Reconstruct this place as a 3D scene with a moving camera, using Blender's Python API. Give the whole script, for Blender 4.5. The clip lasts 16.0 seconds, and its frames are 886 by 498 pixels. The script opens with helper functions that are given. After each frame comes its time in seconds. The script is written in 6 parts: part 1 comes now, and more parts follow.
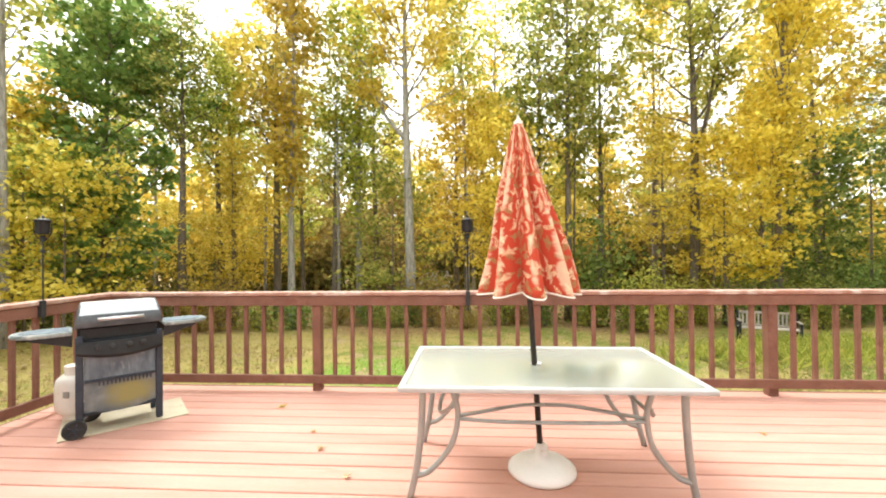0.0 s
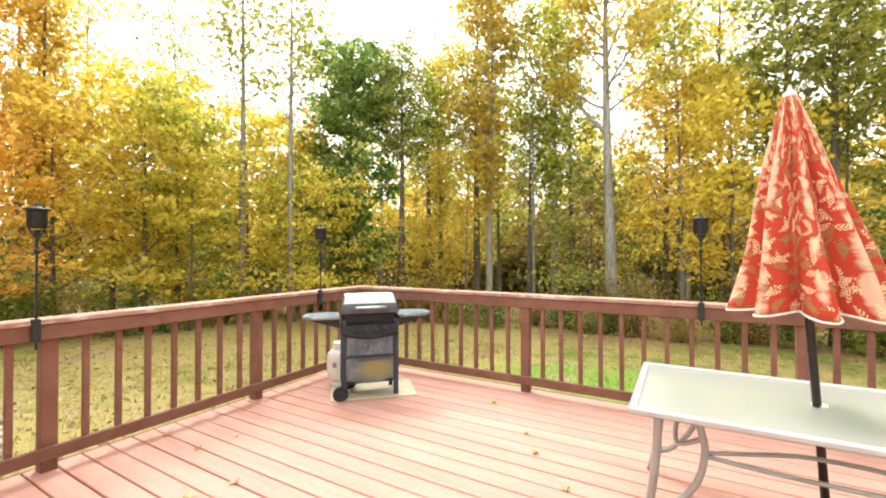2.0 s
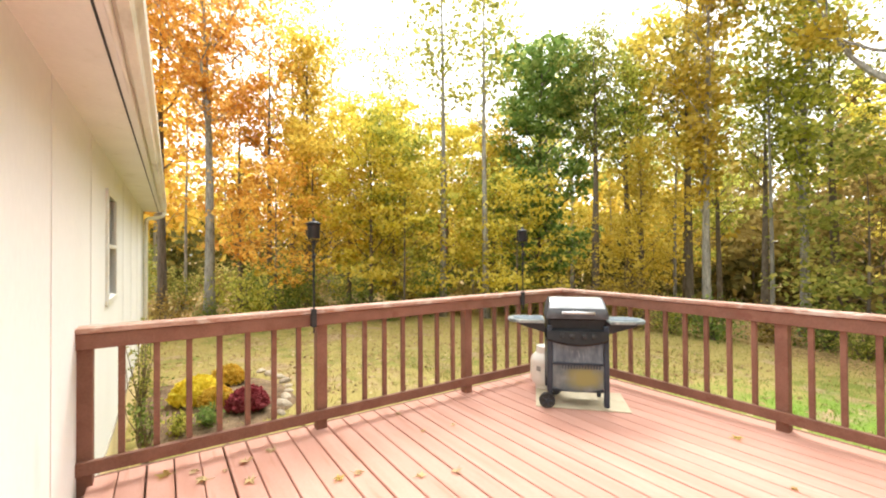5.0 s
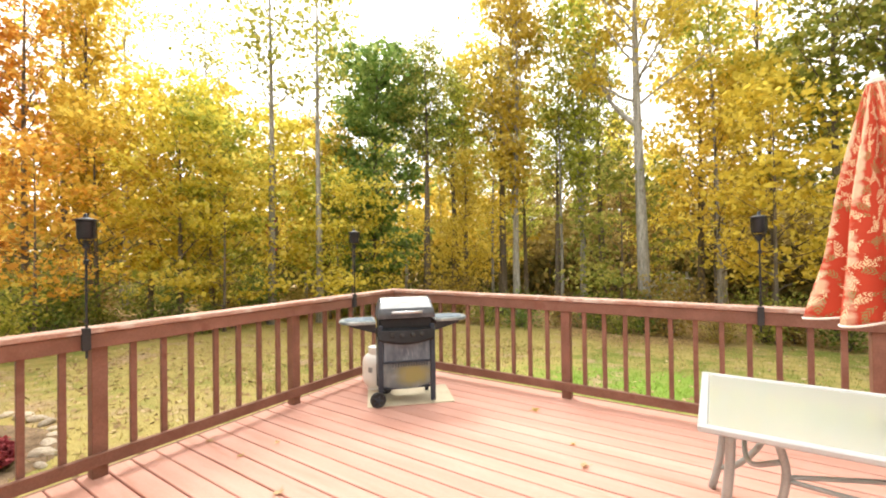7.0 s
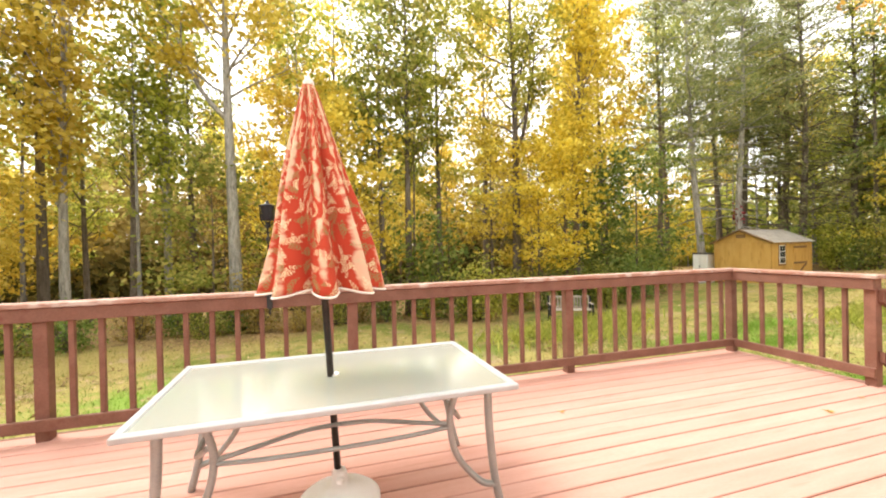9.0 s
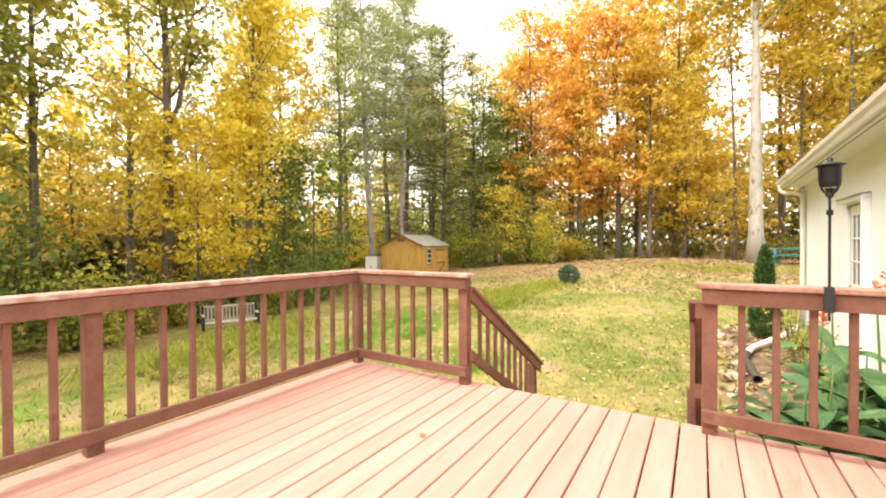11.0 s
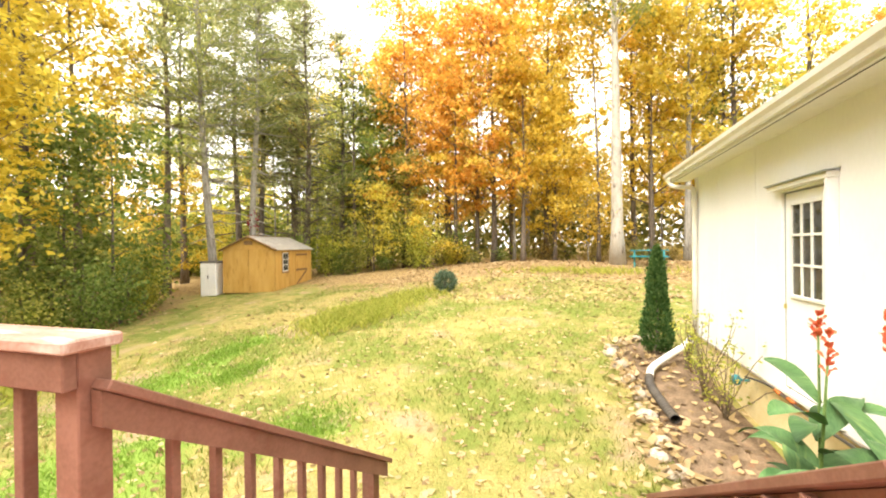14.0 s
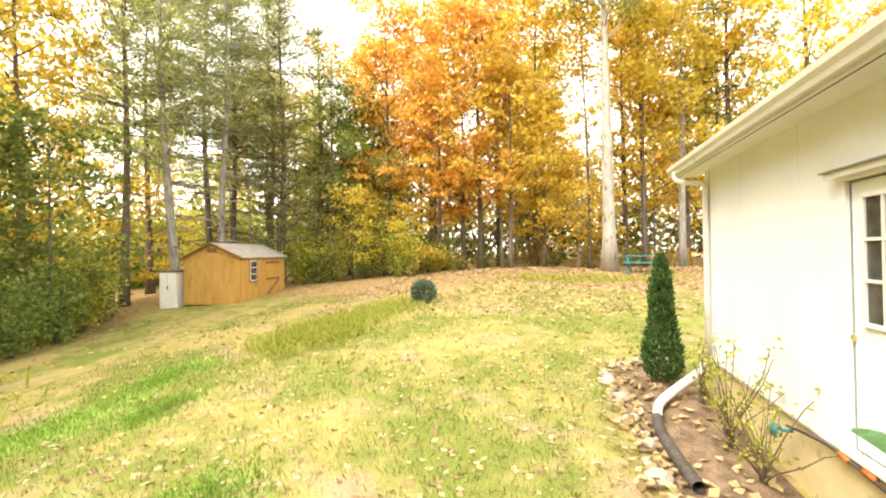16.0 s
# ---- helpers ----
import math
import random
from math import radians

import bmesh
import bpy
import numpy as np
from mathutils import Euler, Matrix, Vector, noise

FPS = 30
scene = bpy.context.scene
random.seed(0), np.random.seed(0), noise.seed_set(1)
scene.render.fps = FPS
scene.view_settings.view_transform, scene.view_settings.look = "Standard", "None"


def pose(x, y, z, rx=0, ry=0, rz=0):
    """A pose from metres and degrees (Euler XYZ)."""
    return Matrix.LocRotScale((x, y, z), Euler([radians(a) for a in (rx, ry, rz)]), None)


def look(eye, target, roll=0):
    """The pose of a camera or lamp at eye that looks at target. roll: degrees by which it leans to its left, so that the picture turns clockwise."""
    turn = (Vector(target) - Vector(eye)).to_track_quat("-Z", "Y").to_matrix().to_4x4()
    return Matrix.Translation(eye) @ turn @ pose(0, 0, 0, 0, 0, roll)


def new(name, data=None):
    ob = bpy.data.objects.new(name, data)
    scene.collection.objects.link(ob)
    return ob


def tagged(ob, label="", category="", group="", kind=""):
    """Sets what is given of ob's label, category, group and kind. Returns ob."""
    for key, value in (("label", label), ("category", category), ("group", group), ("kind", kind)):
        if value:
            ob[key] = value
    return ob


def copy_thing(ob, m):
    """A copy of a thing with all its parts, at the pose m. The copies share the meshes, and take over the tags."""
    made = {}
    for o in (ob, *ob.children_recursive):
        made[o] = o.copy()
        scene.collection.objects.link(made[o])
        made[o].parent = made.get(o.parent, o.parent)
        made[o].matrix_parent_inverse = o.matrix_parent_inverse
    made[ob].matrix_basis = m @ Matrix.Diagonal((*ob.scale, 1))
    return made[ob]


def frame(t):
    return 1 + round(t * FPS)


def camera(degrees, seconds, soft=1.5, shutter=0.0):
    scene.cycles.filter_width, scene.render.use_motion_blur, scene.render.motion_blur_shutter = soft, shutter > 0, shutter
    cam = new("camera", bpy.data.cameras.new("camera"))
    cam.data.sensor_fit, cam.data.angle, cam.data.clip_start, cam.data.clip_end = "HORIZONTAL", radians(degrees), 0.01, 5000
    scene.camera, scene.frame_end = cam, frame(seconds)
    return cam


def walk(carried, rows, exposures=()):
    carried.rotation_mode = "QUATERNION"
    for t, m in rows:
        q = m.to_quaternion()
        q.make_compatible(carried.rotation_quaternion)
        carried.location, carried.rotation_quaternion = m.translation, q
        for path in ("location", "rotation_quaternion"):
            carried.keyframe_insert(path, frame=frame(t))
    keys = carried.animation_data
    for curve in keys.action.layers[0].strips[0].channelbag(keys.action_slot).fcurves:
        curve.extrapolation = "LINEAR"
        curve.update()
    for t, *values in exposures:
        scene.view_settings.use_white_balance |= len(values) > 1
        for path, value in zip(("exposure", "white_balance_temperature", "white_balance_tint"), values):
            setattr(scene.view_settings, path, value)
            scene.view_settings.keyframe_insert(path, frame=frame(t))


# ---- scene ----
cam = camera(94.4, 16.0, soft=2.0)
PATH = [
    (0, (0.411, -0.093, 1.434), (0.279, 1.902, 1.449), -0.6),
    (0.5, (0.373, -0.088, 1.443), (0.02, 1.881, 1.462), -0.6),
    (1, (0.3, -0.092, 1.459), (-0.284, 1.821, 1.48), -0.2),
    (1.5, (0.288, -0.084, 1.459), (-0.524, 1.743, 1.482), -0.4),
    (2, (0.234, -0.097, 1.461), (-0.768, 1.634, 1.484), -0.1),
    (2.5, (0.193, -0.12, 1.468), (-0.991, 1.492, 1.491), -0.2),
    (3, (0.115, -0.158, 1.474), (-1.229, 1.323, 1.492), 0.1),
    (3.5, (0.099, -0.165, 1.473), (-1.39, 1.17, 1.499), -0.2),
    (3.7, (0.082, -0.16, 1.485), (-1.458, 1.116, 1.507), -0.2),
    (4.75, (0.05, -0.15, 1.497), (-1.612, 0.963, 1.518), -0.3),
    (5.8, (0.026, -0.134, 1.507), (-1.502, 1.155, 1.526), -0.4),
    (6, (0.011, -0.143, 1.497), (-1.463, 1.209, 1.519), -0.3),
    (6.5, (0.039, -0.11, 1.504), (-1.283, 1.39, 1.523), -0.5),
    (7, (0.074, -0.081, 1.506), (-1.025, 1.59, 1.524), -0.8),
    (7.5, (0.123, -0.014, 1.496), (-0.67, 1.822, 1.51), -0.8),
    (8, (0.231, 0.042, 1.477), (-0.073, 2.018, 1.479), -1.2),
    (8.5, (0.43, 0.2, 1.455), (0.6, 2.193, 1.44), -1.4),
    (9, (0.765, 0.32, 1.38), (1.357, 2.23, 1.368), -1.3),
    (9.5, (1.107, 0.486, 1.334), (2.09, 2.228, 1.321), -1.15),
    (9.6, (1.185, 0.533, 1.346), (2.243, 2.231, 1.325), -1.05),
    (10, (1.456, 0.711, 1.314), (2.796, 2.195, 1.298), -0.95),
    (10.2, (1.627, 0.749, 1.313), (3.067, 2.137, 1.296), -0.8),
    (12.3, (3.449, 1.216, 1.288), (5.306, 1.958, 1.269), -0.5),
    (12.5, (3.609, 1.256, 1.292), (5.479, 1.965, 1.275), -0.6),
    (13, (4.015, 1.345, 1.274), (5.909, 1.99, 1.268), -0.7),
    (13.5, (4.39, 1.41, 1.277), (6.296, 2.014, 1.265), -0.6),
    (14, (4.86, 1.491, 1.263), (6.785, 2.034, 1.255), -0.6),
    (14.5, (5.269, 1.432, 1.274), (7.193, 1.981, 1.276), -0.9),
    (15, (5.648, 1.466, 1.278), (7.579, 1.988, 1.28), -0.7),
    (15.5, (5.918, 1.431, 1.262), (7.851, 1.945, 1.274), -0.7),
    (16, (6.201, 1.415, 1.299), (8.137, 1.917, 1.318), -0.9),
]
walk(cam, [(t, look(e, g, r)) for t, e, g, r in PATH], [(0, 1.28, 6200, 6), (3.5, 1.26, 6200, 6), (6, 1.24, 6450, 9), (10, 1.21, 6550, 11), (12.5, 1.5, 6750, 12), (14, 1.6, 6750, 11), (15, 1.62, 6750, 11), (16, 1.56, 6750, 12)])

# ---- light ----
world = bpy.data.worlds.new("world")
scene.world = world
world.use_nodes = True
wn, wl = world.node_tree.nodes, world.node_tree.links
bg = wn["Background"]
sky = wn.new("ShaderNodeTexSky")
sky.sky_type, sky.sun_disc = "NISHITA", False
sky.sun_elevation, sky.sun_rotation = radians(55), radians(310)
sky.air_density, sky.dust_density = 1.0, 4.0
pale = wn.new("ShaderNodeHueSaturation")  # thin overcast: the blue is washed out
pale.inputs["Saturation"].default_value = 0.1
cloud = wn.new("ShaderNodeMix")  # the cloud sheet over it
cloud.data_type, cloud.inputs["Factor"].default_value = "RGBA", 0.7
cloud.inputs["B"].default_value = (9.0, 8.8, 8.3, 1)
wl.new(sky.outputs[0], pale.inputs["Color"])
wl.new(pale.outputs[0], cloud.inputs["A"])
wl.new(cloud.outputs["Result"], bg.inputs["Color"])
bg.inputs["Strength"].default_value = 0.15
sun = new("sun", bpy.data.lights.new("sun", "SUN"))
sun.data.energy, sun.data.angle, sun.data.color = 1.6, radians(25), (1.0, 0.95, 0.86)
sun.matrix_world = look((0, 0, 30), (14, -11.7, 30 - 26))


# ---- materials ----
def node_mat(name):
    m = bpy.data.materials.new(name)
    m.use_nodes = True
    return m, m.node_tree.nodes, m.node_tree.links


def surface(name, a, b, scale=4.0, fine=60.0, rough=0.6, metal=0.0, bump=0.2, stain=None, stretch=(1, 1, 1), per_piece=0.0, spec=0.4, dist=0.004, stain_at=0.58):
    """Paint, wood, metal, stone: two colours mixed by coarse and fine noise, an optional stain, relief and a shade of its own for each piece."""
    m, n, l = node_mat(name)
    p = n["Principled BSDF"]
    co = n.new("ShaderNodeTexCoord")
    mp = n.new("ShaderNodeMapping")
    mp.inputs["Scale"].default_value = stretch
    info = n.new("ShaderNodeObjectInfo")
    l.new(co.outputs["Object"], mp.inputs["Vector"])
    shift = n.new("ShaderNodeVectorMath")
    shift.operation = "ADD"
    l.new(mp.outputs[0], shift.inputs[0])
    mul = n.new("ShaderNodeMath")
    mul.operation = "MULTIPLY"
    mul.inputs[1].default_value = 37.0 if per_piece else 0.0
    l.new(info.outputs["Random"], mul.inputs[0])
    l.new(mul.outputs[0], shift.inputs[1])
    big, small = n.new("ShaderNodeTexNoise"), n.new("ShaderNodeTexNoise")
    for t, s, d in ((big, scale, 5), (small, fine, 3)):
        t.inputs["Scale"].default_value, t.inputs["Detail"].default_value = s, d
        l.new(shift.outputs[0], t.inputs["Vector"])
    f = n.new("ShaderNodeMath")
    f.operation = "MULTIPLY_ADD"
    l.new(small.outputs["Fac"], f.inputs[0])
    f.inputs[1].default_value = 0.6
    l.new(big.outputs["Fac"], f.inputs[2])
    ramp = n.new("ShaderNodeValToRGB")
    ramp.color_ramp.elements[0].position, ramp.color_ramp.elements[1].position = 0.6, 1.0
    ramp.color_ramp.elements[0].color, ramp.color_ramp.elements[1].color = (*a, 1), (*b, 1)
    l.new(f.outputs[0], ramp.inputs[0])
    col = ramp.outputs[0]
    if stain:
        st = n.new("ShaderNodeTexNoise")
        st.inputs["Scale"].default_value, st.inputs["Detail"].default_value = scale * 1.7, 8
        l.new(shift.outputs[0], st.inputs["Vector"])
        edge = n.new("ShaderNodeMapRange")
        edge.inputs["From Min"].default_value, edge.inputs["From Max"].default_value = stain_at, stain_at + 0.12
        l.new(st.outputs["Fac"], edge.inputs["Value"])
        mix = n.new("ShaderNodeMix")
        mix.data_type = "RGBA"
        l.new(edge.outputs[0], mix.inputs["Factor"])
        l.new(col, mix.inputs["A"])
        mix.inputs["B"].default_value = (*stain, 1)
        col = mix.outputs["Result"]
    if per_piece:
        hs = n.new("ShaderNodeHueSaturation")
        mr = n.new("ShaderNodeMapRange")
        mr.inputs["To Min"].default_value, mr.inputs["To Max"].default_value = 1 - per_piece, 1 + per_piece
        l.new(info.outputs["Random"], mr.inputs["Value"])
        l.new(mr.outputs[0], hs.inputs["Value"])
        l.new(col, hs.inputs["Color"])
        col = hs.outputs[0]
    l.new(col, p.inputs["Base Color"])
    p.inputs["Roughness"].default_value, p.inputs["Metallic"].default_value = rough, metal
    p.inputs["Specular IOR Level"].default_value = spec
    if bump:
        bp = n.new("ShaderNodeBump")
        bp.inputs["Strength"].default_value, bp.inputs["Distance"].default_value = bump, dist
        l.new(f.outputs[0], bp.inputs["Height"])
        l.new(bp.outputs[0], p.inputs["Normal"])
    return m


def leafy(name, a, b, c, through_light=0.66, spread=0.12):
    """Leaves: each one its own mix of three colours, light shining through."""
    m, n, l = node_mat(name)
    n.remove(n["Principled BSDF"])
    geo, info = n.new("ShaderNodeNewGeometry"), n.new("ShaderNodeObjectInfo")
    ramp = n.new("ShaderNodeValToRGB")
    e = ramp.color_ramp.elements
    e[0].color, e[1].color = (*a, 1), (*c, 1)
    e.new(0.55).color = (*b, 1)
    l.new(geo.outputs["Random Per Island"], ramp.inputs[0])
    hs = n.new("ShaderNodeHueSaturation")
    for out_, lo, hi in (("Hue", 0.5 - spread * 0.12, 0.5 + spread * 0.08), ("Value", 1 - spread, 1 + spread)):
        mr = n.new("ShaderNodeMapRange")
        mr.inputs["To Min"].default_value, mr.inputs["To Max"].default_value = lo, hi
        l.new(info.outputs["Random"], mr.inputs["Value"])
        l.new(mr.outputs[0], hs.inputs[out_])
    hs.inputs["Saturation"].default_value = 0.93
    l.new(ramp.outputs[0], hs.inputs["Color"])
    d, t, mx = n.new("ShaderNodeBsdfDiffuse"), n.new("ShaderNodeBsdfTranslucent"), n.new("ShaderNodeMixShader")
    mx.inputs[0].default_value = through_light
    l.new(hs.outputs[0], d.inputs[0])
    l.new(hs.outputs[0], t.inputs[0])
    l.new(d.outputs[0], mx.inputs[1])
    l.new(t.outputs[0], mx.inputs[2])
    l.new(mx.outputs[0], n["Material Output"].inputs["Surface"])
    return m


M = {
    "deck": surface("deck_paint", (0.51, 0.267, 0.207), (0.575, 0.325, 0.262), 3, 90, 0.74, 0, 0.25, (0.46, 0.235, 0.175), (0.35, 3, 1), 0.06, 0.2, stain_at=0.62),
    "rail": surface("rail_stain", (0.180, 0.084, 0.056), (0.245, 0.120, 0.085), 5, 80, 0.65, 0, 0.3, (0.185, 0.076, 0.052), (1, 1, 1), 0.08, 0.3),
    "cap": surface("rail_cap_worn", (0.33, 0.16, 0.11), (0.47, 0.31, 0.25), 6, 70, 0.7, 0, 0.3, (0.56, 0.46, 0.40), (0.6, 2, 1), 0.05, 0.3, stain_at=0.55),
    "siding": surface("house_paint", (0.81, 0.81, 0.80), (0.86, 0.86, 0.85), 1.3, 30, 0.6, 0, 0.15, (0.76, 0.75, 0.72), (1, 1, 0.5), 0.0, 0.3, stain_at=0.66),
    "trim": surface("trim_paint", (0.75, 0.74, 0.70), (0.81, 0.80, 0.76), 3, 50, 0.45, 0, 0.1, (0.66, 0.64, 0.57), stain_at=0.64),
    "gutter": surface("gutter_paint", (0.66, 0.63, 0.54), (0.76, 0.74, 0.66), 4, 60, 0.4, 0, 0.05, (0.5, 0.47, 0.38), (0.4, 1, 1), stain_at=0.62),
    "roof": surface("shingle", (0.10, 0.095, 0.09), (0.17, 0.16, 0.15), 6, 90, 0.9, 0, 0.6),
    "foundation": surface("foundation_paint", (0.70, 0.56, 0.28), (0.79, 0.67, 0.39), 3, 40, 0.8, 0, 0.4, (0.45, 0.35, 0.2), stain_at=0.62),
    "dark": surface("dark_void", (0.02, 0.02, 0.022), (0.035, 0.035, 0.035), 3, 40, 0.6),
    "steel": surface("painted_steel", (0.30, 0.32, 0.31), (0.39, 0.41, 0.40), 8, 120, 0.4, 0.35, 0.05, (0.36, 0.36, 0.34), stain_at=0.66),
    "white_frame": surface("pale_enamel", (0.43, 0.445, 0.445), (0.51, 0.525, 0.525), 8, 120, 0.32, 0.1, 0.05),
    "white_plastic": surface("white_plastic", (0.84, 0.84, 0.83), (0.88, 0.88, 0.87), 5, 60, 0.45, 0, 0.05, (0.78, 0.77, 0.74), stain_at=0.68),
    "pole": surface("bronze_pole", (0.025, 0.02, 0.016), (0.05, 0.038, 0.03), 10, 80, 0.35, 0.4, 0.05),
    "black": surface("black_enamel", (0.008, 0.009, 0.011), (0.022, 0.024, 0.027), 7, 70, 0.5, 0, 0.1, (0.05, 0.05, 0.052), stain_at=0.66),
    "navy": surface("blue_black_enamel", (0.02, 0.028, 0.042), (0.04, 0.055, 0.075), 7, 70, 0.4, 0.2, 0.1, (0.10, 0.11, 0.12), stain_at=0.62),
    "lid": surface("grill_lid", (0.36, 0.37, 0.38), (0.50, 0.51, 0.52), 3, 14, 0.3, 0.55, 0.02, (0.26, 0.265, 0.27), spec=0.7, stain_at=0.64),
    "lid_dark": surface("grill_lid_front", (0.055, 0.06, 0.066), (0.10, 0.105, 0.115), 5, 20, 0.42, 0.1, 0.02, (0.16, 0.165, 0.17), stain_at=0.66),
    "chrome": surface("bright_steel", (0.58, 0.59, 0.60), (0.68, 0.69, 0.70), 8, 60, 0.28, 0.7, 0.02),
    "sooty": surface("weathered_panel", (0.06, 0.085, 0.115), (0.19, 0.235, 0.27), 5, 11, 0.5, 0.2, 0.03, (0.24, 0.29, 0.33), (2.5, 2.5, 0.8), stain_at=0.6),
    "shelf": surface("grill_shelf", (0.13, 0.16, 0.16), (0.34, 0.37, 0.36), 6, 60, 0.45, 0.1, 0.1, (0.5, 0.52, 0.5), stain_at=0.56),
    "tank": surface("tank_paint", (0.78, 0.77, 0.71), (0.84, 0.83, 0.78), 5, 50, 0.4, 0, 0.05, (0.45, 0.38, 0.28), stain_at=0.68),
    "rubber": surface("rubber", (0.02, 0.02, 0.02), (0.04, 0.04, 0.04), 9, 90, 0.75),
    "mat": surface("grill_mat", (0.52, 0.45, 0.32), (0.62, 0.55, 0.41), 5, 70, 0.85, 0, 0.3, (0.4, 0.34, 0.24), stain_at=0.6),
    "bark_pale": surface("bark_pale", (0.20, 0.185, 0.16), (0.40, 0.38, 0.34), 4, 22, 0.9, 0, 0.9, (0.13, 0.12, 0.10), (3, 3, 0.5), 0.12, 0.2, 0.03),
    "bark": surface("bark_brown", (0.095, 0.075, 0.058), (0.21, 0.175, 0.14), 4, 22, 0.9, 0, 0.9, (0.20, 0.185, 0.15), (3, 3, 0.5), 0.15, 0.2, 0.03, 0.62),
    "bark_white": surface("bark_sycamore", (0.33, 0.30, 0.25), (0.48, 0.445, 0.39), 2, 14, 0.85, 0, 0.6, (0.17, 0.14, 0.11), (2, 2, 0.7), 0.05, 0.2, 0.02, 0.58),
    "shed": surface("shed_siding", (0.46, 0.265, 0.062), (0.56, 0.345, 0.10), 2, 40, 0.7, 0, 0.3, (0.38, 0.21, 0.05), (2, 2, 0.5), 0.04, 0.3),
    "shed_trim": surface("shed_trim", (0.16, 0.09, 0.035), (0.24, 0.14, 0.06), 3, 40, 0.7, 0, 0.2),
    "shed_roof": surface("shed_roof_metal", (0.34, 0.31, 0.27), (0.46, 0.43, 0.38), 3, 40, 0.5, 0.2, 0.1, (0.26, 0.22, 0.18)),
    "soil": surface("mulch_soil", (0.11, 0.072, 0.042), (0.31, 0.215, 0.135), 5, 45, 0.95, 0, 1.0, (0.29, 0.155, 0.085), (1, 1, 1), 0, 0.2, 0.04, 0.62),
    "rock": surface("field_stone", (0.36, 0.29, 0.21), (0.56, 0.48, 0.38), 6, 40, 0.85, 0, 0.5, (0.25, 0.2, 0.14), per_piece=0.25),
    "slab": surface("concrete", (0.42, 0.39, 0.33), (0.52, 0.49, 0.43), 3, 40, 0.9, 0, 0.3),
    "pipe": surface("corrugated_pipe", (0.05, 0.042, 0.036), (0.10, 0.085, 0.07), 5, 50, 0.6),
    "white_cab": surface("resin_cabinet", (0.76, 0.75, 0.72), (0.83, 0.82, 0.79), 3, 40, 0.5, 0, 0.05, (0.66, 0.63, 0.57), stain_at=0.66),
    "bench": surface("bench_wood", (0.30, 0.26, 0.21), (0.44, 0.39, 0.33), 5, 60, 0.75, 0, 0.2),
    "teal": surface("teal_plastic", (0.02, 0.17, 0.19), (0.04, 0.27, 0.29), 5, 50, 0.45),
    "orange_hose": surface("orange_hose", (0.50, 0.13, 0.02), (0.62, 0.2, 0.04), 5, 50, 0.5),
    "twig": surface("twig", (0.12, 0.085, 0.05), (0.22, 0.17, 0.10), 9, 60, 0.85),
    "stem": surface("green_stem", (0.10, 0.17, 0.04), (0.16, 0.25, 0.07), 6, 50, 0.6),
    "red_petal": surface("red_petal", (0.66, 0.09, 0.04), (0.82, 0.22, 0.10), 9, 50, 0.5),
    "canna": surface("canna_leaf", (0.05, 0.12, 0.04), (0.12, 0.22, 0.08), 4, 40, 0.5, 0, 0.15, (0.21, 0.30, 0.10), (0.5, 3, 1), 0.2, 0.2, stain_at=0.62),
    "hem": surface("white_piping", (0.74, 0.70, 0.62), (0.82, 0.79, 0.72), 9, 80, 0.8),
}
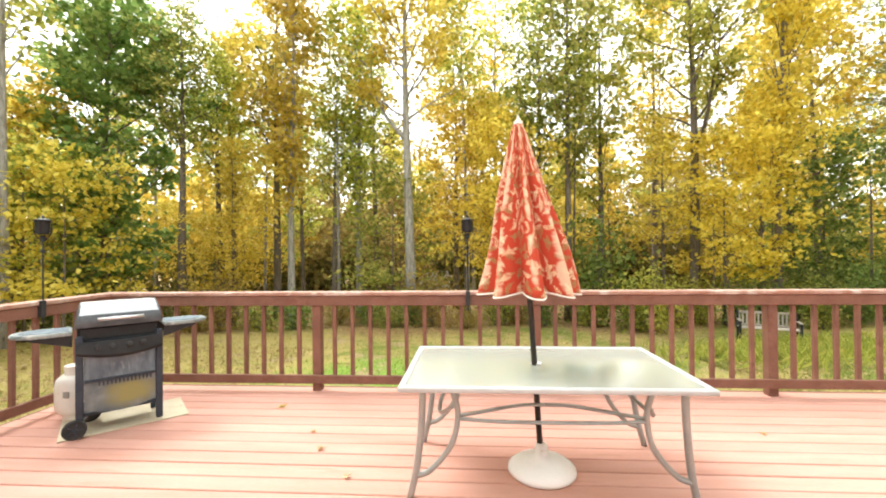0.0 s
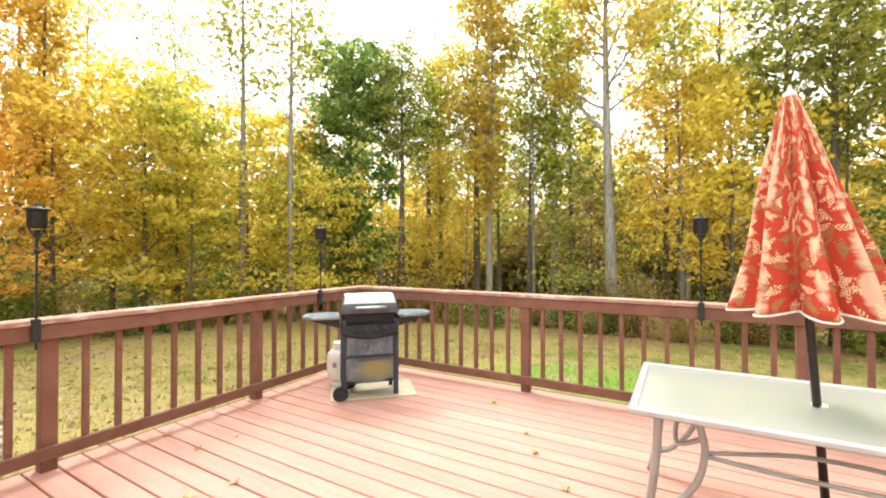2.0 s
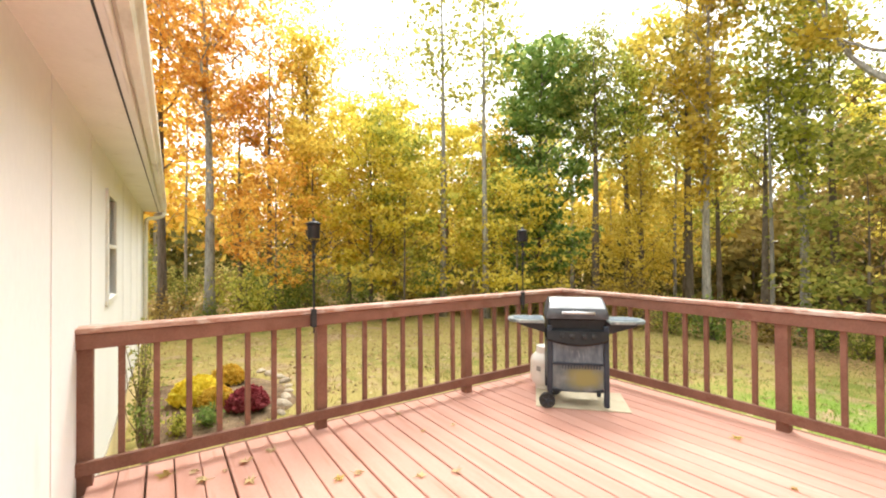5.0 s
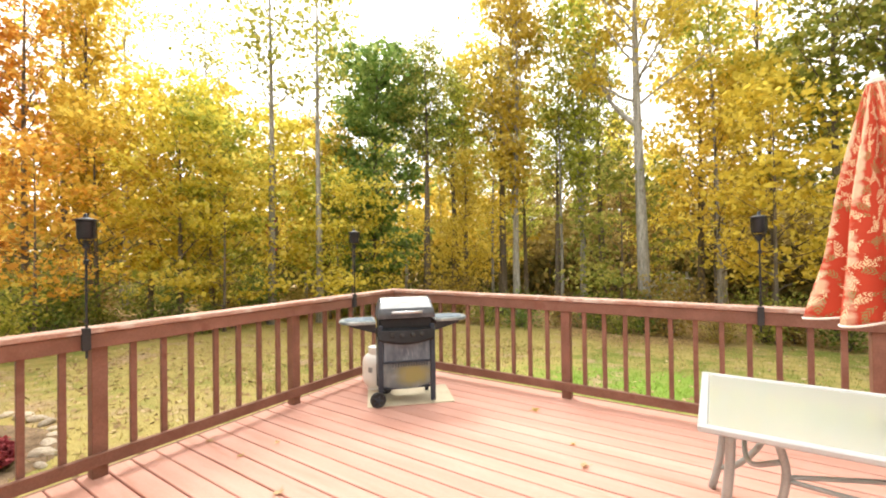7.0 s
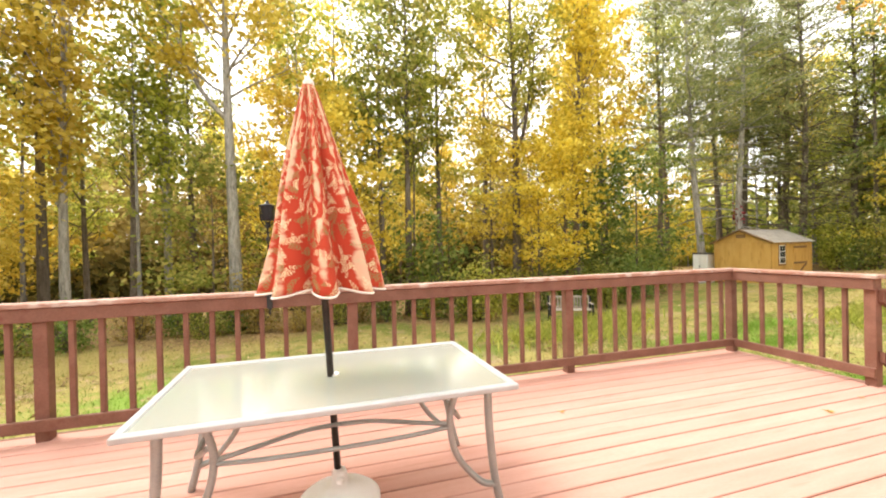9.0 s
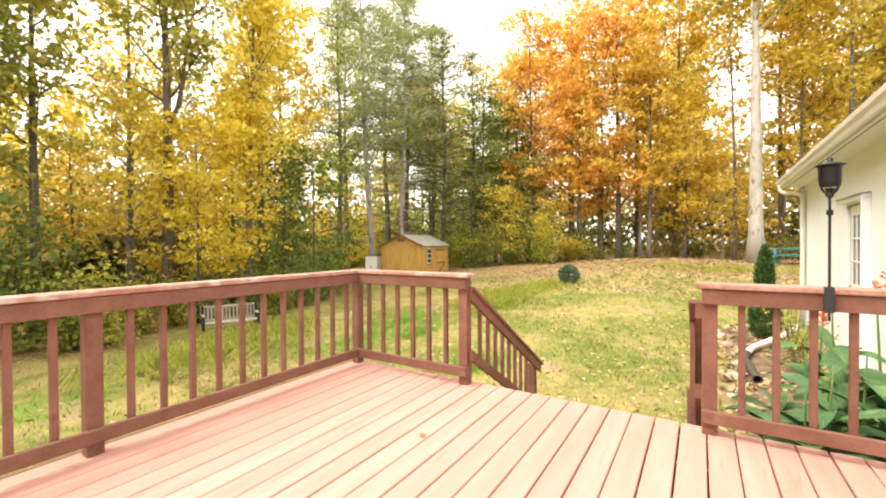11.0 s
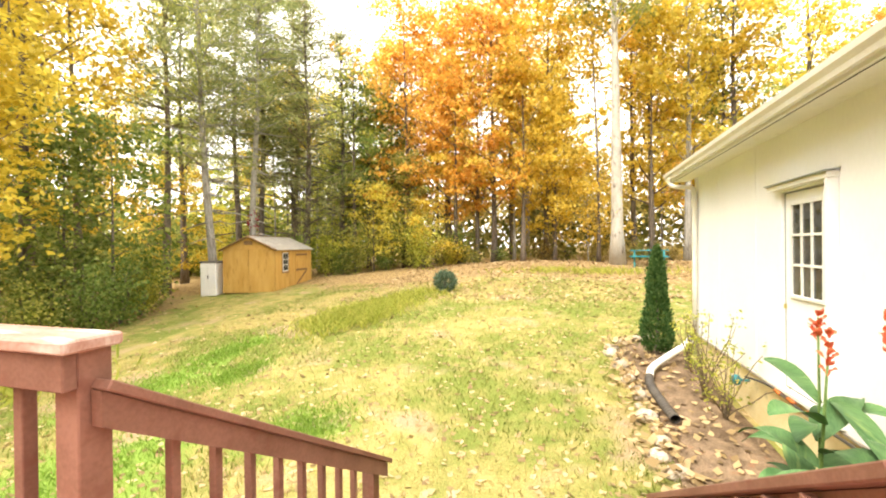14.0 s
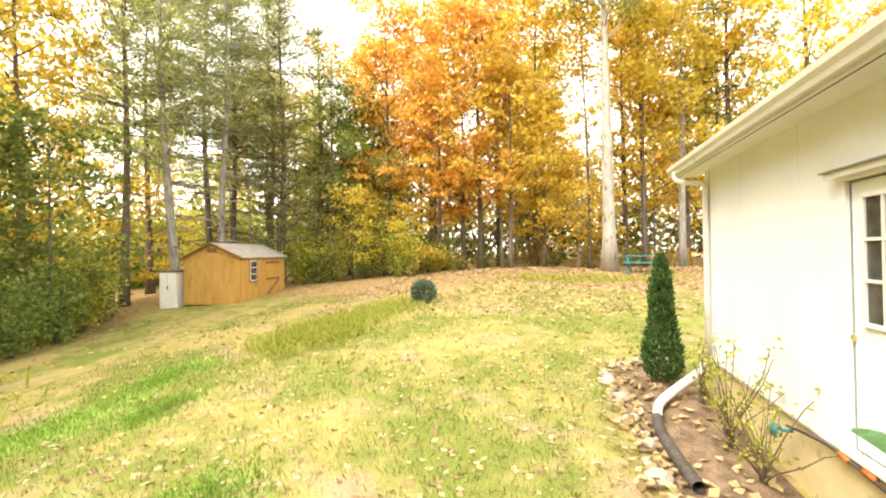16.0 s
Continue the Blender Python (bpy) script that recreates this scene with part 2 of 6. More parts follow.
LEAF = {
    "yellow": leafy("leaf_yellow", (0.50, 0.40, 0.03), (0.74, 0.60, 0.055), (0.85, 0.74, 0.15)),
    "gold": leafy("leaf_gold", (0.50, 0.37, 0.025), (0.79, 0.59, 0.042), (0.88, 0.73, 0.11)),
    "orange": leafy("leaf_orange", (0.60, 0.30, 0.03), (0.86, 0.50, 0.05), (0.92, 0.68, 0.12)),
    "lime": leafy("leaf_yellow_green", (0.25, 0.29, 0.04), (0.49, 0.51, 0.07), (0.76, 0.70, 0.14)),
    "olive": leafy("leaf_olive", (0.18, 0.22, 0.04), (0.36, 0.39, 0.075), (0.65, 0.58, 0.14)),
    "green": leafy("leaf_green", (0.11, 0.18, 0.035), (0.22, 0.31, 0.065), (0.40, 0.45, 0.12), 0.55),
    "needle": leafy("pine_needle", (0.17, 0.21, 0.07), (0.34, 0.37, 0.13), (0.54, 0.52, 0.21), 0.6),
    # leaf colours darkened to stand for the deep shade between far trunks
    "shade": leafy("shaded_understorey_leaf", (0.08, 0.09, 0.03), (0.19, 0.18, 0.05), (0.42, 0.33, 0.08), 0.5),
    "rust": leafy("leaf_rust", (0.25, 0.18, 0.05), (0.41, 0.31, 0.08), (0.56, 0.45, 0.14)),
    "grass": leafy("grass_blade", (0.12, 0.165, 0.026), (0.25, 0.29, 0.052), (0.42, 0.39, 0.11), 0.4, 0.0),
    "fresh": leafy("fresh_grass_blade", (0.15, 0.27, 0.025), (0.25, 0.41, 0.04), (0.37, 0.49, 0.08), 0.5, 0.0),
    "straw": leafy("straw_blade", (0.32, 0.26, 0.085), (0.46, 0.385, 0.13), (0.58, 0.49, 0.19), 0.4, 0.0),
    "strap": leafy("strap_leaf", (0.24, 0.29, 0.04), (0.42, 0.45, 0.06), (0.60, 0.55, 0.12), 0.5, 0.0),
    "litter": leafy("leaf_litter", (0.22, 0.145, 0.065), (0.43, 0.30, 0.135), (0.60, 0.46, 0.25), 0.2, 0.1),
    "cypress": leafy("cypress_scale", (0.04, 0.11, 0.025), (0.08, 0.18, 0.045), (0.15, 0.27, 0.07), 0.25),
    "spruce": leafy("spruce_scale", (0.07, 0.12, 0.07), (0.14, 0.2, 0.12), (0.24, 0.3, 0.19), 0.25),
    "mum_yellow": leafy("mum_yellow", (0.74, 0.55, 0.01), (0.86, 0.70, 0.02), (0.90, 0.78, 0.05), 0.3, 0.0),
    "mum_orange": leafy("mum_orange", (0.55, 0.30, 0.01), (0.70, 0.45, 0.02), (0.78, 0.58, 0.06), 0.3, 0.0),
    "mum_red": leafy("mum_maroon", (0.18, 0.02, 0.03), (0.32, 0.04, 0.055), (0.46, 0.10, 0.11), 0.3, 0.0),
}


def umbrella_cloth():
    """Red cloth with cream and olive fronds, faded along the outer folds. The u of the map goes once round, v from hem to top."""
    m, n, l = node_mat("umbrella_cloth")
    p = n["Principled BSDF"]
    uv = n.new("ShaderNodeUVMap")
    mp = n.new("ShaderNodeMapping")
    mp.inputs["Scale"].default_value = (36, 14.5, 1)
    l.new(uv.outputs[0], mp.inputs[0])
    def calc(op, a, b=None, c=None):
        k = n.new("ShaderNodeMath")
        k.operation = op
        for i, v in enumerate((a, b, c)):
            if v is None:
                continue
            if isinstance(v, (int, float)):
                k.inputs[i].default_value = v
            else:
                l.new(v, k.inputs[i])
        return k.outputs[0]

    def fronds(offset, long, wide):
        v2 = n.new("ShaderNodeTexVoronoi")
        v2.voronoi_dimensions, v2.inputs["Scale"].default_value = "2D", 1.0
        mv = n.new("ShaderNodeVectorMath")
        mv.operation = "ADD"
        mv.inputs[1].default_value = offset
        l.new(mp.outputs[0], mv.inputs[0])
        l.new(mv.outputs[0], v2.inputs["Vector"])
        df = n.new("ShaderNodeVectorMath")
        df.operation = "SUBTRACT"
        l.new(mv.outputs[0], df.inputs[0])
        l.new(v2.outputs["Position"], df.inputs[1])
        sc = n.new("ShaderNodeSeparateColor")
        l.new(v2.outputs["Color"], sc.inputs[0])
        rot = n.new("ShaderNodeVectorRotate")
        rot.rotation_type = "Z_AXIS"
        l.new(df.outputs[0], rot.inputs["Vector"])
        l.new(calc("MULTIPLY", sc.outputs[0], 6.28), rot.inputs["Angle"])
        xyz = n.new("ShaderNodeSeparateXYZ")
        l.new(rot.outputs[0], xyz.inputs[0])
        x, yy = xyz.outputs[0], xyz.outputs[1]
        y = calc("ABSOLUTE", calc("SUBTRACT", yy, calc("MULTIPLY", calc("MULTIPLY", x, x), 0.5)))
        bow = calc("SUBTRACT", wide, calc("MULTIPLY", calc("MULTIPLY", x, x), wide / (long * long)))
        inside = calc("GREATER_THAN", bow, y)
        slots = calc("GREATER_THAN", calc("SINE", calc("ADD", calc("MULTIPLY", x, 30), calc("MULTIPLY", y, -34))), -0.1)
        return calc("MULTIPLY", inside, slots), sc

    one, sep = fronds((0, 0, 0), 0.60, 0.21)
    two, sep2 = fronds((7.4, 3.7, 0), 0.5, 0.13)
    frond = calc("MAXIMUM", one, two)
    tone = n.new("ShaderNodeMix")
    tone.data_type = "RGBA"
    l.new(calc("GREATER_THAN", sep.outputs[1], 0.55), tone.inputs["Factor"])
    tone.inputs["A"].default_value, tone.inputs["B"].default_value = (0.70, 0.56, 0.34, 1), (0.27, 0.22, 0.09, 1)
    cloth = n.new("ShaderNodeMix")
    cloth.data_type = "RGBA"
    l.new(frond, cloth.inputs["Factor"])
    cloth.inputs["A"].default_value = (0.46, 0.06, 0.03, 1)
    l.new(tone.outputs["Result"], cloth.inputs["B"])
    # worn, bleached folds
    suv = n.new("ShaderNodeSeparateXYZ")
    l.new(uv.outputs[0], suv.inputs[0])
    ridge = calc("COSINE", calc("MULTIPLY", suv.outputs[0], 6.2832 * 8))
    nz = n.new("ShaderNodeTexNoise")
    nz.inputs["Scale"].default_value, nz.inputs["Detail"].default_value = 26, 4
    l.new(uv.outputs[0], nz.inputs["Vector"])
    fade = n.new("ShaderNodeMapRange")
    fade.inputs["From Min"].default_value, fade.inputs["From Max"].default_value = 1.28, 1.5
    fade.inputs["To Max"].default_value = 0.7
    slow = n.new("ShaderNodeTexNoise")
    slow.inputs["Scale"].default_value = 6
    l.new(uv.outputs[0], slow.inputs["Vector"])
    uneven = calc("MULTIPLY", ridge, calc("MULTIPLY_ADD", slow.outputs["Fac"], 1.6, 0.2))
    l.new(calc("ADD", uneven, calc("MULTIPLY", nz.outputs["Fac"], 0.9)), fade.inputs["Value"])
    worn = n.new("ShaderNodeMix")
    worn.data_type = "RGBA"
    l.new(fade.outputs[0], worn.inputs["Factor"])
    l.new(cloth.outputs["Result"], worn.inputs["A"])
    worn.inputs["B"].default_value = (0.74, 0.58, 0.40, 1)
    l.new(worn.outputs["Result"], p.inputs["Base Color"])
    p.inputs["Roughness"].default_value = 0.9
    p.inputs["Specular IOR Level"].default_value = 0.15
    weave = n.new("ShaderNodeBump")
    weave.inputs["Strength"].default_value, weave.inputs["Distance"].default_value = 0.3, 0.004
    l.new(nz.outputs["Fac"], weave.inputs["Height"])
    l.new(weave.outputs[0], p.inputs["Normal"])
    return m


def glass(name, tint, rough, ior=1.45, clear=True):
    m, n, l = node_mat(name)
    p = n["Principled BSDF"]
    p.inputs["Base Color"].default_value = (*tint, 1)
    p.inputs["Roughness"].default_value, p.inputs["IOR"].default_value = rough, ior
    p.inputs["Transmission Weight"].default_value = 1.0 if clear else 0.55
    if not clear:  # pebbled table glass
        nz, bp = n.new("ShaderNodeTexNoise"), n.new("ShaderNodeBump")
        nz.inputs["Scale"].default_value = 160
        bp.inputs["Strength"].default_value, bp.inputs["Distance"].default_value = 0.05, 0.002
        l.new(nz.outputs["Fac"], bp.inputs["Height"])
        l.new(bp.outputs[0], p.inputs["Normal"])
    return m


M["cloth"] = umbrella_cloth()
M["frosted"] = glass("pebbled_glass", (0.66, 0.69, 0.62), 0.06, 1.6, clear=False)


def lawn_material():
    """Mown grass: green, yellowed and bare patches, leaf litter towards the woods."""
    m, n, l = node_mat("lawn")
    p = n["Principled BSDF"]
    co = n.new("ShaderNodeTexCoord")

    def noise_at(scale, detail=5):
        t = n.new("ShaderNodeTexNoise")
        t.inputs["Scale"].default_value, t.inputs["Detail"].default_value = scale, detail
        l.new(co.outputs["Object"], t.inputs["Vector"])
        return t.outputs["Fac"]

    def mixed(fac, lo, hi, a, b):
        mr, mx = n.new("ShaderNodeMapRange"), n.new("ShaderNodeMix")
        mr.inputs["From Min"].default_value, mr.inputs["From Max"].default_value = lo, hi
        mx.data_type = "RGBA"
        l.new(fac, mr.inputs["Value"])
        l.new(mr.outputs[0], mx.inputs["Factor"])
        for key, v in (("A", a), ("B", b)):
            if isinstance(v, tuple):
                mx.inputs[key].default_value = (*v, 1)
            else:
                l.new(v, mx.inputs[key])
        return mx.outputs["Result"]

    fine = noise_at(45, 4)
    green = mixed(fine, 0.3, 0.7, (0.12, 0.155, 0.03), (0.25, 0.275, 0.065))
    straw = mixed(fine, 0.3, 0.7, (0.31, 0.25, 0.085), (0.47, 0.385, 0.145))
    dry = n.new("ShaderNodeAttribute")
    dry.attribute_name = "dry"
    parched = n.new("ShaderNodeMath")
    parched.operation = "MULTIPLY_ADD"
    l.new(dry.outputs["Fac"], parched.inputs[0])
    parched.inputs[1].default_value = -0.16
    blotch = n.new("ShaderNodeMath")
    blotch.operation = "MULTIPLY_ADD"
    l.new(noise_at(2.6, 8), blotch.inputs[0])
    blotch.inputs[1].default_value = 0.55
    coarse = n.new("ShaderNodeMath")
    coarse.operation = "MULTIPLY"
    l.new(noise_at(0.33, 6), coarse.inputs[0])
    coarse.inputs[1].default_value = 0.5
    l.new(coarse.outputs[0], blotch.inputs[2])
    l.new(blotch.outputs[0], parched.inputs[2])
    grass = mixed(parched.outputs[0], 0.37, 0.56, straw, green)
    patch = n.new("ShaderNodeAttribute")
    patch.attribute_name = "lush"
    ragged = n.new("ShaderNodeMath")
    ragged.operation = "MULTIPLY_ADD"
    l.new(noise_at(1.3, 6), ragged.inputs[0])
    ragged.inputs[1].default_value = 1.2
    l.new(patch.outputs["Fac"], ragged.inputs[2])
    lush = mixed(ragged.outputs[0], 0.95, 1.3, grass, mixed(fine, 0.3, 0.7, (0.16, 0.26, 0.04), (0.28, 0.39, 0.08)))
    bare = mixed(noise_at(0.8, 6), 0.57, 0.70, lush, mixed(fine, 0.3, 0.7, (0.32, 0.22, 0.13), (0.48, 0.36, 0.22)))
    litter = mixed(noise_at(9, 3), 0.35, 0.65, (0.17, 0.11, 0.05), (0.44, 0.31, 0.14))
    att = n.new("ShaderNodeAttribute")
    att.attribute_name = "woods"
    mixn = n.new("ShaderNodeMath")
    mixn.operation = "MULTIPLY_ADD"
    l.new(noise_at(1.6, 5), mixn.inputs[0])
    mixn.inputs[1].default_value = 0.9
    l.new(att.outputs["Fac"], mixn.inputs[2])
    l.new(mixed(mixn.outputs[0], 0.75, 1.1, bare, litter), p.inputs["Base Color"])
    p.inputs["Roughness"].default_value = 0.95
    p.inputs["Specular IOR Level"].default_value = 0.1
    bp = n.new("ShaderNodeBump")
    bp.inputs["Strength"].default_value, bp.inputs["Distance"].default_value = 0.8, 0.03
    l.new(fine, bp.inputs["Height"])
    l.new(bp.outputs[0], p.inputs["Normal"])
    return m


def patched_panel():
    """Grey-blue sheet metal with one faded yellow patch on it."""
    m, n, l = node_mat("patched_panel")
    p = n["Principled BSDF"]
    co = n.new("ShaderNodeTexCoord")
    nz = n.new("ShaderNodeTexNoise")
    nz.inputs["Scale"].default_value, nz.inputs["Detail"].default_value = 9, 6
    l.new(co.outputs["Object"], nz.inputs["Vector"])
    base = n.new("ShaderNodeValToRGB")
    e = base.color_ramp.elements
    e[0].position, e[1].position = 0.35, 0.68
    e[0].color, e[1].color = (0.085, 0.11, 0.125, 1), (0.20, 0.225, 0.225, 1)
    l.new(nz.outputs["Fac"], base.inputs[0])
    mp = n.new("ShaderNodeMapping")
    mp.inputs["Location"].default_value, mp.inputs["Scale"].default_value = (-1.7, 0, -2.55), (5.2, 0, 8.6)
    l.new(co.outputs["Object"], mp.inputs[0])
    d = n.new("ShaderNodeVectorMath")
    d.operation = "LENGTH"
    l.new(mp.outputs[0], d.inputs[0])
    ragged = n.new("ShaderNodeMath")
    ragged.operation = "MULTIPLY_ADD"
    l.new(nz.outputs["Fac"], ragged.inputs[0])
    ragged.inputs[1].default_value = 0.9
    l.new(d.outputs["Value"], ragged.inputs[2])
    mr, mx = n.new("ShaderNodeMapRange"), n.new("ShaderNodeMix")
    mx.data_type = "RGBA"
    mr.inputs["From Min"].default_value, mr.inputs["From Max"].default_value = 1.6, 0.95
    l.new(ragged.outputs[0], mr.inputs["Value"])
    l.new(mr.outputs[0], mx.inputs["Factor"])
    l.new(base.outputs[0], mx.inputs["A"])
    mx.inputs["B"].default_value = (0.25, 0.23, 0.085, 1)
    l.new(mx.outputs["Result"], p.inputs["Base Color"])
    p.inputs["Roughness"].default_value, p.inputs["Metallic"].default_value = 0.5, 0.15
    return m


M["patch"] = patched_panel()
M["lawn"] = lawn_material()


# ---- shape helpers ----
def mesh_of(name, verts, faces, material, smooth=False):
    me = bpy.data.meshes.new(name)
    me.from_pydata([tuple(v) for v in verts], [], faces)
    me.materials.append(material)
    if smooth:
        me.shade_smooth()
    return me


def thing(name, label, category, at=(0, 0, 0), turn=0.0, group="", kind=""):
    ob = new(name)
    ob.empty_display_size = 0.1
    ob.matrix_basis = pose(*at, 0, 0, turn)
    return tagged(ob, label, category, group, kind)


def hang(ob, parent, label=""):
    ob.parent = parent
    return tagged(ob, label)


def part(name, bm, material, parent, label="", smooth=False):
    me = bpy.data.meshes.new(name)
    bm.normal_update()
    bm.to_mesh(me)
    bm.free()
    me.materials.append(material)
    if smooth:
        me.shade_smooth()
    ob = new(name, me)
    if parent:
        hang(ob, parent, label)
    return ob


def box(bm, x0, x1, y0, y1, z0, z1, bevel=0.0, m=None):
    vs = bmesh.ops.create_cube(bm, size=1.0)["verts"]
    for v in vs:
        v.co = Vector((x0 + (v.co.x + 0.5) * (x1 - x0), y0 + (v.co.y + 0.5) * (y1 - y0), z0 + (v.co.z + 0.5) * (z1 - z0)))
    if bevel:
        es = list({e for v in vs for e in v.link_edges})
        vs = list({v for f in bmesh.ops.bevel(bm, geom=es, offset=bevel, segments=1, affect="EDGES")["faces"] for v in f.verts} | {v for v in vs if v.is_valid})
    if m:
        bmesh.ops.transform(bm, matrix=m, verts=vs)
    return bm


def boxed(*a, bevel=0.004, m=None):
    return box(bmesh.new(), *a, bevel=bevel, m=m)


def tube(bm, path, radii, sides=8, cap=True):
    """A round tube along the points, with a radius at each."""
    pts = [Vector(p) for p in path]
    if isinstance(radii, (int, float)):
        radii = [radii] * len(pts)
    rings, up = [], Vector((0.13, 0.31, 0.94)).normalized()
    for i, p in enumerate(pts):
        d = (pts[min(i + 1, len(pts) - 1)] - pts[max(i - 1, 0)]).normalized()
        if abs(d.dot(up)) > 0.95:
            up = Vector((0.9, 0.3, 0.1)).normalized()
        a = d.cross(up).normalized()
        b = d.cross(a)
        rings.append([bm.verts.new(p + (a * math.cos(2 * math.pi * k / sides) + b * math.sin(2 * math.pi * k / sides)) * radii[i]) for k in range(sides)])
    for r0, r1 in zip(rings, rings[1:]):
        for k in range(sides):
            bm.faces.new((r0[k], r0[(k + 1) % sides], r1[(k + 1) % sides], r1[k]))
    if cap:
        bm.faces.new(rings[0][::-1])
        bm.faces.new(rings[-1])
    return bm


def tubed(path, radii, sides=8, cap=True):
    return tube(bmesh.new(), path, radii, sides, cap)


def bend(points, steps=6):
    """A smooth line through the points."""
    p = [Vector(q) for q in points]
    p = [p[0] * 2 - p[1]] + p + [p[-1] * 2 - p[-2]]
    out = []
    for a, b, c, d in zip(p, p[1:], p[2:], p[3:]):
        for i in range(steps):
            t = i / steps
            out.append(0.5 * (2 * b + (c - a) * t + (2 * a - 5 * b + 4 * c - d) * t * t + (3 * b - a - 3 * c + d) * t ** 3))
    return out + [p[-2]]


def lathe(bm, profile, sides=24, at=(0, 0, 0)):
    """A turned shape from (radius, height) pairs."""
    rings = [[bm.verts.new((at[0] + r * math.cos(2 * math.pi * k / sides), at[1] + r * math.sin(2 * math.pi * k / sides), at[2] + z)) for k in range(sides)] for r, z in profile]
    for r0, r1 in zip(rings, rings[1:]):
        for k in range(sides):
            bm.faces.new((r0[k], r0[(k + 1) % sides], r1[(k + 1) % sides], r1[k]))
    bm.faces.new(rings[0][::-1])
    bm.faces.new(rings[-1])
    return bm


def turned(profile, sides=24, at=(0, 0, 0)):
    return lathe(bmesh.new(), profile, sides, at)


def slab_of(outline, z0, z1, bevel=0.0):
    """A flat plate with the given outline."""
    bm = bmesh.new()
    lo = [bm.verts.new((x, y, z0)) for x, y in outline]
    hi = [bm.verts.new((x, y, z1)) for x, y in outline]
    bm.faces.new(lo[::-1])
    bm.faces.new(hi)
    for i in range(len(lo)):
        bm.faces.new((lo[i], lo[(i + 1) % len(lo)], hi[(i + 1) % len(hi)], hi[i]))
    if bevel:
        bmesh.ops.bevel(bm, geom=bm.edges[:], offset=bevel, segments=2, affect="EDGES")
    return bm


def soft(v):
    return v if v > 8 else math.log1p(math.exp(v * 2)) / 2


def ground_z(x, y):
    """The lie of the land: level by the house, falling to the back woods, rising past the shed."""
    z = -1.0 - 0.05 * (soft(y - 4) - soft(y - 34)) + 0.085 * (soft(x - 10) - soft(x - 27))
    z += 0.12 * max(0.0, 1 - ((x - 1.1) / 4.3) ** 4) * max(0.0, 1 - ((y - 1.6) / 2.3) ** 4)  # fill under the deck
    return z + 0.05 * noise.noise((x * 0.22, y * 0.22, 0.0))


def woods(x, y):
    """About 0 on the lawn and 1 under the trees."""
    edge = min(15.5 + 0.05 * x - y + 1.2 * math.sin(x * 0.7), x + 15.5 + 0.9 * math.sin(y * 0.8), 21.6 + 1.0 * math.sin(y * 0.5) - x)
    return max(0.0, min(1.0, 0.5 - edge / 5.0))


LUSH = ((10.4, 8.6, 1.5, 0.9), (12.4, 8.6, 1.3, 0.6), (11.2, 7.3, 1.0, 0.6), (9.4, 4.6, 0.9, 0.6), (-1.2, 9.0, 3.0, 1.8), (2.6, 9.6, 2.2, 1.2), (8.0, 6.4, 1.4, 1.2))


def dry_grass(x, y):
    """1 where the lawn has yellowed, 0 where it is still green."""
    v = 0.5 - 2.4 * noise.noise((x * 0.42, y * 0.42, 3.0)) - 1.0 * noise.noise((x * 1.1, y * 1.1, 8.0))
    return max(0.0, min(1.0, v))


def lush_grass(x, y):
    """Patches of fresh green on the yellowed lawn."""
    best = 0.0
    for cx, cy, rx, ry in LUSH:
        best = max(best, 1.0 - math.hypot((x - cx) / rx, (y - cy) / ry) * 0.6)
    return best


# ---- ground ----
def axis_steps():
    near = [i * 0.5 for i in range(-40, 72)]
    return [-900, -300, -120, -70, -45, -30] + near + [38, 45, 60, 90, 160, 400, 900]


def build_ground():
    xs, ys = axis_steps(), axis_steps()
    verts = [(x, y, ground_z(x, y)) for y in ys for x in xs]
    w = len(xs)
    faces = [(j * w + i, j * w + i + 1, (j + 1) * w + i + 1, (j + 1) * w + i) for j in range(len(ys) - 1) for i in range(w - 1)]
    me = mesh_of("ground", verts, faces, M["lawn"], True)
    at = me.attributes.new("woods", "FLOAT", "POINT")
    at.data.foreach_set("value", [woods(v[0], v[1]) for v in verts])
    lush = me.attributes.new("lush", "FLOAT", "POINT")
    lush.data.foreach_set("value", [lush_grass(v[0], v[1]) for v in verts])
    dry = me.attributes.new("dry", "FLOAT", "POINT")
    dry.data.foreach_set("value", [max(0.75 * dry_grass(v[0], v[1]) if v[0] > -6 else 0.0, min(1.0, (-2.5 - v[0] + 0.25 * (v[1] - 6)) / 3.0)) for v in verts])
    tagged(new("ground", me), "patchy yellow-green lawn strewn with fallen leaves", "lawn", kind="structure")


build_ground()

# ---- deck ----
X0, X1, Y0, Y1 = -3.46, 5.65, -0.61, 4.10


def build_railing(name, label, at, turn, length, posts, bays, start=0.0, cap_ends=(0.0, 0.0)):
    """A run of deck railing along its own x; the deck lies on its -y side. posts: centres; bays: (from, to, balusters)."""
    t = thing(name, label, "railing", at, turn, "deck railings")
    for p in posts:
        part("post", boxed(p - 0.045, p + 0.045, 0, 0.09, -0.28, 0.995), M["rail"], t)
    part("top_rail", boxed(start, length, -0.038, -0.001, 0.892, 0.993), M["rail"], t)
    part("bottom_rail", boxed(start, length, -0.038, -0.001, 0.085, 0.172), M["rail"], t)
    part("cap_board", boxed(start + cap_ends[0], length + cap_ends[1], -0.055, 0.10, 0.996, 1.032, bevel=0.006), M["cap"], t, "worn whitish top board")
    me = None
    for a, b, k in bays:
        for i in range(k):
            x = a + (b - a) * (i + 1) / (k + 1)
            if me is None:
                ob = part("baluster", boxed(-0.019, 0.019, 0.0, 0.038, 0.085, 0.985, bevel=0.003), M["rail"], t)
                me = ob.data
            else:
                ob = hang(new("baluster", me), t)
            ob.location.x = x
    return t


def bay_list(posts, counts):
    return [(a, b, k) for a, b, k in zip(posts, posts[1:], counts)]


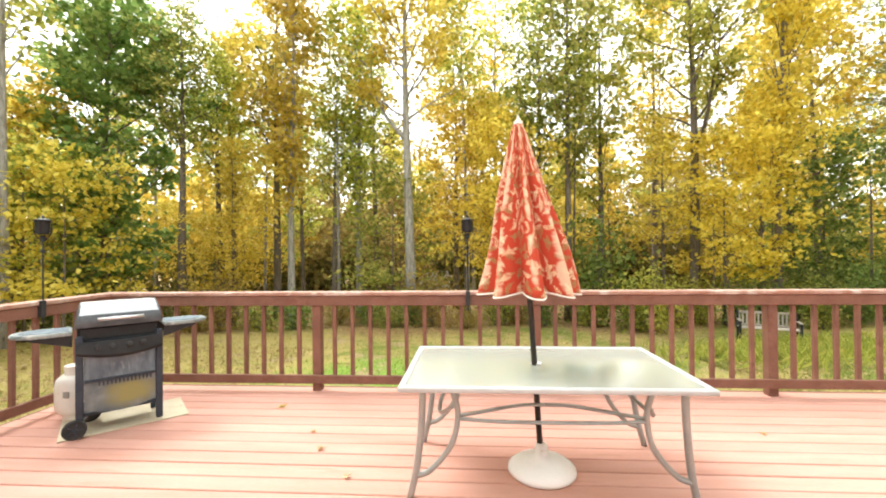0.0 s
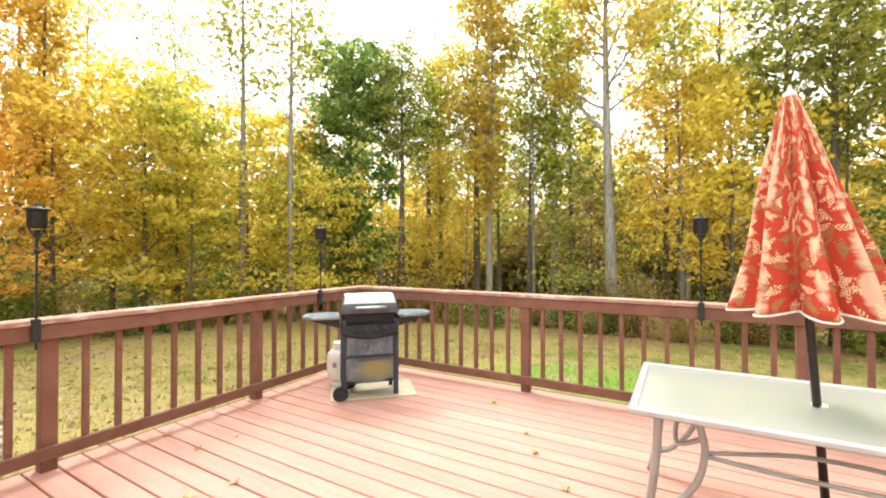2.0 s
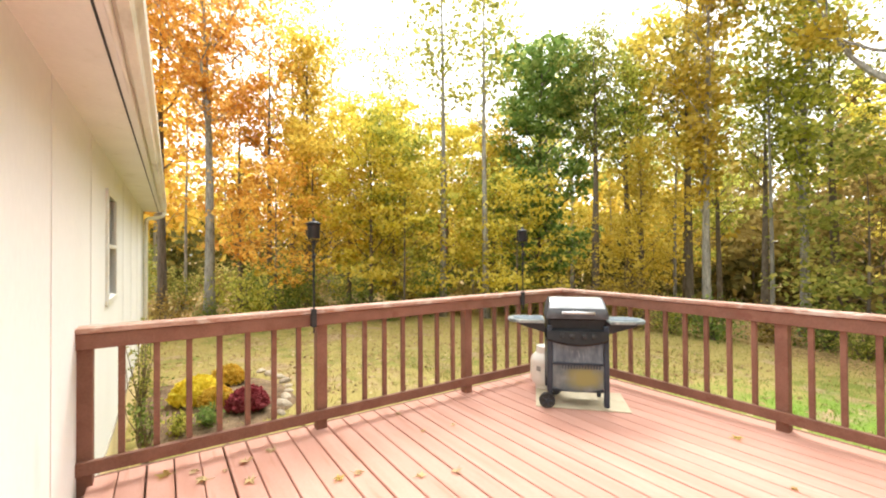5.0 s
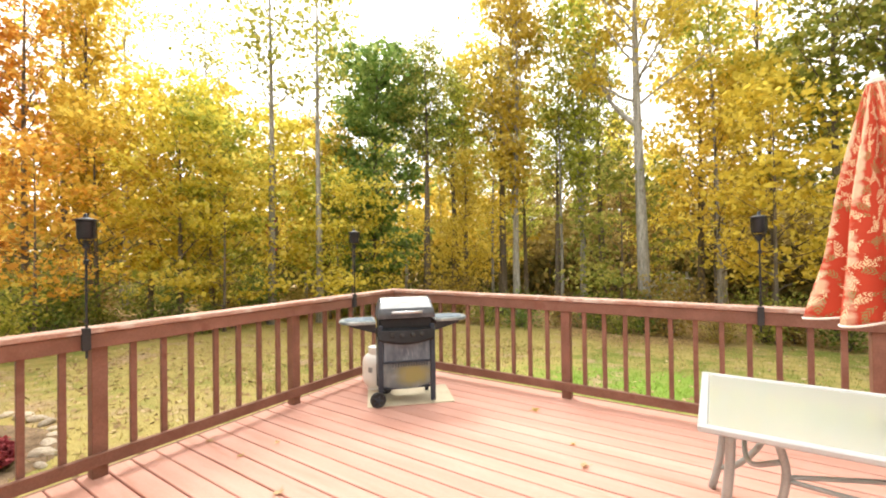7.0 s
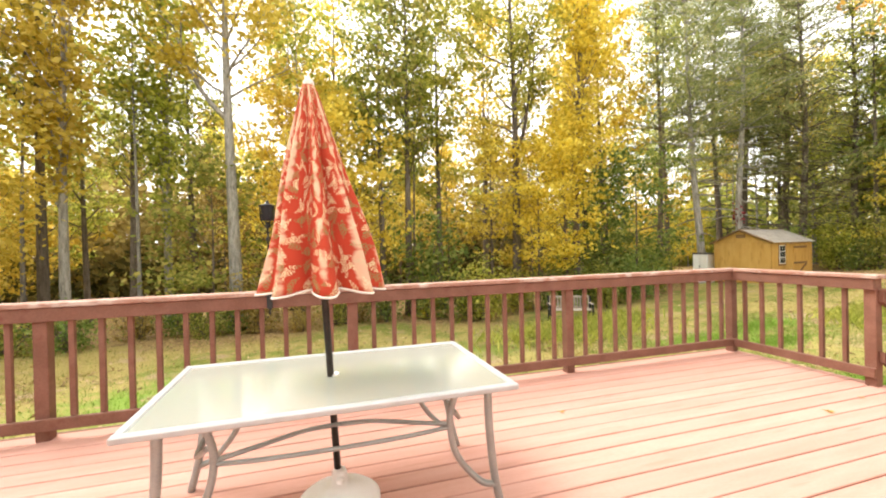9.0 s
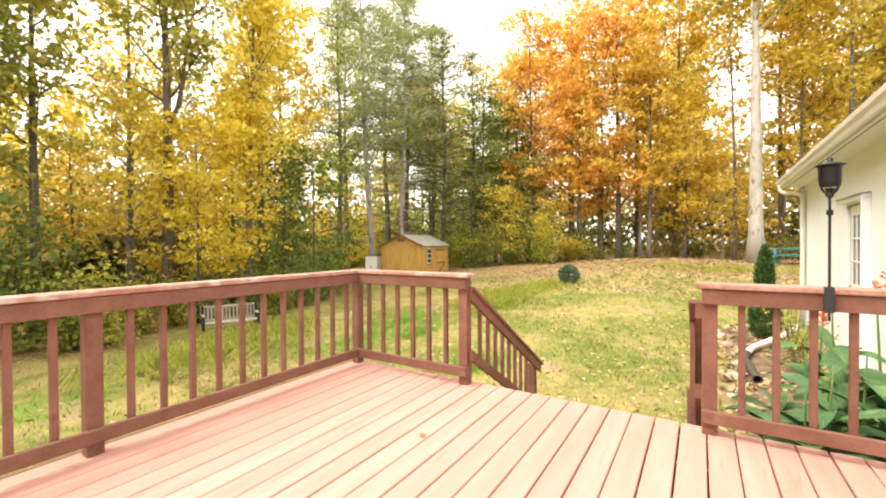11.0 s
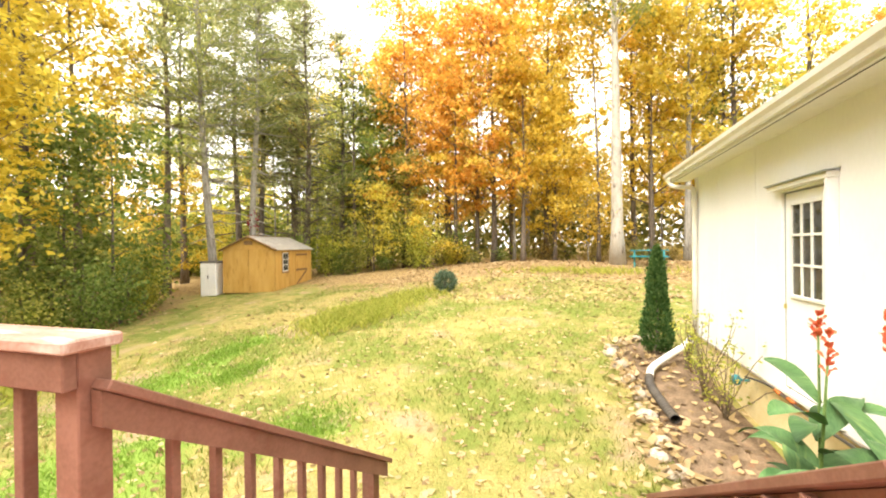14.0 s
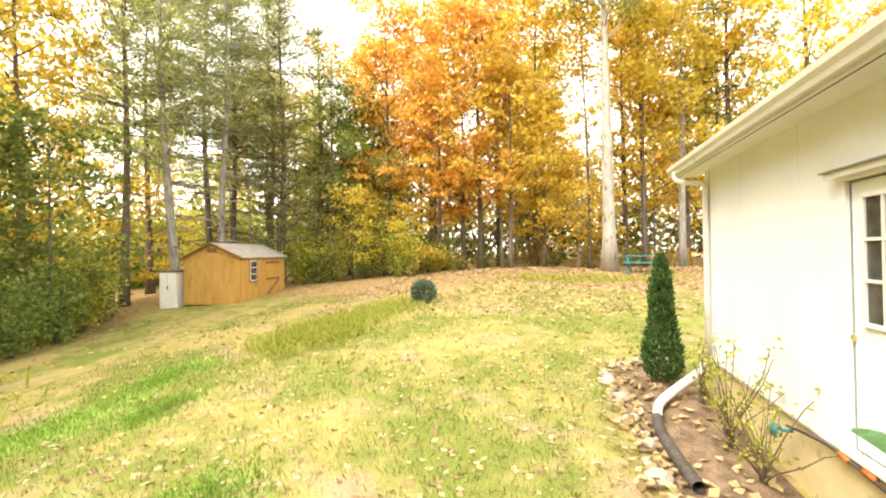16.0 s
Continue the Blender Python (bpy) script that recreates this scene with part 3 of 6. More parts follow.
bp = [-0.045, 2.26, 4.53, 6.80, 9.155]
build_railing("deck_railing", "reddish-brown stained wooden deck railing facing the woods", (X0, Y1, 0), 0, X1 - X0, bp, bay_list(bp, (11, 11, 11, 11)), cap_ends=(-0.10, 0.10))
lp = [0.045, 1.60, 3.19, 4.72]
build_railing("deck_railing", "reddish-brown stained wooden railing on the grill end of the deck", (X0, Y0 - 0.01, 0), 90, Y1 - Y0 - 0.04, lp[:3], bay_list(lp, (7, 7, 7)), cap_ends=(0, -0.02))
rp = [-0.045, 1.32]
build_railing("deck_railing", "short reddish-brown railing ending at the garden steps", (X1, Y1, 0), -90, 1.368, rp[1:], bay_list(rp, (6,)), start=0.04, cap_ends=(0.02, 0.03))
gp = [0.045, 1.47]
build_railing("deck_railing", "short reddish-brown railing between the steps and the house", (X1, 0.905, 0), -90, 1.50, gp, bay_list(gp, (7,)), start=0.0, cap_ends=(-0.03, 0))


def build_stair_rail(y, label):
    """The sloping rail of the garden steps: a lower post, two sloping rails and balusters."""
    t = thing("stair_railing", label, "railing", (X1 + 0.03, y, 0), 0, "stair railings")
    run, drop = 1.86, 1.137
    slope = math.atan2(drop, run)
    for name, z, h in (("top_rail", 0.782, 0.10), ("bottom_rail", 0.227, 0.10)):
        bm = bmesh.new()
        q = [(0, z + h), (0, z), (run + 0.05, z - drop * (run + 0.05) / run), (run + 0.05, z + h - drop * (run + 0.05) / run)]
        lo = [bm.verts.new((a, -0.019, b)) for a, b in q]
        hi = [bm.verts.new((a, 0.019, b)) for a, b in q]
        bm.faces.new(lo)
        bm.faces.new(hi[::-1])
        for i in range(4):
            bm.faces.new((lo[i], hi[i], hi[(i + 1) % 4], lo[(i + 1) % 4]))
        bmesh.ops.recalc_face_normals(bm, faces=bm.faces[:])
        part(name, bm, M["rail"], t)
    cap = bmesh.new()
    box(cap, 0, math.hypot(run + 0.08, drop + 0.05), -0.04, 0.06, 0, 0.03, 0.004, Matrix.Translation((0.0, 0, 0.885)) @ Matrix.Rotation(slope, 4, "Y"))
    part("cap_board", cap, M["rail"], t)
    part("post", boxed(run - 0.10, run - 0.01, 0.02, 0.11, -1.14, 0.782 - drop + 0.10), M["rail"], t)
    for i in range(8):
        x = 0.26 + i * 0.178
        z = -drop * x / run
        part("baluster", boxed(x - 0.017, x + 0.017, 0.02, 0.055, z + 0.237, z + 0.867, bevel=0.003), M["rail"], t)


build_stair_rail(2.712, "sloping reddish-brown handrail beside the garden steps")
build_stair_rail(0.925, "sloping reddish-brown handrail on the house side of the steps")


def build_steps():
    t = thing("garden_steps", "salmon-painted wooden steps from deck to lawn", "steps", (X1 + 0.14, 0, -1.0))
    for i in range(5):
        z = 1.0 - 0.172 * (i + 1)
        for k in range(2):
            part("tread", boxed(0.02 + i * 0.285 + k * 0.145, 0.16 + i * 0.285 + k * 0.145, 1.0, 2.66, z - 0.035, z), M["deck"], t)
        part("riser", boxed(i * 0.285, i * 0.285 + 0.018, 1.02, 2.64, z - 0.17 if i < 4 else z - 0.13, z - 0.037), M["rail"], t)
    for y in (1.0, 2.62):
        bm = bmesh.new()
        q = [(0.0, 0.80), (0.0, 0.50), (1.06, -0.12), (1.47, -0.12), (1.47, 0.02)]
        lo = [bm.verts.new((a, y - 0.02, b)) for a, b in q]
        hi = [bm.verts.new((a, y + 0.018, b)) for a, b in q]
        bm.faces.new(lo)
        bm.faces.new(hi[::-1])
        for i in range(5):
            bm.faces.new((lo[i], hi[i], hi[(i + 1) % 5], lo[(i + 1) % 5]))
        bmesh.ops.recalc_face_normals(bm, faces=bm.faces[:])
        part("stringer", bm, M["rail"], t)


build_steps()

# ---- house ----
HOUSE_TURN = -0.75


def build_house():
    """The long white house whose back wall the deck adjoins; own x along that wall, wall face at y = 0."""
    h = thing("house", "long white house with cream eaves and gutter behind the deck", "house", (0, -0.655, -1.0), HOUSE_TURN)
    xa, xb, zt = -10.5, 12.95, 3.43
    # the back wall, open at the door and the window
    wall = bmesh.new()
    door, win = (9.11, 9.99, 0.76, 2.80), (-5.50, -4.88, 2.10, 3.06)
    for a, b, c, d in ((xa, win[0], 0.7, zt), (win[0], win[1], 0.7, win[2]), (win[0], win[1], win[3], zt), (win[1], door[0], 0.7, zt),
                       (door[0], door[1], door[3], zt), (door[1], xb, 0.7, zt)):
        box(wall, a, b, -0.16, 0, c, d)
    bmesh.ops.remove_doubles(wall, verts=wall.verts[:], dist=0.0005)
    part("back_wall", wall, M["siding"], h)
    for x in (xa, xb - 0.16):
        part("end_wall", boxed(x, x + 0.16, -8.6, -0.161, 0.7, zt, bevel=0), M["siding"], h)
    part("front_wall", boxed(xa, xb, -8.8, -8.601, 0.7, zt, bevel=0), M["siding"], h)
    part("foundation", boxed(xa + 0.03, xb - 0.03, -8.7, -0.03, -0.4, 0.699, bevel=0), M["foundation"], h, "cream-yellow painted foundation")
    # panel joints of the siding
    x = xa + 0.4
    while x < xb - 0.2:
        if not (win[0] - 0.1 < x < win[1] + 0.1 or door[0] - 0.2 < x < door[1] + 0.2):
            part("batten", boxed(x - 0.006, x + 0.006, 0.0005, 0.005, 0.71, zt - 0.01, bevel=0), M["siding"], h)
        x += 1.22
    part("corner_board", boxed(xb - 0.10, xb + 0.012, 0.001, 0.018, 0.70, zt), M["trim"], h)
    part("corner_board", boxed(xa - 0.012, xa + 0.10, 0.001, 0.018, 0.70, zt), M["trim"], h)
    part("sill_band", boxed(xa, xb, -0.029, 0.012, 0.672, 0.699), M["bench"], h, "weathered brown sill board")
    # eaves
    part("soffit", boxed(xa - 0.3, xb + 0.45, 0.0, 0.30, zt - 0.002, zt + 0.02, bevel=0), M["trim"], h, "cream soffit boards")
    part("soffit_groove", boxed(xa - 0.3, xb + 0.45, 0.262, 0.272, zt - 0.006, zt - 0.001, bevel=0), M["dark"], h, "dark vent slot")
    part("fascia", boxed(xa - 0.3, xb + 0.45, 0.301, 0.32, zt - 0.012, zt + 0.14), M["trim"], h)
    prof = [(0.321, 0.20), (0.321, 0.085), (0.338, 0.07), (0.378, 0.07), (0.388, 0.11), (0.413, 0.15), (0.418, 0.20), (0.403, 0.20)]
    g = bmesh.new()
    ends = [[g.verts.new((xe, y, zt + z - 0.06)) for y, z in prof] for xe in (xa - 0.32, xb + 0.47)]
    for i in range(len(prof) - 1):
        g.faces.new((ends[0][i], ends[0][i + 1], ends[1][i + 1], ends[1][i]))
    for e in ends:
        g.faces.new(e)
    bmesh.ops.recalc_face_normals(g, faces=g.faces[:])
    part("gutter", g, M["gutter"], h, "cream painted gutter with streaks")
    roof = bmesh.new()
    ridge = (-4.4, zt + 2.0)
    for x0, x1 in ((xa - 0.3, xb + 0.45),):
        q = [(0.36, zt + 0.165), (ridge[0], ridge[1]), (-9.3, zt + 0.165), (-9.3, zt + 0.09), (ridge[0], ridge[1] - 0.09), (0.322, zt + 0.145)]
        a = [roof.verts.new((x0, y, z)) for y, z in q]
        b = [roof.verts.new((x1, y, z)) for y, z in q]
        roof.faces.new(a)
        roof.faces.new(b)
        for i in range(6):
            roof.faces.new((a[i], b[i], b[(i + 1) % 6], a[(i + 1) % 6]))
    bmesh.ops.recalc_face_normals(roof, faces=roof.faces[:])
    part("roof", roof, M["roof"], h, "dark shingled low-pitched roof")
    for x in (xa, xb - 0.16):
        gb = bmesh.new()
        lo = [gb.verts.new((x, y, z)) for y, z in ((0, zt), (ridge[0], ridge[1] - 0.1), (-8.8, zt))]
        hi = [gb.verts.new((x + 0.16, v.co.y, v.co.z)) for v in lo]
        gb.faces.new(lo)
        gb.faces.new(hi)
        for i in range(3):
            gb.faces.new((lo[i], hi[i], hi[(i + 1) % 3], lo[(i + 1) % 3]))
        bmesh.ops.recalc_face_normals(gb, faces=gb.faces[:])
        part("gable", gb, M["siding"], h)
    # downspouts at both corners
    for x, s in ((xb - 0.12, 1), (xa + 0.10, -1)):
        path = bend([(x + 0.30 * s, 0.37, zt + 0.05), (x + 0.30 * s, 0.37, zt - 0.06), (x + 0.22 * s, 0.29, zt - 0.13), (x, 0.10, zt - 0.19), (x, 0.065, zt - 0.30)], 5)
        part("downspout", tubed(path + [(x, 0.065, 1.6), (x, 0.065, 0.62)], 0.037, 10), M["gutter"], h, smooth=True)
    # door with a nine-pane light, between a deep casing on the deck side and a dark gap at the hinges
    d = part("door", boxed(9.13, 9.974, -0.06, -0.015, 0.78, 2.78), M["siding"], h, "white door with divided glass")
    part("casing", boxed(9.065, 9.11, 0.001, 0.085, 0.76, 2.82), M["siding"], h)
    part("casing", boxed(9.992, 10.06, 0.001, 0.016, 0.76, 2.82), M["siding"], h)
    part("casing", boxed(9.111, 9.991, 0.001, 0.02, 2.795, 2.82), M["siding"], h)
    part("door_head", boxed(9.055, 10.11, 0.001, 0.095, 2.821, 2.875), M["trim"], h, "projecting cap over the door")
    drip = bmesh.new()
    box(drip, 9.045, 10.12, 0.0, 0.12, -0.006, 0.006, 0.002, Matrix.Translation((0, 0.002, 2.893)) @ Matrix.Rotation(radians(-7), 4, "X"))
    part("drip_edge", drip, M["steel"], h, "thin grey metal flashing over the door cap")
    part("door_jamb", boxed(9.9805, 9.99, -0.10, -0.012, 0.77, 2.79, bevel=0), M["steel"], h)
    part("door_sill", boxed(9.0, 10.06, -0.05, 0.05, 0.715, 0.759), M["trim"], h)
    part("glass", boxed(9.30, 9.82, -0.014, -0.010, 1.75, 2.65, bevel=0), M["dark_glass"], d)
    for a, b, c, e in ((9.265, 9.30, 1.715, 2.685), (9.82, 9.855, 1.715, 2.685), (9.30, 9.82, 1.715, 1.75), (9.30, 9.82, 2.65, 2.685)):
        part("light_frame", boxed(a, b, -0.0145, 0.008, c, e, bevel=0.003), M["trim"], d)
    for i in (1, 2):
        x = 9.30 + i * 0.52 / 3
        part("muntin", boxed(x - 0.012, x + 0.012, -0.0095, 0.004, 1.75, 2.65, bevel=0), M["trim"], d)
        z = 1.75 + i * 0.30
        part("muntin", boxed(9.30, 9.82, -0.0092, 0.006, z - 0.012, z + 0.012, bevel=0), M["trim"], d)
    part("knob", turned([(0.01, 0), (0.028, 0.012), (0.03, 0.03), (0.012, 0.045)], 12, (9.20, 0.0, 1.62)), M["steel"], d)
    part("hinge", boxed(9.955, 9.983, -0.0145, 0.004, 1.585, 1.635, bevel=0.002), M["latch"], d, "yellowed brass hinge")
    # window
    w = part("window", boxed(-5.50, -4.88, -0.09, -0.05, 2.10, 3.06, bevel=0), M["dark_glass"], h, "double-hung white window")
    for a, b, c, e in ((-5.56, -5.50, 2.06, 3.09), (-4.88, -4.82, 2.06, 3.09), (-5.56, -4.82, 3.06, 3.12), (-5.58, -4.80, 2.03, 2.09), (-5.50, -4.88, 2.56, 2.60)):
        part("frame", boxed(a, b, -0.04, 0.024, c, e), M["trim"], w)


M["latch"] = surface("old_brass", (0.40, 0.33, 0.08), (0.52, 0.44, 0.14), 9, 60, 0.45, 0.4, 0.05)
M["dark_glass"] = surface("dark_window_glass", (0.03, 0.032, 0.03), (0.09, 0.09, 0.085), 2, 8, 0.06, 0, 0.0, spec=0.6)
build_house()

# ---- table and umbrella ----
def build_table():
    t = thing("patio_table", "rectangular patio table with pebbled glass top and grey metal frame", "table", (0.0, 2.155, 0))
    L, W, z = 1.715, 1.007, 0.69
    for a, b, c, d in ((0, L, 0, 0.042), (0, L, W - 0.042, W), (0, 0.042, 0.043, W - 0.043), (L - 0.042, L, 0.043, W - 0.043)):
        part("edge_frame", boxed(a, b, c, d, z - 0.03, z, bevel=0.006), M["white_frame"], t, "pale enamel rim")
    for a, b, c, d in ((0.03, L - 0.03, 0.10, 0.13), (0.03, L - 0.03, W - 0.13, W - 0.10)):
        part("under_rail", boxed(a, b, c, d, z - 0.05, z - 0.031), M["steel"], t)
    g = bmesh.new()
    # glass with its hole for the pole
    out = [(0.0425, 0.0425), (L - 0.0425, 0.0425), (L - 0.0425, W - 0.0425), (0.0425, W - 0.0425)]
    cx, cy, r, k = 0.84, 0.515, 0.03, 16
    ring = [(cx + r * math.cos(2 * math.pi * (i + 0.5) / k - 3 * math.pi / 4), cy + r * math.sin(2 * math.pi * (i + 0.5) / k - 3 * math.pi / 4)) for i in range(k)]
    for z0, flip in ((z - 0.012, True), (z - 0.006, False)):
        o = [g.verts.new((x, y, z0)) for x, y in out]
        n = [g.verts.new((x, y, z0)) for x, y in ring]
        for s in range(4):
            arc = [n[(s * 4 + i) % k] for i in range(5)]
            f = [o[s], o[(s + 1) % 4]] + arc[::-1]
            g.faces.new(f[::-1] if flip else f)
    part("glass_top", g, M["frosted"], t, "frosted pebbled glass")
    part("hole_ring", turned([(0.024, 0), (0.034, 0.0), (0.034, 0.008), (0.024, 0.008)], 20, (cx, cy, z - 0.005)), M["white_plastic"], t)
    for sx in (0, 1):
        X = lambda v: v if sx == 0 else L - v
        for sy in (0, 1):
            Y = lambda v: v if sy == 0 else W - v
            leg = bend([(X(0.13), Y(0.10), z - 0.04), (X(0.12), Y(0.11), 0.45), (X(0.09), Y(0.13), 0.2), (X(0.045), Y(0.145), 0.0)], 5)
            part("leg", tubed(leg, 0.021, 10), M["steel"], t, smooth=True)
            br = bend([(X(0.075), Y(0.135), 0.13), (X(0.17), Y(0.135), 0.17), (X(0.29), Y(0.13), 0.32), (X(0.33), Y(0.12), 0.50), (X(0.30), Y(0.11), z - 0.04)], 5)
            part("curved_brace", tubed(br, 0.017, 8), M["steel"], t, smooth=True)
            st = bend([(X(0.33), Y(0.12), 0.49), (X(0.50), Y(0.19), 0.495), (X(0.70), Y(0.27), 0.50), (L / 2, Y(0.29), 0.50)], 5)
            part("bowed_stretcher", tubed(st, 0.011, 7), M["steel"], t, smooth=True)
        end = bend([(X(0.31), 0.12, 0.55), (X(0.22), 0.3, 0.44), (X(0.20), W / 2, 0.42), (X(0.22), W - 0.3, 0.44), (X(0.31), W - 0.12, 0.55)], 5)
        part("end_stretcher", tubed(end, 0.013, 7), M["steel"], t, smooth=True)
    for y in (0.12, W - 0.12):
        part("long_stretcher", tubed(bend([(0.33, y, 0.475), (0.55, y, 0.462), (L / 2, y, 0.458), (L - 0.55, y, 0.462), (L - 0.33, y, 0.475)], 4), 0.011, 7), M["steel"], t, smooth=True)


def build_umbrella():
    """A closed market umbrella that leans a little in its base."""
    foot, tip = Vector((0.86, 2.62, 0.0)), Vector((0.745, 2.735, 2.345))
    t = thing("patio_umbrella", "closed red umbrella with cream palm-leaf print, leaning in its base", "umbrella", tuple(foot))
    lean = (tip - foot)
    at = lambda s: lean * s
    part("pole", tubed([at(0.05), at(0.5), at(0.985)], 0.019, 12), M["pole"], t, "dark bronze pole", smooth=True)
    part("base", turned([(0.205, 0.0), (0.218, 0.015), (0.215, 0.035), (0.18, 0.062), (0.11, 0.088), (0.045, 0.10), (0.04, 0.17), (0.032, 0.185), (0.02, 0.186)], 36), M["white_plastic"], t, "white plastic base", smooth=True)
    part("knob", turned([(0.008, 0), (0.02, 0.008), (0.02, 0.03), (0.006, 0.035)], 10, (0.0, -0.055, 0.13)), M["white_plastic"], t)
    bm = bmesh.new()
    uvl = bm.loops.layers.uv.new("UVMap")
    N, R = 160, 30
    rings = []
    rnd = random.Random(5)
    ph = [rnd.uniform(-0.25, 0.25) for _ in range(8)]
    for j in range(R + 1):
        s = j / R  # 0 at the hem
        ring = []
        for k in range(N):
            th = 2 * math.pi * k / N
            lobe = 8 * th + 0.35 * math.sin(2 * th + 1) + ph[int(k / N * 8) % 8] * 0.3
            rr = 0.026 + 0.206 * (1 - s) ** 0.93
            fold = math.cos(lobe)
            deep = 0.43 * (1 - s) ** 0.2
            r = rr * (1 + deep * (0.55 * fold + 0.25 * fold * abs(fold)) + 0.05 * math.sin(3 * th + 5 * s) + 0.035 * math.sin(17 * th + 9 * s))
            z = 1.165 + (2.305 - 1.165) * s
            if j == 0:
                z += 0.014 * math.cos(lobe + math.pi) - 0.006
            elif j < 4:
                z += (0.014 * math.cos(lobe + math.pi) - 0.006) * (1 - j / 4)
            c = at(z / lean.z)
            ring.append(bm.verts.new((c.x + r * math.cos(th) * 1.10, c.y + r * math.sin(th), z)))
        rings.append(ring)
    for j in range(R):
        for k in range(N):
            f = bm.faces.new((rings[j][k], rings[j][(k + 1) % N], rings[j + 1][(k + 1) % N], rings[j + 1][k]))
            for lp_, (uu, vv) in zip(f.loops, ((k, j), (k + 1, j), (k + 1, j + 1), (k, j + 1))):
                lp_[uvl].uv = (uu / N, vv / R)
    hem_path = [v.co.copy() for v in rings[0]]
    can = part("canopy", bm, M["cloth"], t, "red cloth printed with cream and olive fronds", smooth=True)
    sol = can.modifiers.new("cloth", "SOLIDIFY")
    sol.thickness = 0.003
    part("hem", tubed(hem_path + [hem_path[0]], 0.006, 5, False), M["hem"], can, "white piping")
    part("finial", turned([(0.02, 0), (0.032, 0.01), (0.03, 0.03), (0.012, 0.045), (0.006, 0.07), (0.002, 0.075)], 14, tuple(at(0.976))), M["hem"], t)


build_table()
build_umbrella()


# ---- grill ----
def build_grill():
    """A cart gas grill; own x along its front, front at y = 0, facing -y."""
    g = thing("gas_grill", "weathered black and silver gas grill with side shelves on a mat", "grill", (-2.65, 2.927, 0.012), 46)
    w = 0.52
    for x in (0.0, w):
        part("front_leg", boxed(x - 0.024, x + 0.024, -0.01, 0.04, 0.02 if x else 0.09, 0.80, bevel=0.006), M["navy"], g)
        part("back_leg", boxed(x - 0.02, x + 0.02, 0.36, 0.40, 0.0 if x else 0.09, 0.72, bevel=0.006), M["navy"], g)
    # cart panels
    up = bmesh.new()
    box(up, 0.026, w - 0.026, 0.005, 0.02, 0.44, 0.66, 0.004)
    part("upper_panel", up, M["sooty"], g, "sooty streaked steel panel")
    low = bmesh.new()
    k = 14
    lo, hi = [], []
    for i in range(k + 1):
        x = 0.026 + (w - 0.052) * i / k
        sag = 0.045 * math.sin(math.pi * i / k)
        lo.append((x, 0.17 - sag + 0.03))
        hi.append((x, 0.425))
    for y, rev in ((0.008, False), (0.02, True)):
        a = [low.verts.new((x, y, z)) for x, z in lo]
        b = [low.verts.new((x, y, z)) for x, z in hi]
        for i in range(k):
            f = (a[i], a[i + 1], b[i + 1], b[i])
            low.faces.new(f[::-1] if rev else f)
    part("lower_panel", low, M["patch"], g, "panel with faded yellow patch")
    part("panel_rail", boxed(0.026, w - 0.026, -0.006, 0.012, 0.420, 0.442), M["navy"], g)
    for i in range(14):
        x = 0.12 + i * 0.026
        part("rail_tooth", boxed(x - 0.005, x + 0.005, -0.004, 0.006, 0.385, 0.4195, bevel=0), M["navy"], g)
    for x in (-0.012, w + 0.012):
        part("side_panel", boxed(x - 0.006, x + 0.006, 0.04, 0.36, 0.24, 0.62, bevel=0.002), M["navy"], g)
    part("bottom_shelf", boxed(0.02, w - 0.02, 0.03, 0.37, 0.15, 0.175), M["navy"], g)
    # control panel, bowed to the front
    cp = bmesh.new()
    k = 16
    ring = []
    for i in range(k + 1):
        u = i / k
        x = -0.02 + (w + 0.04) * u
        bow = -0.025 - 0.055 * math.sin(math.pi * u)
        drop = 0.035 * math.sin(math.pi * u)
        ring.append([cp.verts.new(p) for p in ((x, 0.03, 0.665 - drop), (x, bow + 0.02, 0.65 - drop), (x, bow, 0.675 - drop), (x, bow + 0.02, 0.755), (x, 0.03, 0.77))])
    for a, b in zip(ring, ring[1:]):
        for i in range(5):
            cp.faces.new((a[i], b[i], b[(i + 1) % 5], a[(i + 1) % 5]))
    cp.faces.new(ring[0])
    cp.faces.new(ring[-1][::-1])
    bmesh.ops.recalc_face_normals(cp, faces=cp.faces[:])
    con = part("control_panel", cp, M["black"], g, "dark bowed control panel")
    for x in (0.11, 0.20, 0.31, 0.40):
        kb = bmesh.new()
        lathe(kb, [(0.026, 0), (0.026, 0.012), (0.019, 0.016), (0.017, 0.032), (0.004, 0.034)], 14)
        yk = -0.025 - 0.055 * math.sin(math.pi * x / w)
        bmesh.ops.transform(kb, matrix=Matrix.Translation((x, yk + 0.008, 0.712)) @ Matrix.Rotation(radians(82), 4, "X"), verts=kb.verts[:])
        part("knob", kb, M["rubber"], con)
    # fire box
    fb = bmesh.new()
    box(fb, -0.012, w + 0.012, 0.045, 0.41, 0.70, 0.87, 0.02)
    part("firebox", fb, M["black"], g)
    # lid: an arched hood with sloping ends, dark front and silver top
    prof = [(0.0, 0.868), (-0.004, 0.90), (0.002, 0.935), (0.022, 0.968), (0.055, 1.008), (0.10, 1.042), (0.17, 1.064), (0.25, 1.06), (0.33, 1.032), (0.385, 0.975), (0.41, 0.868)]

    def hood(rows, x0, x1, shrink=0.0):
        bm = bmesh.new()
        rings = []
        for u in (0.0, 0.06, 0.5, 0.94, 1.0):
            ring = []
            for y, z in rows:
                inset = 0.035 * ((z - 0.868) / 0.196) ** 1.4
                drop = 0.006 if u in (0.0, 1.0) else 0.0
                ring.append(bm.verts.new((x0 + inset + (x1 - x0 - 2 * inset) * u, 0.21 + (y - 0.21) * (1 - shrink - drop), z - drop * (z - 0.868) * 4)))
            rings.append(ring)
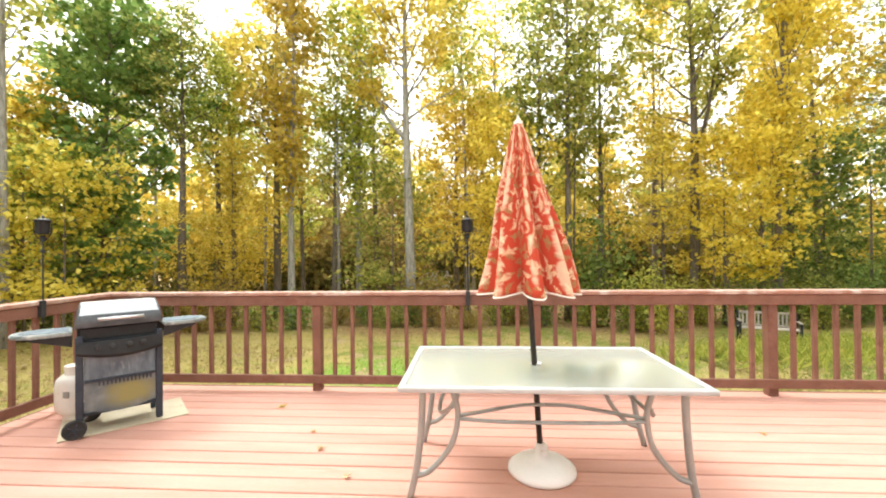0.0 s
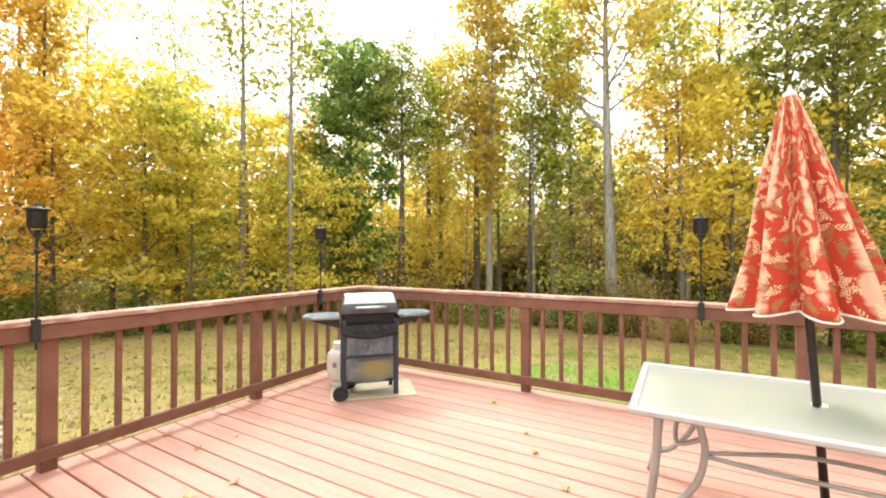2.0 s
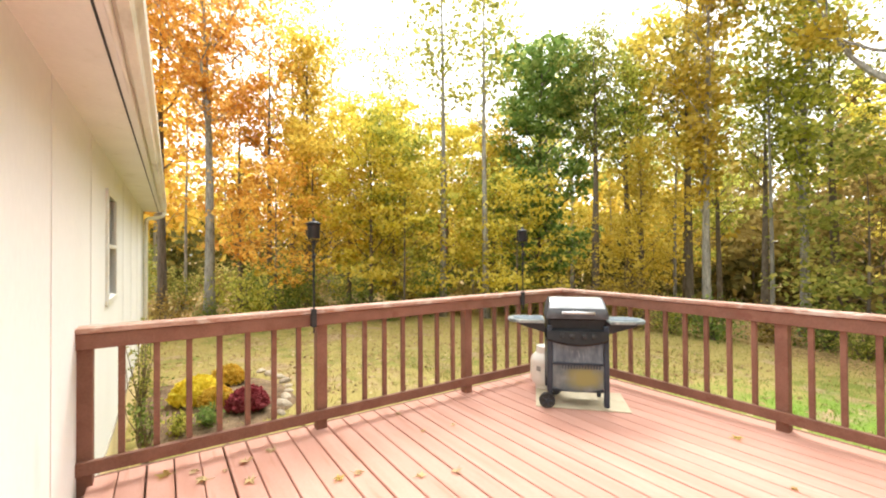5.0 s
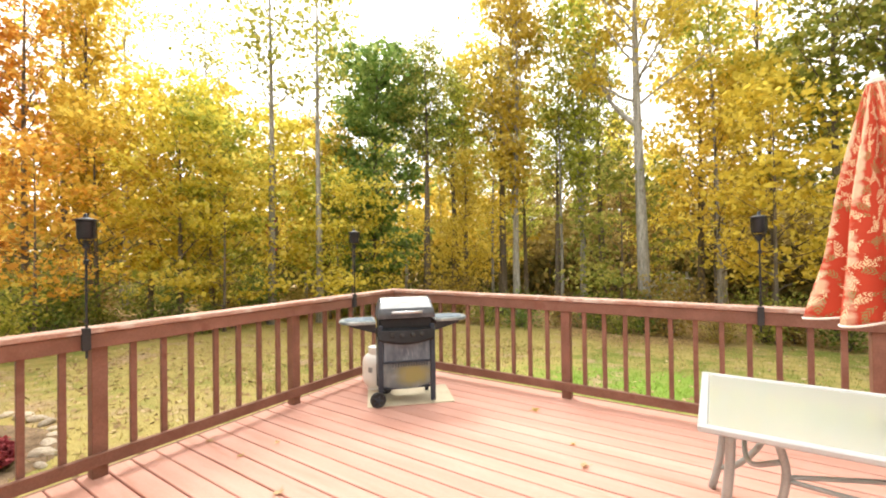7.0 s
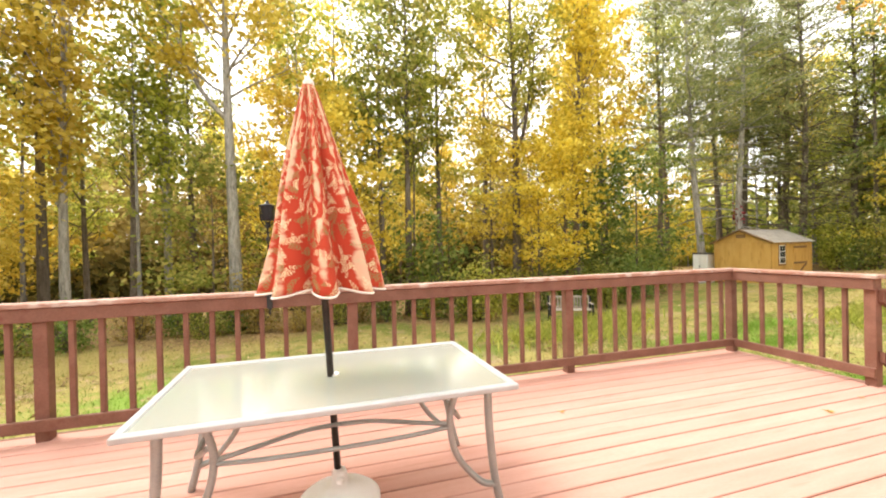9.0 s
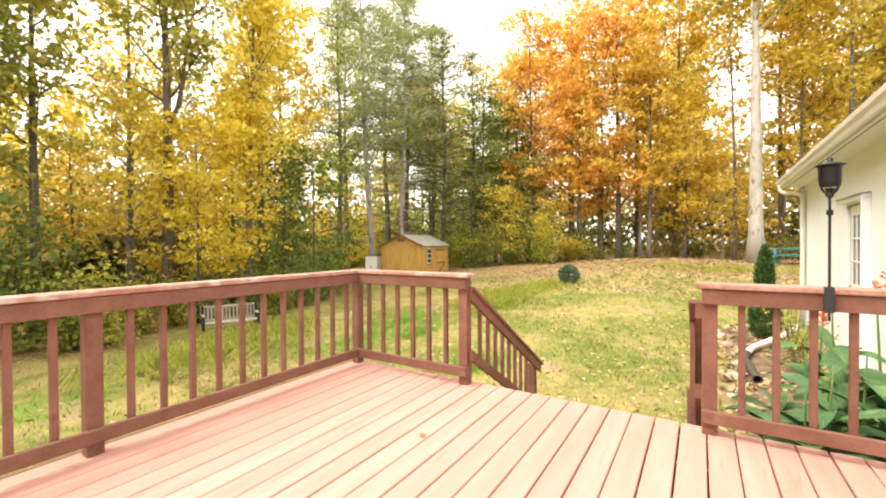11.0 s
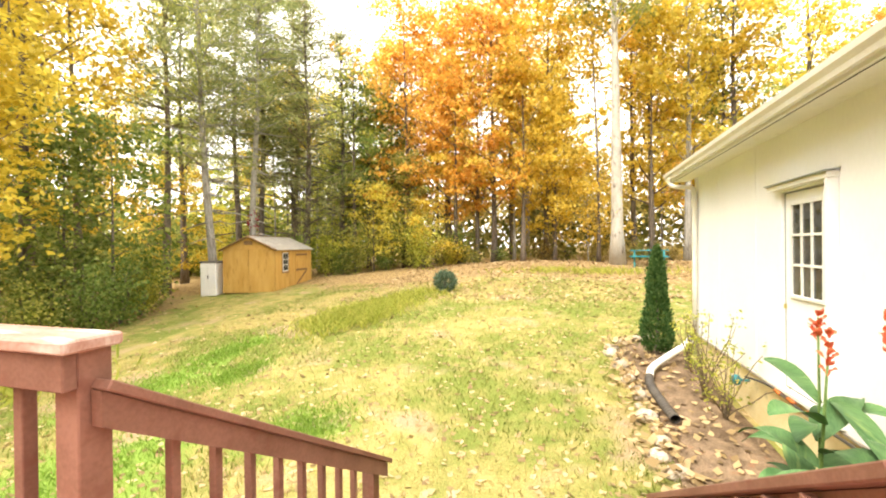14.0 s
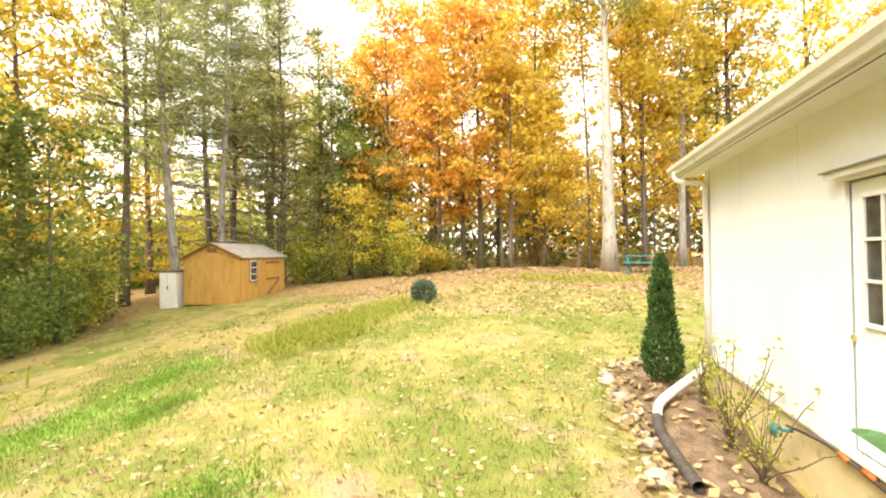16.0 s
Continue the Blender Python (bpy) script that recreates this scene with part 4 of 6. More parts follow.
        for a, b in zip(rings, rings[1:]):
            for i in range(len(rows) - 1):
                bm.faces.new((a[i], b[i], b[i + 1], a[i + 1]))
        return bm, rings

    ld, rings = hood(prof[3:], -0.016, w + 0.016)
    bmesh.ops.recalc_face_normals(ld, faces=ld.faces[:])
    lid = part("lid", ld, M["lid"], g, "weathered silver hood", smooth=True)
    fr, rings = hood(prof[:4], -0.016, w + 0.016)
    part("lid_front", fr, M["lid_dark"], lid, "charcoal grey front of the hood", smooth=True)
    for x0, out in ((-0.018, -1), (w + 0.018, 1)):
        en = bmesh.new()
        ring = [[en.verts.new((x0 + out * d - out * 0.035 * ((z - 0.868) / 0.196) ** 1.4, 0.21 + (y - 0.21) * k, 0.866 + (z - 0.868) * k)) for y, z in prof] for d, k in ((-0.004, 1.015), (0.006, 1.015), (0.009, 0.97))]
        for a, b in zip(ring, ring[1:]):
            for i in range(len(prof) - 1):
                en.faces.new((a[i], b[i], b[i + 1], a[i + 1]))
        en.faces.new(ring[-1])
        en.faces.new(ring[0][::-1])
        bmesh.ops.recalc_face_normals(en, faces=en.faces[:])
        part("lid_end", en, M["lid_dark"], lid)
    bv = bmesh.new()
    tube(bv, [(0.11, -0.048, 0.934), (0.41, -0.048, 0.934)], 0.014, 10)
    tube(bv, [(0.14, -0.046, 0.934), (0.14, 0.004, 0.925)], 0.008, 6)
    tube(bv, [(0.38, -0.046, 0.934), (0.38, 0.004, 0.925)], 0.008, 6)
    part("lid_handle", bv, M["chrome"], lid, "bright steel bar handle", smooth=True)
    part("badge", boxed(-0.05, 0.05, -0.008, 0.008, 0.0, 0.003, bevel=0, m=Matrix.Translation((w / 2 - 0.01, 0.0765, 1.0235)) @ Matrix.Rotation(radians(37), 4, "X")), M["steel"], lid)
    # side shelves with rounded ends
    for s in (-1, 1):
        x0 = -0.04 if s < 0 else w + 0.04
        pts = [(x0, 0.02)]
        for i in range(9):
            a = -math.pi / 2 + math.pi * i / 8
            pts.append((x0 + s * (0.21 + 0.15 * math.cos(a)), 0.195 + 0.175 * math.sin(a)))
        pts.append((x0, 0.37))
        if s < 0:
            pts = pts[::-1]
        sh = part("side_shelf", slab_of(pts, 0.815, 0.845, 0.008), M["shelf"], g, "weathered grey-green side shelf")
        inner = [(x0 + (px - x0) * 0.8 + s * 0.02, 0.195 + (py - 0.195) * 0.72) for px, py in pts]
        part("shelf_well", slab_of(inner, 0.8455, 0.849, 0.0), M["sooty"], sh)
        bk = bmesh.new()
        for y in (0.06, 0.33):
            q = [(x0, 0.814), (x0 + s * 0.26, 0.814), (x0 + s * 0.24, 0.795), (x0, 0.72)]
            lo = [bk.verts.new((a, y - 0.008, b)) for a, b in q]
            hi = [bk.verts.new((a, y + 0.008, b)) for a, b in q]
            bk.faces.new(lo)
            bk.faces.new(hi)
            for i in range(4):
                bk.faces.new((lo[i], hi[i], hi[(i + 1) % 4], lo[(i + 1) % 4]))
        bmesh.ops.recalc_face_normals(bk, faces=bk.faces[:])
        part("shelf_bracket", bk, M["black"], sh)
    # wheels on the one side
    g.scale = (1, 1, 0.98)
    for xw, y in ((-0.03, -0.02), (0.075, 0.37)):
        m = Matrix.Translation((xw, y, 0.076)) @ Matrix.Scale(0.86, 4) @ Matrix.Rotation(radians(90), 4, "X")
        wh = bmesh.new()
        lathe(wh, [(0.058, -0.02), (0.078, -0.024), (0.088, -0.015), (0.088, 0.015), (0.078, 0.024), (0.058, 0.02)], 28)
        bmesh.ops.transform(wh, matrix=m, verts=wh.verts[:])
        wheel = part("wheel", wh, M["rubber"], g, "black tyre")
        hub = bmesh.new()
        lathe(hub, [(0.012, -0.028), (0.022, -0.026), (0.022, 0.026), (0.012, 0.028)], 14)
        for i in range(5):
            a = 2 * math.pi * i / 5
            tube(hub, [(0.02 * math.cos(a), 0.02 * math.sin(a), 0.022), (0.06 * math.cos(a), 0.06 * math.sin(a), 0.022)], 0.006, 5)
        bmesh.ops.transform(hub, matrix=m, verts=hub.verts[:])
        part("hub", hub, M["navy"], wheel)
    part("axle", tubed([(-0.03, -0.02, 0.076), (0.075, 0.37, 0.076)], 0.008, 8), M["steel"], g)


def build_tank():
    t = thing("propane_tank", "cream-white propane tank standing beside the grill", "gas tank", (-3.10, 3.36, 0.0))
    t.scale = (1.03, 1.03, 1.08)
    part("body", turned([(0.10, 0.02), (0.125, 0.03), (0.15, 0.07), (0.155, 0.12), (0.155, 0.25), (0.145, 0.30), (0.11, 0.335), (0.05, 0.35)], 28, (0, 0, 0.02)), M["tank"], t, smooth=True)
    part("foot_ring", turned([(0.095, 0), (0.105, 0), (0.105, 0.045), (0.095, 0.045)], 24), M["tank"], t)
    part("collar", turned([(0.082, 0.35), (0.09, 0.35), (0.09, 0.43), (0.082, 0.43)], 24), M["tank"], t)
    v = turned([(0.02, 0.34), (0.02, 0.40), (0.03, 0.405), (0.03, 0.42), (0.008, 0.425)], 12)
    part("valve", v, M["black"], t)
    part("torn_label", boxed(0.02, 0.07, -0.154, -0.1465, 0.2, 0.25, bevel=0), M["steel"], t)
    part("hose", tubed(bend([(0.02, 0, 0.40), (0.10, 0.03, 0.46), (0.14, 0.07, 0.60), (0.18, 0.12, 0.72)], 5), 0.01, 6), M["rubber"], t, smooth=True)


def build_mat():
    t = thing("grill_mat", "tan rectangular mat under the grill", "mat", (-2.76, 2.85, 0.0), 43.2)
    part("sheet", slab_of([(0, 0), (0.87, 0), (0.87, 0.54), (0, 0.54)], 0.001, 0.011, 0.003), M["mat"], t)


build_mat()
build_grill()
build_tank()


# ---- torches on the rails ----
def build_torch(at, turn):
    t = thing("patio_torch", "black metal patio torch clamped to the railing", "torch", at, turn, "patio torches")
    part("pole", tubed([(0, 0, 0.84), (0, 0, 1.60)], 0.007, 8), M["black"], t)
    part("clamp", boxed(-0.022, 0.022, -0.012, 0.03, 0.89, 1.04, bevel=0.004), M["rubber"], t)
    part("cradle", turned([(0.012, 1.565), (0.02, 1.575), (0.016, 1.60), (0.024, 1.615), (0.02, 1.62)], 12), M["black"], t)
    part("lantern", turned([(0.03, 1.628), (0.046, 1.632), (0.05, 1.65), (0.051, 1.735), (0.056, 1.742), (0.05, 1.748), (0.02, 1.748)], 18), M["black"], t, smooth=True)
    for i in range(4):
        a = 2 * math.pi * i / 4 + 0.5
        c, d = math.cos(a), math.sin(a)
        part("bracket", tubed(bend([(0.01 * c, 0.01 * d, 1.58), (0.035 * c, 0.035 * d, 1.60), (0.058 * c, 0.058 * d, 1.645), (0.062 * c, 0.062 * d, 1.74)], 4), 0.0045, 5), M["black"], t)
    part("lid", turned([(0.068, 1.749), (0.07, 1.756), (0.045, 1.764), (0.02, 1.772), (0.012, 1.776), (0.014, 1.79), (0.004, 1.80)], 18), M["black"], t, smooth=True)
    part("stop_knob", turned([(0.008, 1.46), (0.016, 1.465), (0.016, 1.49), (0.008, 1.495)], 10), M["black"], t)
    return t


torch = build_torch((0.385, 4.035, 0), 0)
copy_thing(torch, pose(-3.395, 0.89, 0, 0, 0, 90))
copy_thing(torch, pose(-3.395, 3.325, 0, 0, 0, 90))
copy_thing(torch, pose(5.585, 0.272, 0, 0, 0, -90))


# ---- shed, cabinet, bench ----
def build_shed():
    """Own x along the gable end, away from the door side; own -y out of the gable."""
    c, turn = (20.2, 13.5), 9.2
    s = thing("garden_shed", "tan wooden garden shed with metal roof and small window", "shed", (c[0], c[1], -0.76), turn)
    # own x runs along the door side, own y across the gable end
    Lx, Wy, ze, zr = 3.66, 2.44, 2.06, 2.60
    part("floor_frame", boxed(0.02, Lx, 0.02, Wy - 0.02, 0.06, 0.16), M["shed_trim"], s)
    for x in (0.15, 1.7, 3.3):
        for y in (0.12, Wy - 0.5):
            part("block", boxed(x, x + 0.4, y, y + 0.2, -0.12, 0.06), M["slab"], s)
    for i in range(2):
        part("gable_panel", boxed(-0.02, 0.0, i * 1.22 + 0.004, i * 1.22 + 1.216, 0.10, ze - 0.03), M["shed"], s)
    for i in range(3):
        part("side_panel", boxed(i * 1.22 + 0.004, i * 1.22 + 1.216, -0.02, 0.0, 0.10, ze - 0.03), M["shed"], s)
    part("back_wall", boxed(0.0, Lx, Wy, Wy + 0.02, 0.10, ze - 0.03), M["shed"], s)
    part("far_wall", boxed(Lx, Lx + 0.02, 0, Wy, 0.10, ze - 0.03), M["shed"], s)
    for x in (-0.02, Lx):
        gb = bmesh.new()
        lo = [gb.verts.new((x, y, z)) for y, z in ((0, ze - 0.03), (Wy / 2, zr - 0.04), (Wy, ze - 0.03))]
        hi = [gb.verts.new((x + 0.02, v.co.y, v.co.z)) for v in lo]
        gb.faces.new(lo)
        gb.faces.new(hi)
        for i in range(3):
            gb.faces.new((lo[i], hi[i], hi[(i + 1) % 3], lo[(i + 1) % 3]))
        bmesh.ops.recalc_face_normals(gb, faces=gb.faces[:])
        part("gable", gb, M["shed"], s)
    part("gable_band", boxed(-0.034, -0.021, 0, Wy, ze - 0.06, ze - 0.02), M["shed"], s)
    part("vent", boxed(-0.04, -0.021, Wy / 2 - 0.2, Wy / 2 + 0.2, ze + 0.16, ze + 0.33), M["shed_trim"], s, "dark louvred vent")
    for sy in (0, 1):
        y0, y1 = (-0.14, Wy / 2) if sy == 0 else (Wy + 0.14, Wy / 2)
        r = bmesh.new()
        z0 = ze - 0.09
        q = [(-0.10, y0, z0), (Lx + 0.12, y0, z0), (Lx + 0.12, y1, zr), (-0.10, y1, zr)]
        lo = [r.verts.new(p) for p in q]
        hi = [r.verts.new((p[0], p[1], p[2] + 0.03)) for p in q]
        r.faces.new(lo)
        r.faces.new(hi)
        for i in range(4):
            r.faces.new((lo[i], hi[i], hi[(i + 1) % 4], lo[(i + 1) % 4]))
        bmesh.ops.recalc_face_normals(r, faces=r.faces[:])
        rf = part("roof", r, M["shed_roof"], s, "grey-brown ribbed metal roof")
        for i in range(13):
            x = -0.08 + i * 0.31
            part("roof_rib", tubed([(x, y0, z0 + 0.032), (x, y1, zr + 0.032)], 0.012, 4), M["shed_roof"], rf)
        q2 = bmesh.new()
        tube(q2, [(-0.11, y0, z0 - 0.005), (-0.11, y1, zr - 0.005)], 0.045, 4)
        part("rake_board", q2, M["shed_trim"], s)
    part("ridge_cap", boxed(-0.12, Lx + 0.14, Wy / 2 - 0.06, Wy / 2 + 0.06, zr + 0.028, zr + 0.05), M["shed_trim"], s)
    for x in (-0.03, ):
        part("corner_board", boxed(x, x + 0.07, -0.034, -0.021, 0.08, ze - 0.04), M["shed"], s)
    w = part("window", boxed(0.62, 1.12, -0.05, -0.021, 1.0, 1.86), M["trim"], s, "white sash window")
    for i in range(2):
        for j in range(3):
            part("pane", boxed(0.655 + i * 0.22, 0.655 + i * 0.22 + 0.20, -0.056, -0.0505, 1.04 + j * 0.27, 1.04 + j * 0.27 + 0.24, bevel=0), M["dark_glass"], w)
    for a, b, c_, d in ((0.56, 0.615, 0.94, 1.92), (1.125, 1.18, 0.94, 1.92), (0.56, 1.18, 0.92, 0.98)):
        part("window_trim", boxed(a, b, -0.045, -0.021, c_, d), M["shed_trim"], s)
    d = part("door", boxed(1.86, 3.10, -0.04, -0.021, 0.14, 1.86), M["shed"], s, "tan plank door with Z brace")
    for z in (0.20, 0.96, 1.70):
        part("ledger", boxed(1.88, 3.08, -0.062, -0.041, z, z + 0.10), M["shed_trim"], d)
    z0 = bmesh.new()
    box(z0, 0, 1.32, -0.062, -0.041, -0.05, 0.05, 0.003, Matrix.Translation((1.93, 0, 0.30)) @ Matrix.Rotation(-radians(31), 4, "Y"))
    part("brace", z0, M["shed_trim"], d)
    part("hasp", boxed(1.90, 2.04, -0.072, -0.063, 1.0, 1.03), M["black"], d)
    ramp = thing("shed_ramp", "low wooden ramp in front of the shed door", "ramp", (c[0], c[1], -0.70), turn)
    part("ramp_deck", boxed(1.8, 4.2, -1.5, -0.08, -0.06, 0.05), M["bench"], ramp)


def build_cabinet():
    t = thing("storage_cabinet", "off-white resin storage cabinet beside the shed", "cabinet", (19.75, 16.25, -0.85), 9.2)
    part("body", boxed(0, 0.62, 0, 0.74, 0, 1.52, bevel=0.01), M["white_cab"], t)
    for y in (0.01, 0.375):
        d = part("door", boxed(-0.024, -0.001, y, y + 0.355, 0.06, 1.46), M["white_cab"], t)
        part("door_panel", boxed(-0.032, -0.0245, y + 0.05, y + 0.305, 0.14, 0.98), M["white_cab"], d)
        part("door_panel", boxed(-0.032, -0.0245, y + 0.05, y + 0.305, 1.06, 1.40), M["white_cab"], d)
        part("handle", boxed(-0.045, -0.0245, 0.35 if y < 0.1 else 0.385, 0.362 if y < 0.1 else 0.397, 0.82, 0.98), M["black"], d)
    part("top", boxed(-0.04, 0.65, -0.03, 0.77, 1.521, 1.60, bevel=0.012), M["roof"], t, "dark grey top")


def build_bench():
    x, y = 9.5, 13.1
    t = thing("garden_bench", "weathered slatted garden bench at the edge of the woods", "bench", (x, y, ground_z(x, y)), -24)
    for i in range(15):
        a = -0.70 + i * 0.10
        part("back_slat", boxed(a - 0.022, a + 0.022, 0.30, 0.32, 0.50, 0.84), M["bench"], t)
    part("back_rail", boxed(-0.76, 0.76, 0.29, 0.33, 0.84, 0.90), M["bench"], t)
    part("back_rail", boxed(-0.76, 0.76, 0.29, 0.33, 0.45, 0.50), M["bench"], t)
    for i in range(5):
        part("seat_slat", boxed(-0.76, 0.76, -0.18 + i * 0.092, -0.105 + i * 0.092, 0.42, 0.44), M["bench"], t)
    for a in (-0.74, 0.74):
        for b, h in ((-0.16, 0.63), (0.31, 0.90)):
            part("leg", boxed(a - 0.03, a + 0.03, b - 0.03, b + 0.03, -0.03, h), M["black"], t)
        part("armrest", boxed(a - 0.035, a + 0.035, -0.2, 0.33, 0.631, 0.66), M["bench"], t)


build_shed()
build_cabinet()
build_bench()

# ---- trees ----
class Leaves:
    """Gathers small pointed leaves into one mesh."""

    def __init__(self, seed):
        self.rng = np.random.default_rng(seed)
        self.pos, self.size, self.dirs = [], [], []

    def cluster(self, at, count, spread, size, flat=0.8, toward=None):
        p = self.rng.normal(0, 1, (count, 3)) * np.array([spread, spread, spread * flat]) + np.array(at)
        self.pos.append(p)
        self.size.append(self.rng.uniform(0.7, 1.3, count) * size)
        d = self.rng.normal(0, 1, (count, 3))
        if toward is not None:
            d = d * 0.35 + np.array(toward)
        self.dirs.append(d)

    def mesh(self, name, material, width=0.62, lying=0.0):
        p, s, d = np.concatenate(self.pos), np.concatenate(self.size)[:, None], np.concatenate(self.dirs)
        d /= np.linalg.norm(d, axis=1)[:, None] + 1e-6
        o = self.rng.normal(0, 1, d.shape)
        if lying:
            o = o * lying + np.array([0, 0, 1.0])
        e = np.cross(d, o)
        e /= np.linalg.norm(e, axis=1)[:, None] + 1e-6
        n = np.cross(d, e)
        v = np.stack([p - d * s * 0.5, p + e * s * width * 0.5 + n * s * 0.08, p + d * s * 0.5, p - e * s * width * 0.5 + n * s * 0.08], 1).reshape(-1, 3)
        k = len(p)
        me = bpy.data.meshes.new(name)
        me.vertices.add(4 * k)
        me.vertices.foreach_set("co", v.astype(np.float32).ravel())
        me.loops.add(4 * k)
        me.loops.foreach_set("vertex_index", np.arange(4 * k, dtype=np.int32))
        me.polygons.add(k)
        me.polygons.foreach_set("loop_start", np.arange(0, 4 * k, 4, dtype=np.int32))
        me.update(calc_edges=True)
        me.validate()
        me.materials.append(material)
        return me


def grow(seed, h, r, bare, spread, limbs, leaves, leaf=0.17, up=0.6, fork=None, puff=0.42, taper=0.5):
    """A broad-leaved tree: trunk and limbs as one bmesh, and its leaves."""
    rnd = random.Random(seed)
    bm, lf = bmesh.new(), Leaves(seed)
    wob = [rnd.uniform(-1, 1) for _ in range(4)]

    def trunk_at(s):
        return Vector((0.25 * wob[0] * math.sin(3 * s + wob[1]) * s * h / 12, 0.25 * wob[2] * math.sin(2.6 * s + wob[3]) * s * h / 12, s * h))

    n = 12
    tube(bm, [trunk_at(i / n) - Vector((0, 0, 0.15 if i == 0 else 0)) for i in range(n + 1)], [r * (1.35 if i == 0 else 1 - 0.9 * (i / n) ** 0.9) for i in range(n + 1)], 10)
    tips = []

    def limb(start, direction, length, rad, depth):
        pts, d = [start], direction.normalized()
        k = 5
        for i in range(k):
            d = (d + Vector((rnd.gauss(0, 0.16), rnd.gauss(0, 0.16), rnd.gauss(0.07, 0.10)))).normalized()
            pts.append(pts[-1] + d * length / k)
        tube(bm, pts, [rad * (1 - 0.8 * i / k) for i in range(k + 1)], 5 if depth == 0 else 3, False)
        if depth < 1:
            for i in range(2, k + 1):
                side = Vector((rnd.gauss(0, 1), rnd.gauss(0, 1), rnd.gauss(0.2, 0.5)))
                limb(pts[i], d * 0.7 + side.normalized(), length * rnd.uniform(0.3, 0.5), rad * 0.4, depth + 1)
            tips.extend((p, 1.0) for p in pts[2:])
        else:
            tips.extend((p, 1.0) for p in pts[1::2])

    for i in range(limbs):
        s = bare + (0.97 - bare) * (i + rnd.random() * 0.8) / limbs
        az = i * 2.4 + rnd.uniform(-0.5, 0.5)
        u = (s - bare) / (1 - bare)
        reach = spread * (0.55 + 0.9 * u) * (1 - u) ** taper * 1.3 + 0.35
        limb(trunk_at(s), Vector((math.cos(az), math.sin(az), up + 0.5 * u)), reach * rnd.uniform(0.75, 1.15), r * 0.34 * (1 - 0.75 * s), 0)
    if fork:
        for s, az, tilt, length in fork:
            limb(trunk_at(s), Vector((math.cos(az), math.sin(az), tilt)), length, r * 0.42, 0)
    rnd.shuffle(tips)
    tips = tips[:int(len(tips) * 0.5)]
    each = max(3, leaves // max(1, len(tips)))
    for p, w in tips:
        lf.cluster(p, int(each * rnd.uniform(0.2, 2.0)), puff * rnd.uniform(0.6, 1.3), leaf, 0.26)
    return bm, lf


def grow_pine(seed, h, r, bare, spread, leaves):
    """A tall white pine: straight trunk, whorls of level limbs in tiers, tufts of needles."""
    rnd = random.Random(seed)
    bm, lf = bmesh.new(), Leaves(seed)
    tube(bm, [(0.1 * math.sin(i * 0.9), 0.08 * math.cos(i * 0.7), h * i / 10 - (0.15 if i == 0 else 0)) for i in range(11)], [r * (1.25 if i == 0 else 1 - 0.09 * i) for i in range(11)], 10)
    z, tips = h * 0.14, []
    while z < h * 0.97:
        live = z > h * bare
        for k in range(rnd.randint(3, 5) if live else rnd.randint(1, 3)):
            az = rnd.uniform(0, 6.28)
            u = max(0.0, (z / h - bare) / (1 - bare))
            length = (spread * (1 - u) ** 0.75 + 0.4) * rnd.uniform(0.6, 1.15) * (1 if live else 0.55)
            d = Vector((math.cos(az), math.sin(az), 0.12 + 0.45 * u if live else -0.12))
            pts = [Vector((0, 0, z)) + d * length * i / 4 + Vector((0, 0, -0.05 * length * (i / 4) ** 2 + rnd.gauss(0, 0.04))) for i in range(5)]
            tube(bm, pts, [r * 0.22 * (1 - 0.2 * i) for i in range(5)], 4, False)
            if live:
                for i in range(1, 5):
                    for s in range(3):
                        off = Vector((rnd.gauss(0, 0.28), rnd.gauss(0, 0.28), rnd.gauss(0.03, 0.07))) * (0.5 + length * 0.28)
                        tips.append((pts[i] + off, d))
        z += rnd.uniform(0.35, 0.75) * (h / 16)
    each = max(3, leaves // max(1, len(tips)))
    for p, d in tips:
        lf.cluster(p, int(each * rnd.uniform(0.4, 1.6)), 0.27, 0.30, 0.35, (d.x * 0.6, d.y * 0.6, 0.25))
    return bm, lf


def grow_bush(seed, h, w, leaves, leaf):
    """A many-stemmed bush, leafy to the ground."""
    rnd = random.Random(seed)
    bm, lf = bmesh.new(), Leaves(seed)
    tips = []
    for i in range(11):
        az, lean = rnd.uniform(0, 6.28), rnd.uniform(0.15, 0.9)
        d = Vector((math.cos(az) * lean * w / h, math.sin(az) * lean * w / h, 1.0))
        top = h * rnd.uniform(0.6, 1.05)
        pts = [d * top * k / 4 + Vector((rnd.gauss(0, 0.05), rnd.gauss(0, 0.05), -0.08 if k == 0 else 0)) for k in range(5)]
        tube(bm, pts, [0.022 * (1 - 0.18 * k) for k in range(5)], 4, False)
        tips += [p + Vector((rnd.gauss(0, w * 0.16), rnd.gauss(0, w * 0.16), rnd.gauss(0, 0.1))) for p in pts[1:] for _ in range(2)]
    each = max(3, leaves // len(tips))
    for p in tips:
        lf.cluster((p.x, p.y, max(0.12, p.z)), int(each * rnd.uniform(0.4, 1.6)), 0.24 * w, leaf)
    return bm, lf


